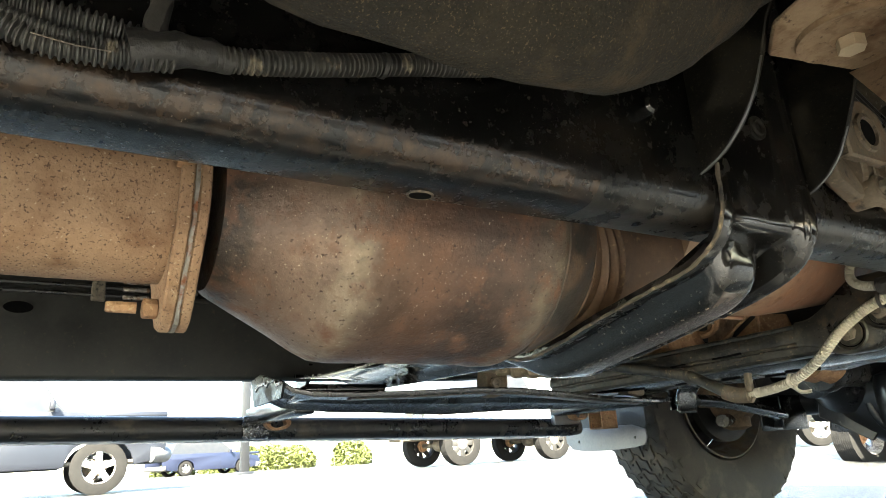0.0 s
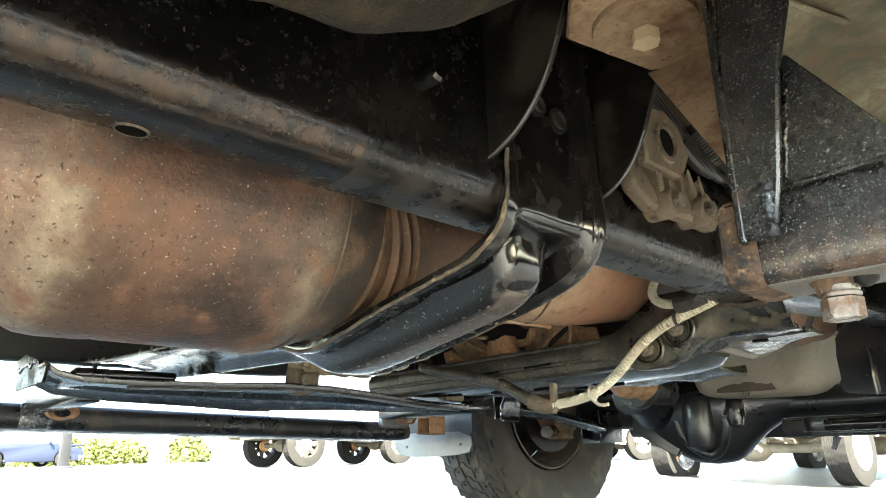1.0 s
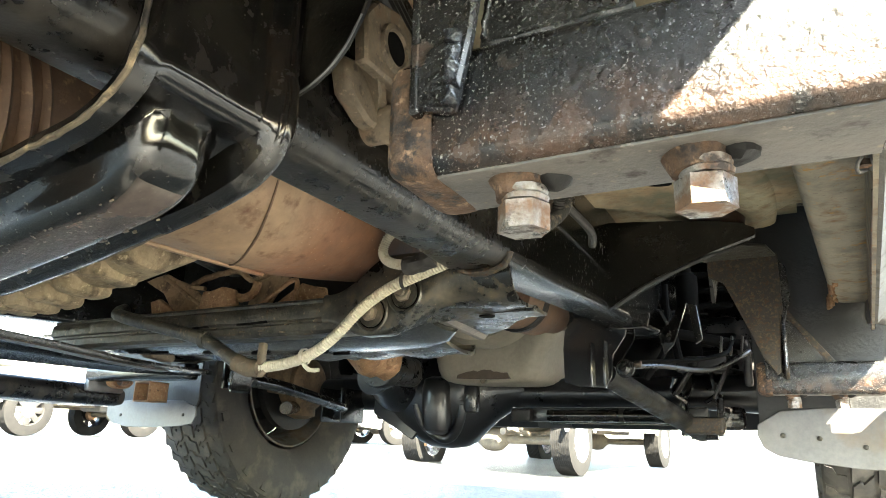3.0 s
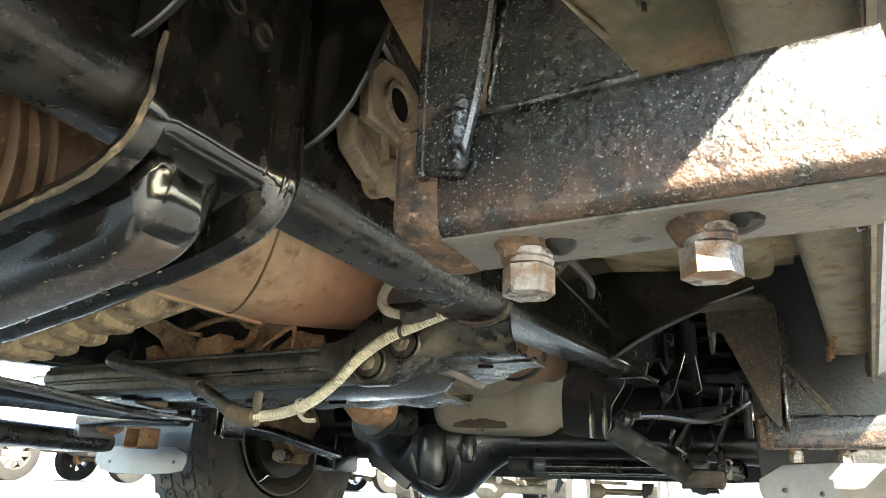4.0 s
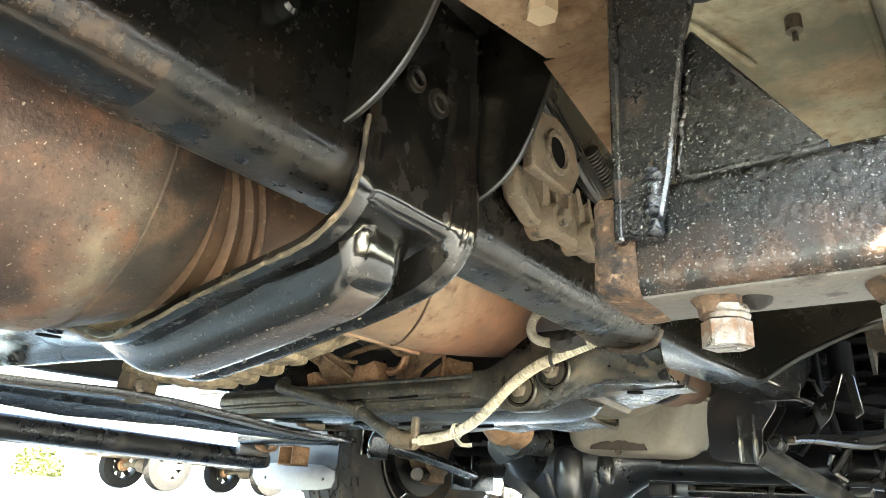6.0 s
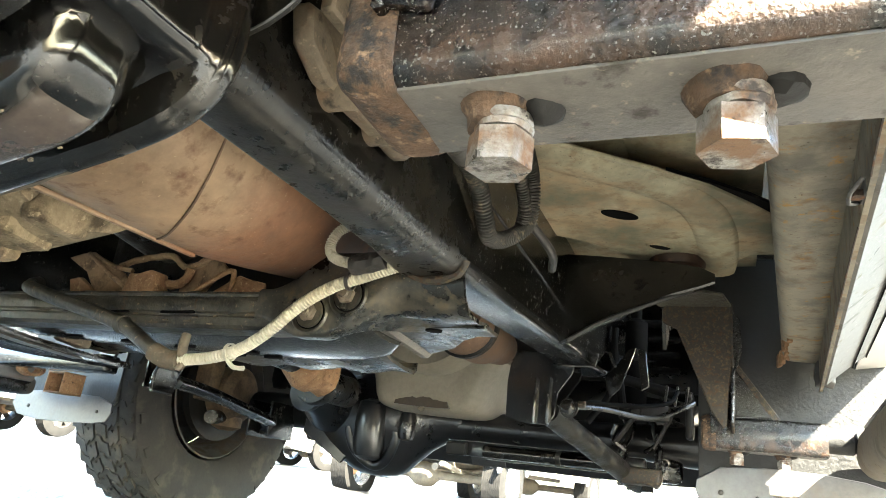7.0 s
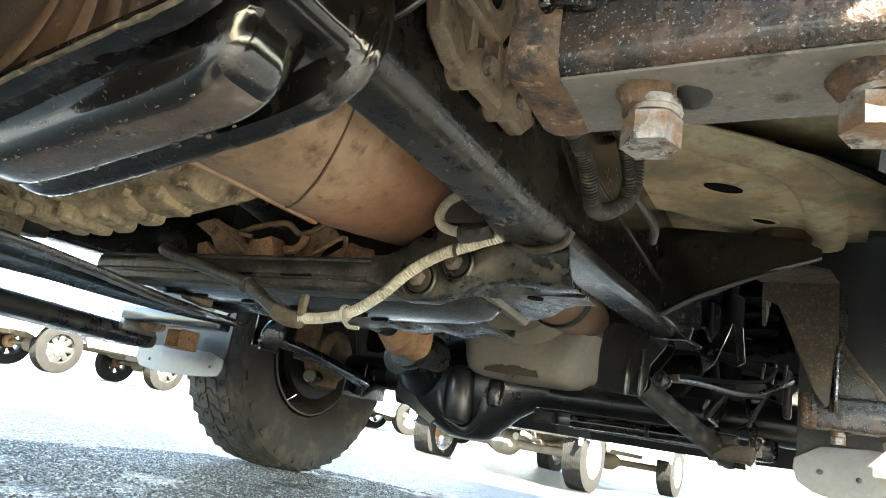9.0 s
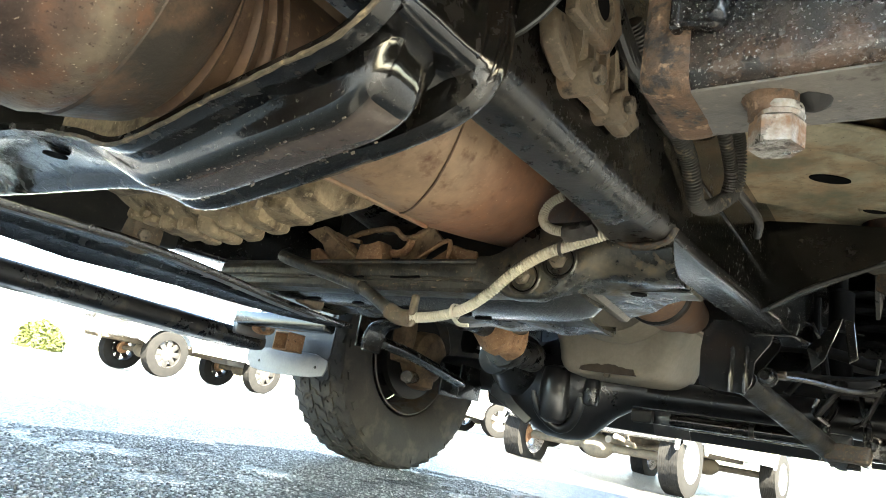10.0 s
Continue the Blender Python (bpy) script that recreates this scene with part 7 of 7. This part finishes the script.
    part("sheath", tube([(0.492, 0.735, 0.492), (0.494, 0.75, 0.489), (0.496, 0.775, 0.487)], 0.0105, 12), "tape", lp, "grey sleeve")
    part("clip_wire", tube([(0.51, 0.935, 0.49), (0.525, 0.985, 0.47), (0.515, 1.03, 0.465)], 0.005, 10), "tape", lp)
    ln = thing("brake_lines", "three dark brake lines with bright unions along the opposite rail", "brake lines", (-0.405, 0.0, 0.53))
    for i in range(3):
        z = 0.545 - 0.013 * i
        part("line", tube([(-0.407, -1.0, z), (-0.407, 0.35, z), (-0.407, 0.5, z - 0.03)], 0.0035, 8, 0.2), "engine", ln)
        part("union", box((-0.405, 0.125, z), (0.009, 0.04, 0.007), 0.002), "zinc", ln, "bright pipe union")
    part("clamp", shaken(box((-0.405, 0.07, 0.532), (0.01, 0.02, 0.045), 0.003), 0.003, 80, 1), "bolt", ln)


harness()


# ---- the car park around ----
def paint(name, c, rough=0.3, metal=0.2):
    M[name] = surface(name, c, tuple(min(1, v * 1.12) for v in c), (rough, rough + 0.15), metal, scale=3, fine=60, bump=0.0)
    return name


for key, c in (("grey_paint", (0.013, 0.015, 0.021)), ("blue_paint", (0.013, 0.017, 0.036)), ("white_paint", (0.7, 0.7, 0.68)), ("pole_paint", (0.013, 0.014, 0.016))):
    paint(key, c)
M["glass"] = surface("tinted_glass", (0.02, 0.022, 0.024), (0.03, 0.03, 0.03), (0.05, 0.1), bump=0.0)
M["plastic"] = surface("grey_bumper_plastic", (0.07, 0.07, 0.07), (0.11, 0.11, 0.11), (0.5, 0.7), bump=0.1)
M["chrome"] = surface("bright_rim_metal", (0.5, 0.5, 0.5), (0.68, 0.68, 0.68), (0.2, 0.35), metal=0.7, bump=0.05)
# rim colour darkened to paint in the wheel arch's shade
M["shaded_rim"] = surface("shaded_wheel_rim", (0.012, 0.012, 0.012), (0.03, 0.028, 0.025), (0.4, 0.6), bump=0.05)
M["dirty_under"] = surface("dusty_underframe", (0.07, 0.062, 0.05), (0.17, 0.145, 0.11), (0.7, 0.9), scale=9, fine=60, bump=0.2)
M["leaf"] = surface("yellow_green_leaves", (0.035, 0.045, 0.009), (0.075, 0.088, 0.018), (0.5, 0.8), scale=5, fine=40, bump=0.0)
M["bark"] = surface("shrub_stem", (0.1, 0.07, 0.045), (0.16, 0.12, 0.08), (0.8, 0.95))


def parked(name, label, category, colour, at, heading, length=4.9, width=1.85, base=2.95, wheel_r=0.36, clear=0.42, high=0.78, top=1.65, rim="chrome", lifted=False):
    """A parked vehicle, its front towards +y before it is turned; at: the middle of its wheelbase on the ground."""
    x, y = at
    car = thing(name, label, category, (0, 0, 0), "parked vehicles")
    hw, f, r = width / 2, base / 2 + 0.85, -(length - base / 2 - 0.85)
    arch = []
    n = 14
    pts = [(r, clear + 0.06)]
    for cy in (-base / 2, base / 2):
        pts.append((cy - wheel_r * 1.22, clear))
        pts += [(cy - wheel_r * 1.2 * math.cos(math.pi * i / n), wheel_r + wheel_r * 1.12 * math.sin(math.pi * i / n)) for i in range(1, n)]
        pts.append((cy + wheel_r * 1.22, clear))
    pts += [(f, clear + 0.08), (f + 0.04, high - 0.12), (f - 0.06, high + 0.1), (base / 2 - 0.35, high + 0.3), (r + 0.1, high + 0.3), (r, high + 0.1)]
    for s in (1, -1):
        part("side", plate(pts, "x", s * hw, s * (hw - 0.05), 0.012, 2), colour, car)
        part("door_gap", box((s * (hw + 0.001), 0.25, (clear + high) / 2 + 0.15), (0.004, 0.008, high - clear + 0.1), 0), "engine", car)
    part("floor", box((0, (f + r) / 2, clear + 0.06), (width * 0.9, f - r - 0.3, 0.05), 0.01), "dirty_under", car, "dusty underside")
    part("bonnet", box((0, base / 2 + 0.25, high + 0.24), (width * 0.92, 1.3, 0.1), 0.04), colour, car)
    part("bumper", tube([(-hw, f - 0.18, clear + 0.13), (-hw * 0.8, f + 0.03, clear + 0.13), (0, f + 0.1, clear + 0.13), (hw * 0.8, f + 0.03, clear + 0.13), (hw, f - 0.18, clear + 0.13)], 0.11, 12, 0.1), "plastic" if not lifted else "chrome", car, "front bumper")
    part("bumper", tube([(-hw, r + 0.15, clear + 0.13), (-hw * 0.8, r - 0.02, clear + 0.13), (0, r - 0.05, clear + 0.13), (hw * 0.8, r - 0.02, clear + 0.13), (hw, r + 0.15, clear + 0.13)], 0.1, 12, 0.1), "plastic" if not lifted else "chrome", car, "rear bumper")
    c0, c1 = base / 2 - 0.45, (r + 0.35 if not lifted else -0.75)
    rings = []
    for z, k, d in ((high + 0.27, 0.96, 0.0), (high + 0.45, 0.92, 0.16), (top - 0.08, 0.8, 0.42), (top, 0.72, 0.52)):
        rings.append([(-hw * k, c1 + d * 0.6, z), (hw * k, c1 + d * 0.6, z), (hw * k, c0 - d, z), (-hw * k, c0 - d, z)])
    part("cabin", bevelled(loft(rings), 0.03, 2), "glass", car, "dark glazed cabin")
    part("roof", box((0, (c0 + c1) / 2 - 0.05, top + 0.01), (width * 0.74, c0 - c1 - 0.75, 0.05), 0.02), colour, car)
    for s in (1, -1):
        part("headlight", box((s * hw * 0.72, f + 0.0, high - 0.02), (0.3, 0.1, 0.14), 0.03), "glass", car, "headlight")
        part("mirror", box((s * (hw + 0.1), c0 - 0.2, high + 0.38), (0.18, 0.08, 0.14), 0.03), colour, car)
    for cy in (-base / 2, base / 2):
        part("axle", lathe([(0.05, -hw * 0.8), (0.05, -0.2), (0.13, -0.1), (0.14, 0.0), (0.13, 0.1), (0.05, 0.2), (0.05, hw * 0.8)], (0, cy, wheel_r), "x", 16), "dirty_under", car, "dusty axle")
        for s in (1, -1):
            o = (s * (hw - 0.14), cy, wheel_r)
            tw = 0.12
            prof = [(wheel_r * 0.6, -tw), (wheel_r * 0.9, -tw)]
            for i in range(-4, 5):
                g = i * tw * 0.2
                prof += [(wheel_r * 0.98, g - tw * 0.1), (wheel_r, g - tw * 0.085), (wheel_r, g + tw * 0.085), (wheel_r * 0.98, g + tw * 0.1)]
            prof += [(wheel_r * 0.9, tw), (wheel_r * 0.6, tw)]
            bm = lathe(prof, o, "x", 88, False)
            for v in bm.verts:
                d = Vector((0, v.co.y - o[1], v.co.z - o[2]))
                k = round(88 * math.atan2(d.z, d.y) / (2 * math.pi)) + (1 if v.co.x > o[0] else 0)
                if d.length > wheel_r * 0.98 and k % 3 == 0:
                    v.co -= d * 0.012
            ty = part("tyre", bm, "far_tyre", car)
            rm = join(lathe([(wheel_r * 0.62, -tw), (wheel_r * 0.58, -tw * 0.6), (wheel_r * 0.56, tw * 0.6), (wheel_r * 0.62, tw)], o, "x", 32, False), lathe([(0.03, 0.085), (wheel_r * 0.2, 0.09), (wheel_r * 0.24, 0.07), (0.05, 0.07)], (o[0] if s > 0 else o[0] - 0.16, o[1], o[2]), "x", 20))
            for i in range(5 if not lifted else 8):
                t = 2 * math.pi * i / (5 if not lifted else 8)
                sp = box((o[0] + s * 0.075, o[1], o[2]), (0.03, wheel_r * 0.24, wheel_r * 0.5), 0.008)
                bmesh.ops.transform(sp, matrix=Matrix.Translation(o) @ pose(0, 0, 0, math.degrees(t)) @ Matrix.Translation((0, 0, wheel_r * 0.34)) @ Matrix.Translation([-v for v in o]), verts=sp.verts)
                rm = join(rm, sp)
            rp = part("rim", rm, rim, ty, "bright wheel rim")
            part("hub", lathe([(0.03, -0.1), (0.11, -0.09), (0.12, -0.02), (0.08, 0.03)], o, "x", 18), "rust" if lifted else "dirty_under", ty, "rusty hub")
    if lifted:
        part("fuel_tank", shaken(box((-0.3, -base / 2 + 0.45, clear + 0.02), (0.6, 0.7, 0.24), 0.06), 0.02, 5, 2), "plastic", car, "grey plastic tank")
        for s in (1, -1):
            part("frame_rail", box((s * 0.42, 0, clear + 0.02), (0.08, length - 0.6, 0.1), 0.01), "dirty_under", car)
            part("leaf_spring", tube([(s * 0.5, -base / 2 - 0.6, clear), (s * 0.5, -base / 2, wheel_r + 0.06), (s * 0.5, -base / 2 + 0.6, clear)], 0.03, 8, 0.1), "dirty_under", car)
        part("exhaust", tube([(0.3, -length * 0.45, clear - 0.04), (0.25, -0.5, clear - 0.02), (0.2, 1.0, clear)], 0.04, 10, 0.2), "dirty_under", car)
    car.matrix_basis = pose(x, y, ground_z(x, y), 0, 0, heading)
    return car


parked("pickup_truck", "grey pickup truck parked side-on with bright alloy wheels", "pickup truck", "grey_paint", (-11.27, -0.67), 0, length=5.4, base=3.1, wheel_r=0.37, clear=0.38, high=0.85, top=1.8)
parked("sedan", "blue sedan parked in front of a hedge", "car", "blue_paint", (-32.5, 7.0), 15, length=4.6, base=2.7, wheel_r=0.31, clear=0.22, high=0.62, top=1.4)
parked("pickup_truck", "white pickup truck with dusty axle and rusty hubs", "pickup truck", "white_paint", (-11.78, 8.47), 180, length=5.0, base=2.31, wheel_r=0.42, clear=0.55, high=0.95, top=1.9, rim="shaded_rim", lifted=True)
parked("pickup_truck", "white pickup truck seen from behind with rusty hubs and axle", "pickup truck", "white_paint", (-2.51, 9.74), -4, length=4.8, width=2.25, base=3.6, wheel_r=0.37, clear=0.5, high=0.95, top=1.9, lifted=True)
parked("car", "white car with bright multi-spoke wheels", "car", "white_paint", (-6.96, 13.95), -28, length=4.3, base=2.45, wheel_r=0.34, clear=0.3, high=0.75, top=1.5)


def pole():
    p = thing("light_pole", "pale grey square light pole", "light pole", (-22.4, 6.1, 0))
    part("shaft", box((-22.4, 6.1, 3.0), (0.26, 0.26, 6.0), 0.02), "pole_paint", p)
    part("base", box((-22.4, 6.1, 0.06), (0.5, 0.5, 0.12), 0.03), "pole_paint", p)


pole()


def shrub(x, y, r, h, seed):
    rnd = random.Random(seed)
    s = thing("shrub", "rounded yellow-green clipped shrub", "shrub", (x, y, 0), "hedge shrubs")
    verts, faces = [], []
    for _ in range(2400):
        u, v = rnd.uniform(0, 2 * math.pi), rnd.uniform(-0.2, 1)
        k = (1 + 0.16 * noise.noise((math.cos(u) * 2 + seed, math.sin(u) * 2, v * 2))) * rnd.uniform(0.8, 1.04)
        w = math.sqrt(max(0.0, 1 - v * v))
        c = Vector((x + r * k * w * math.cos(u), y + r * k * w * math.sin(u), max(0.06, h * (0.22 + 0.78 * k * max(v, -0.2)))))
        a, b = Vector((rnd.gauss(0, 1), rnd.gauss(0, 1), rnd.gauss(0, 1))).normalized(), Vector((rnd.gauss(0, 1), rnd.gauss(0, 1), rnd.gauss(0, 1))).normalized()
        i, z = len(verts), 0.1
        verts += [c - a * z * 1.6, c + b * z * 0.6, c + a * z * 1.6, c - b * z * 0.6]
        faces.append((i, i + 1, i + 2, i + 3))
    me = bpy.data.meshes.new("tmp")
    me.from_pydata(verts, [], faces)
    bm = bmesh.new()
    bm.from_mesh(me)
    part("leaves", bm, "leaf", s)
    part("stem", tube([(x, y, 0), (x + 0.03, y, h * 0.3), (x, y + 0.03, h * 0.7)], 0.05, 8, 0.2), "bark", s)


for i, (az, d, r, h) in enumerate(((-80.5, 38, 1.0, 1.25), (-75.0, 38, 1.0, 1.2), (-73.2, 38, 1.1, 1.3), (-71.4, 38, 1.0, 1.2), (-67.0, 37, 1.0, 1.35), (-77.5, 40, 0.8, 1.0))):
    shrub(0.75 + d * math.sin(radians(az)), 0.05 + d * math.cos(radians(az)), r, h, i)
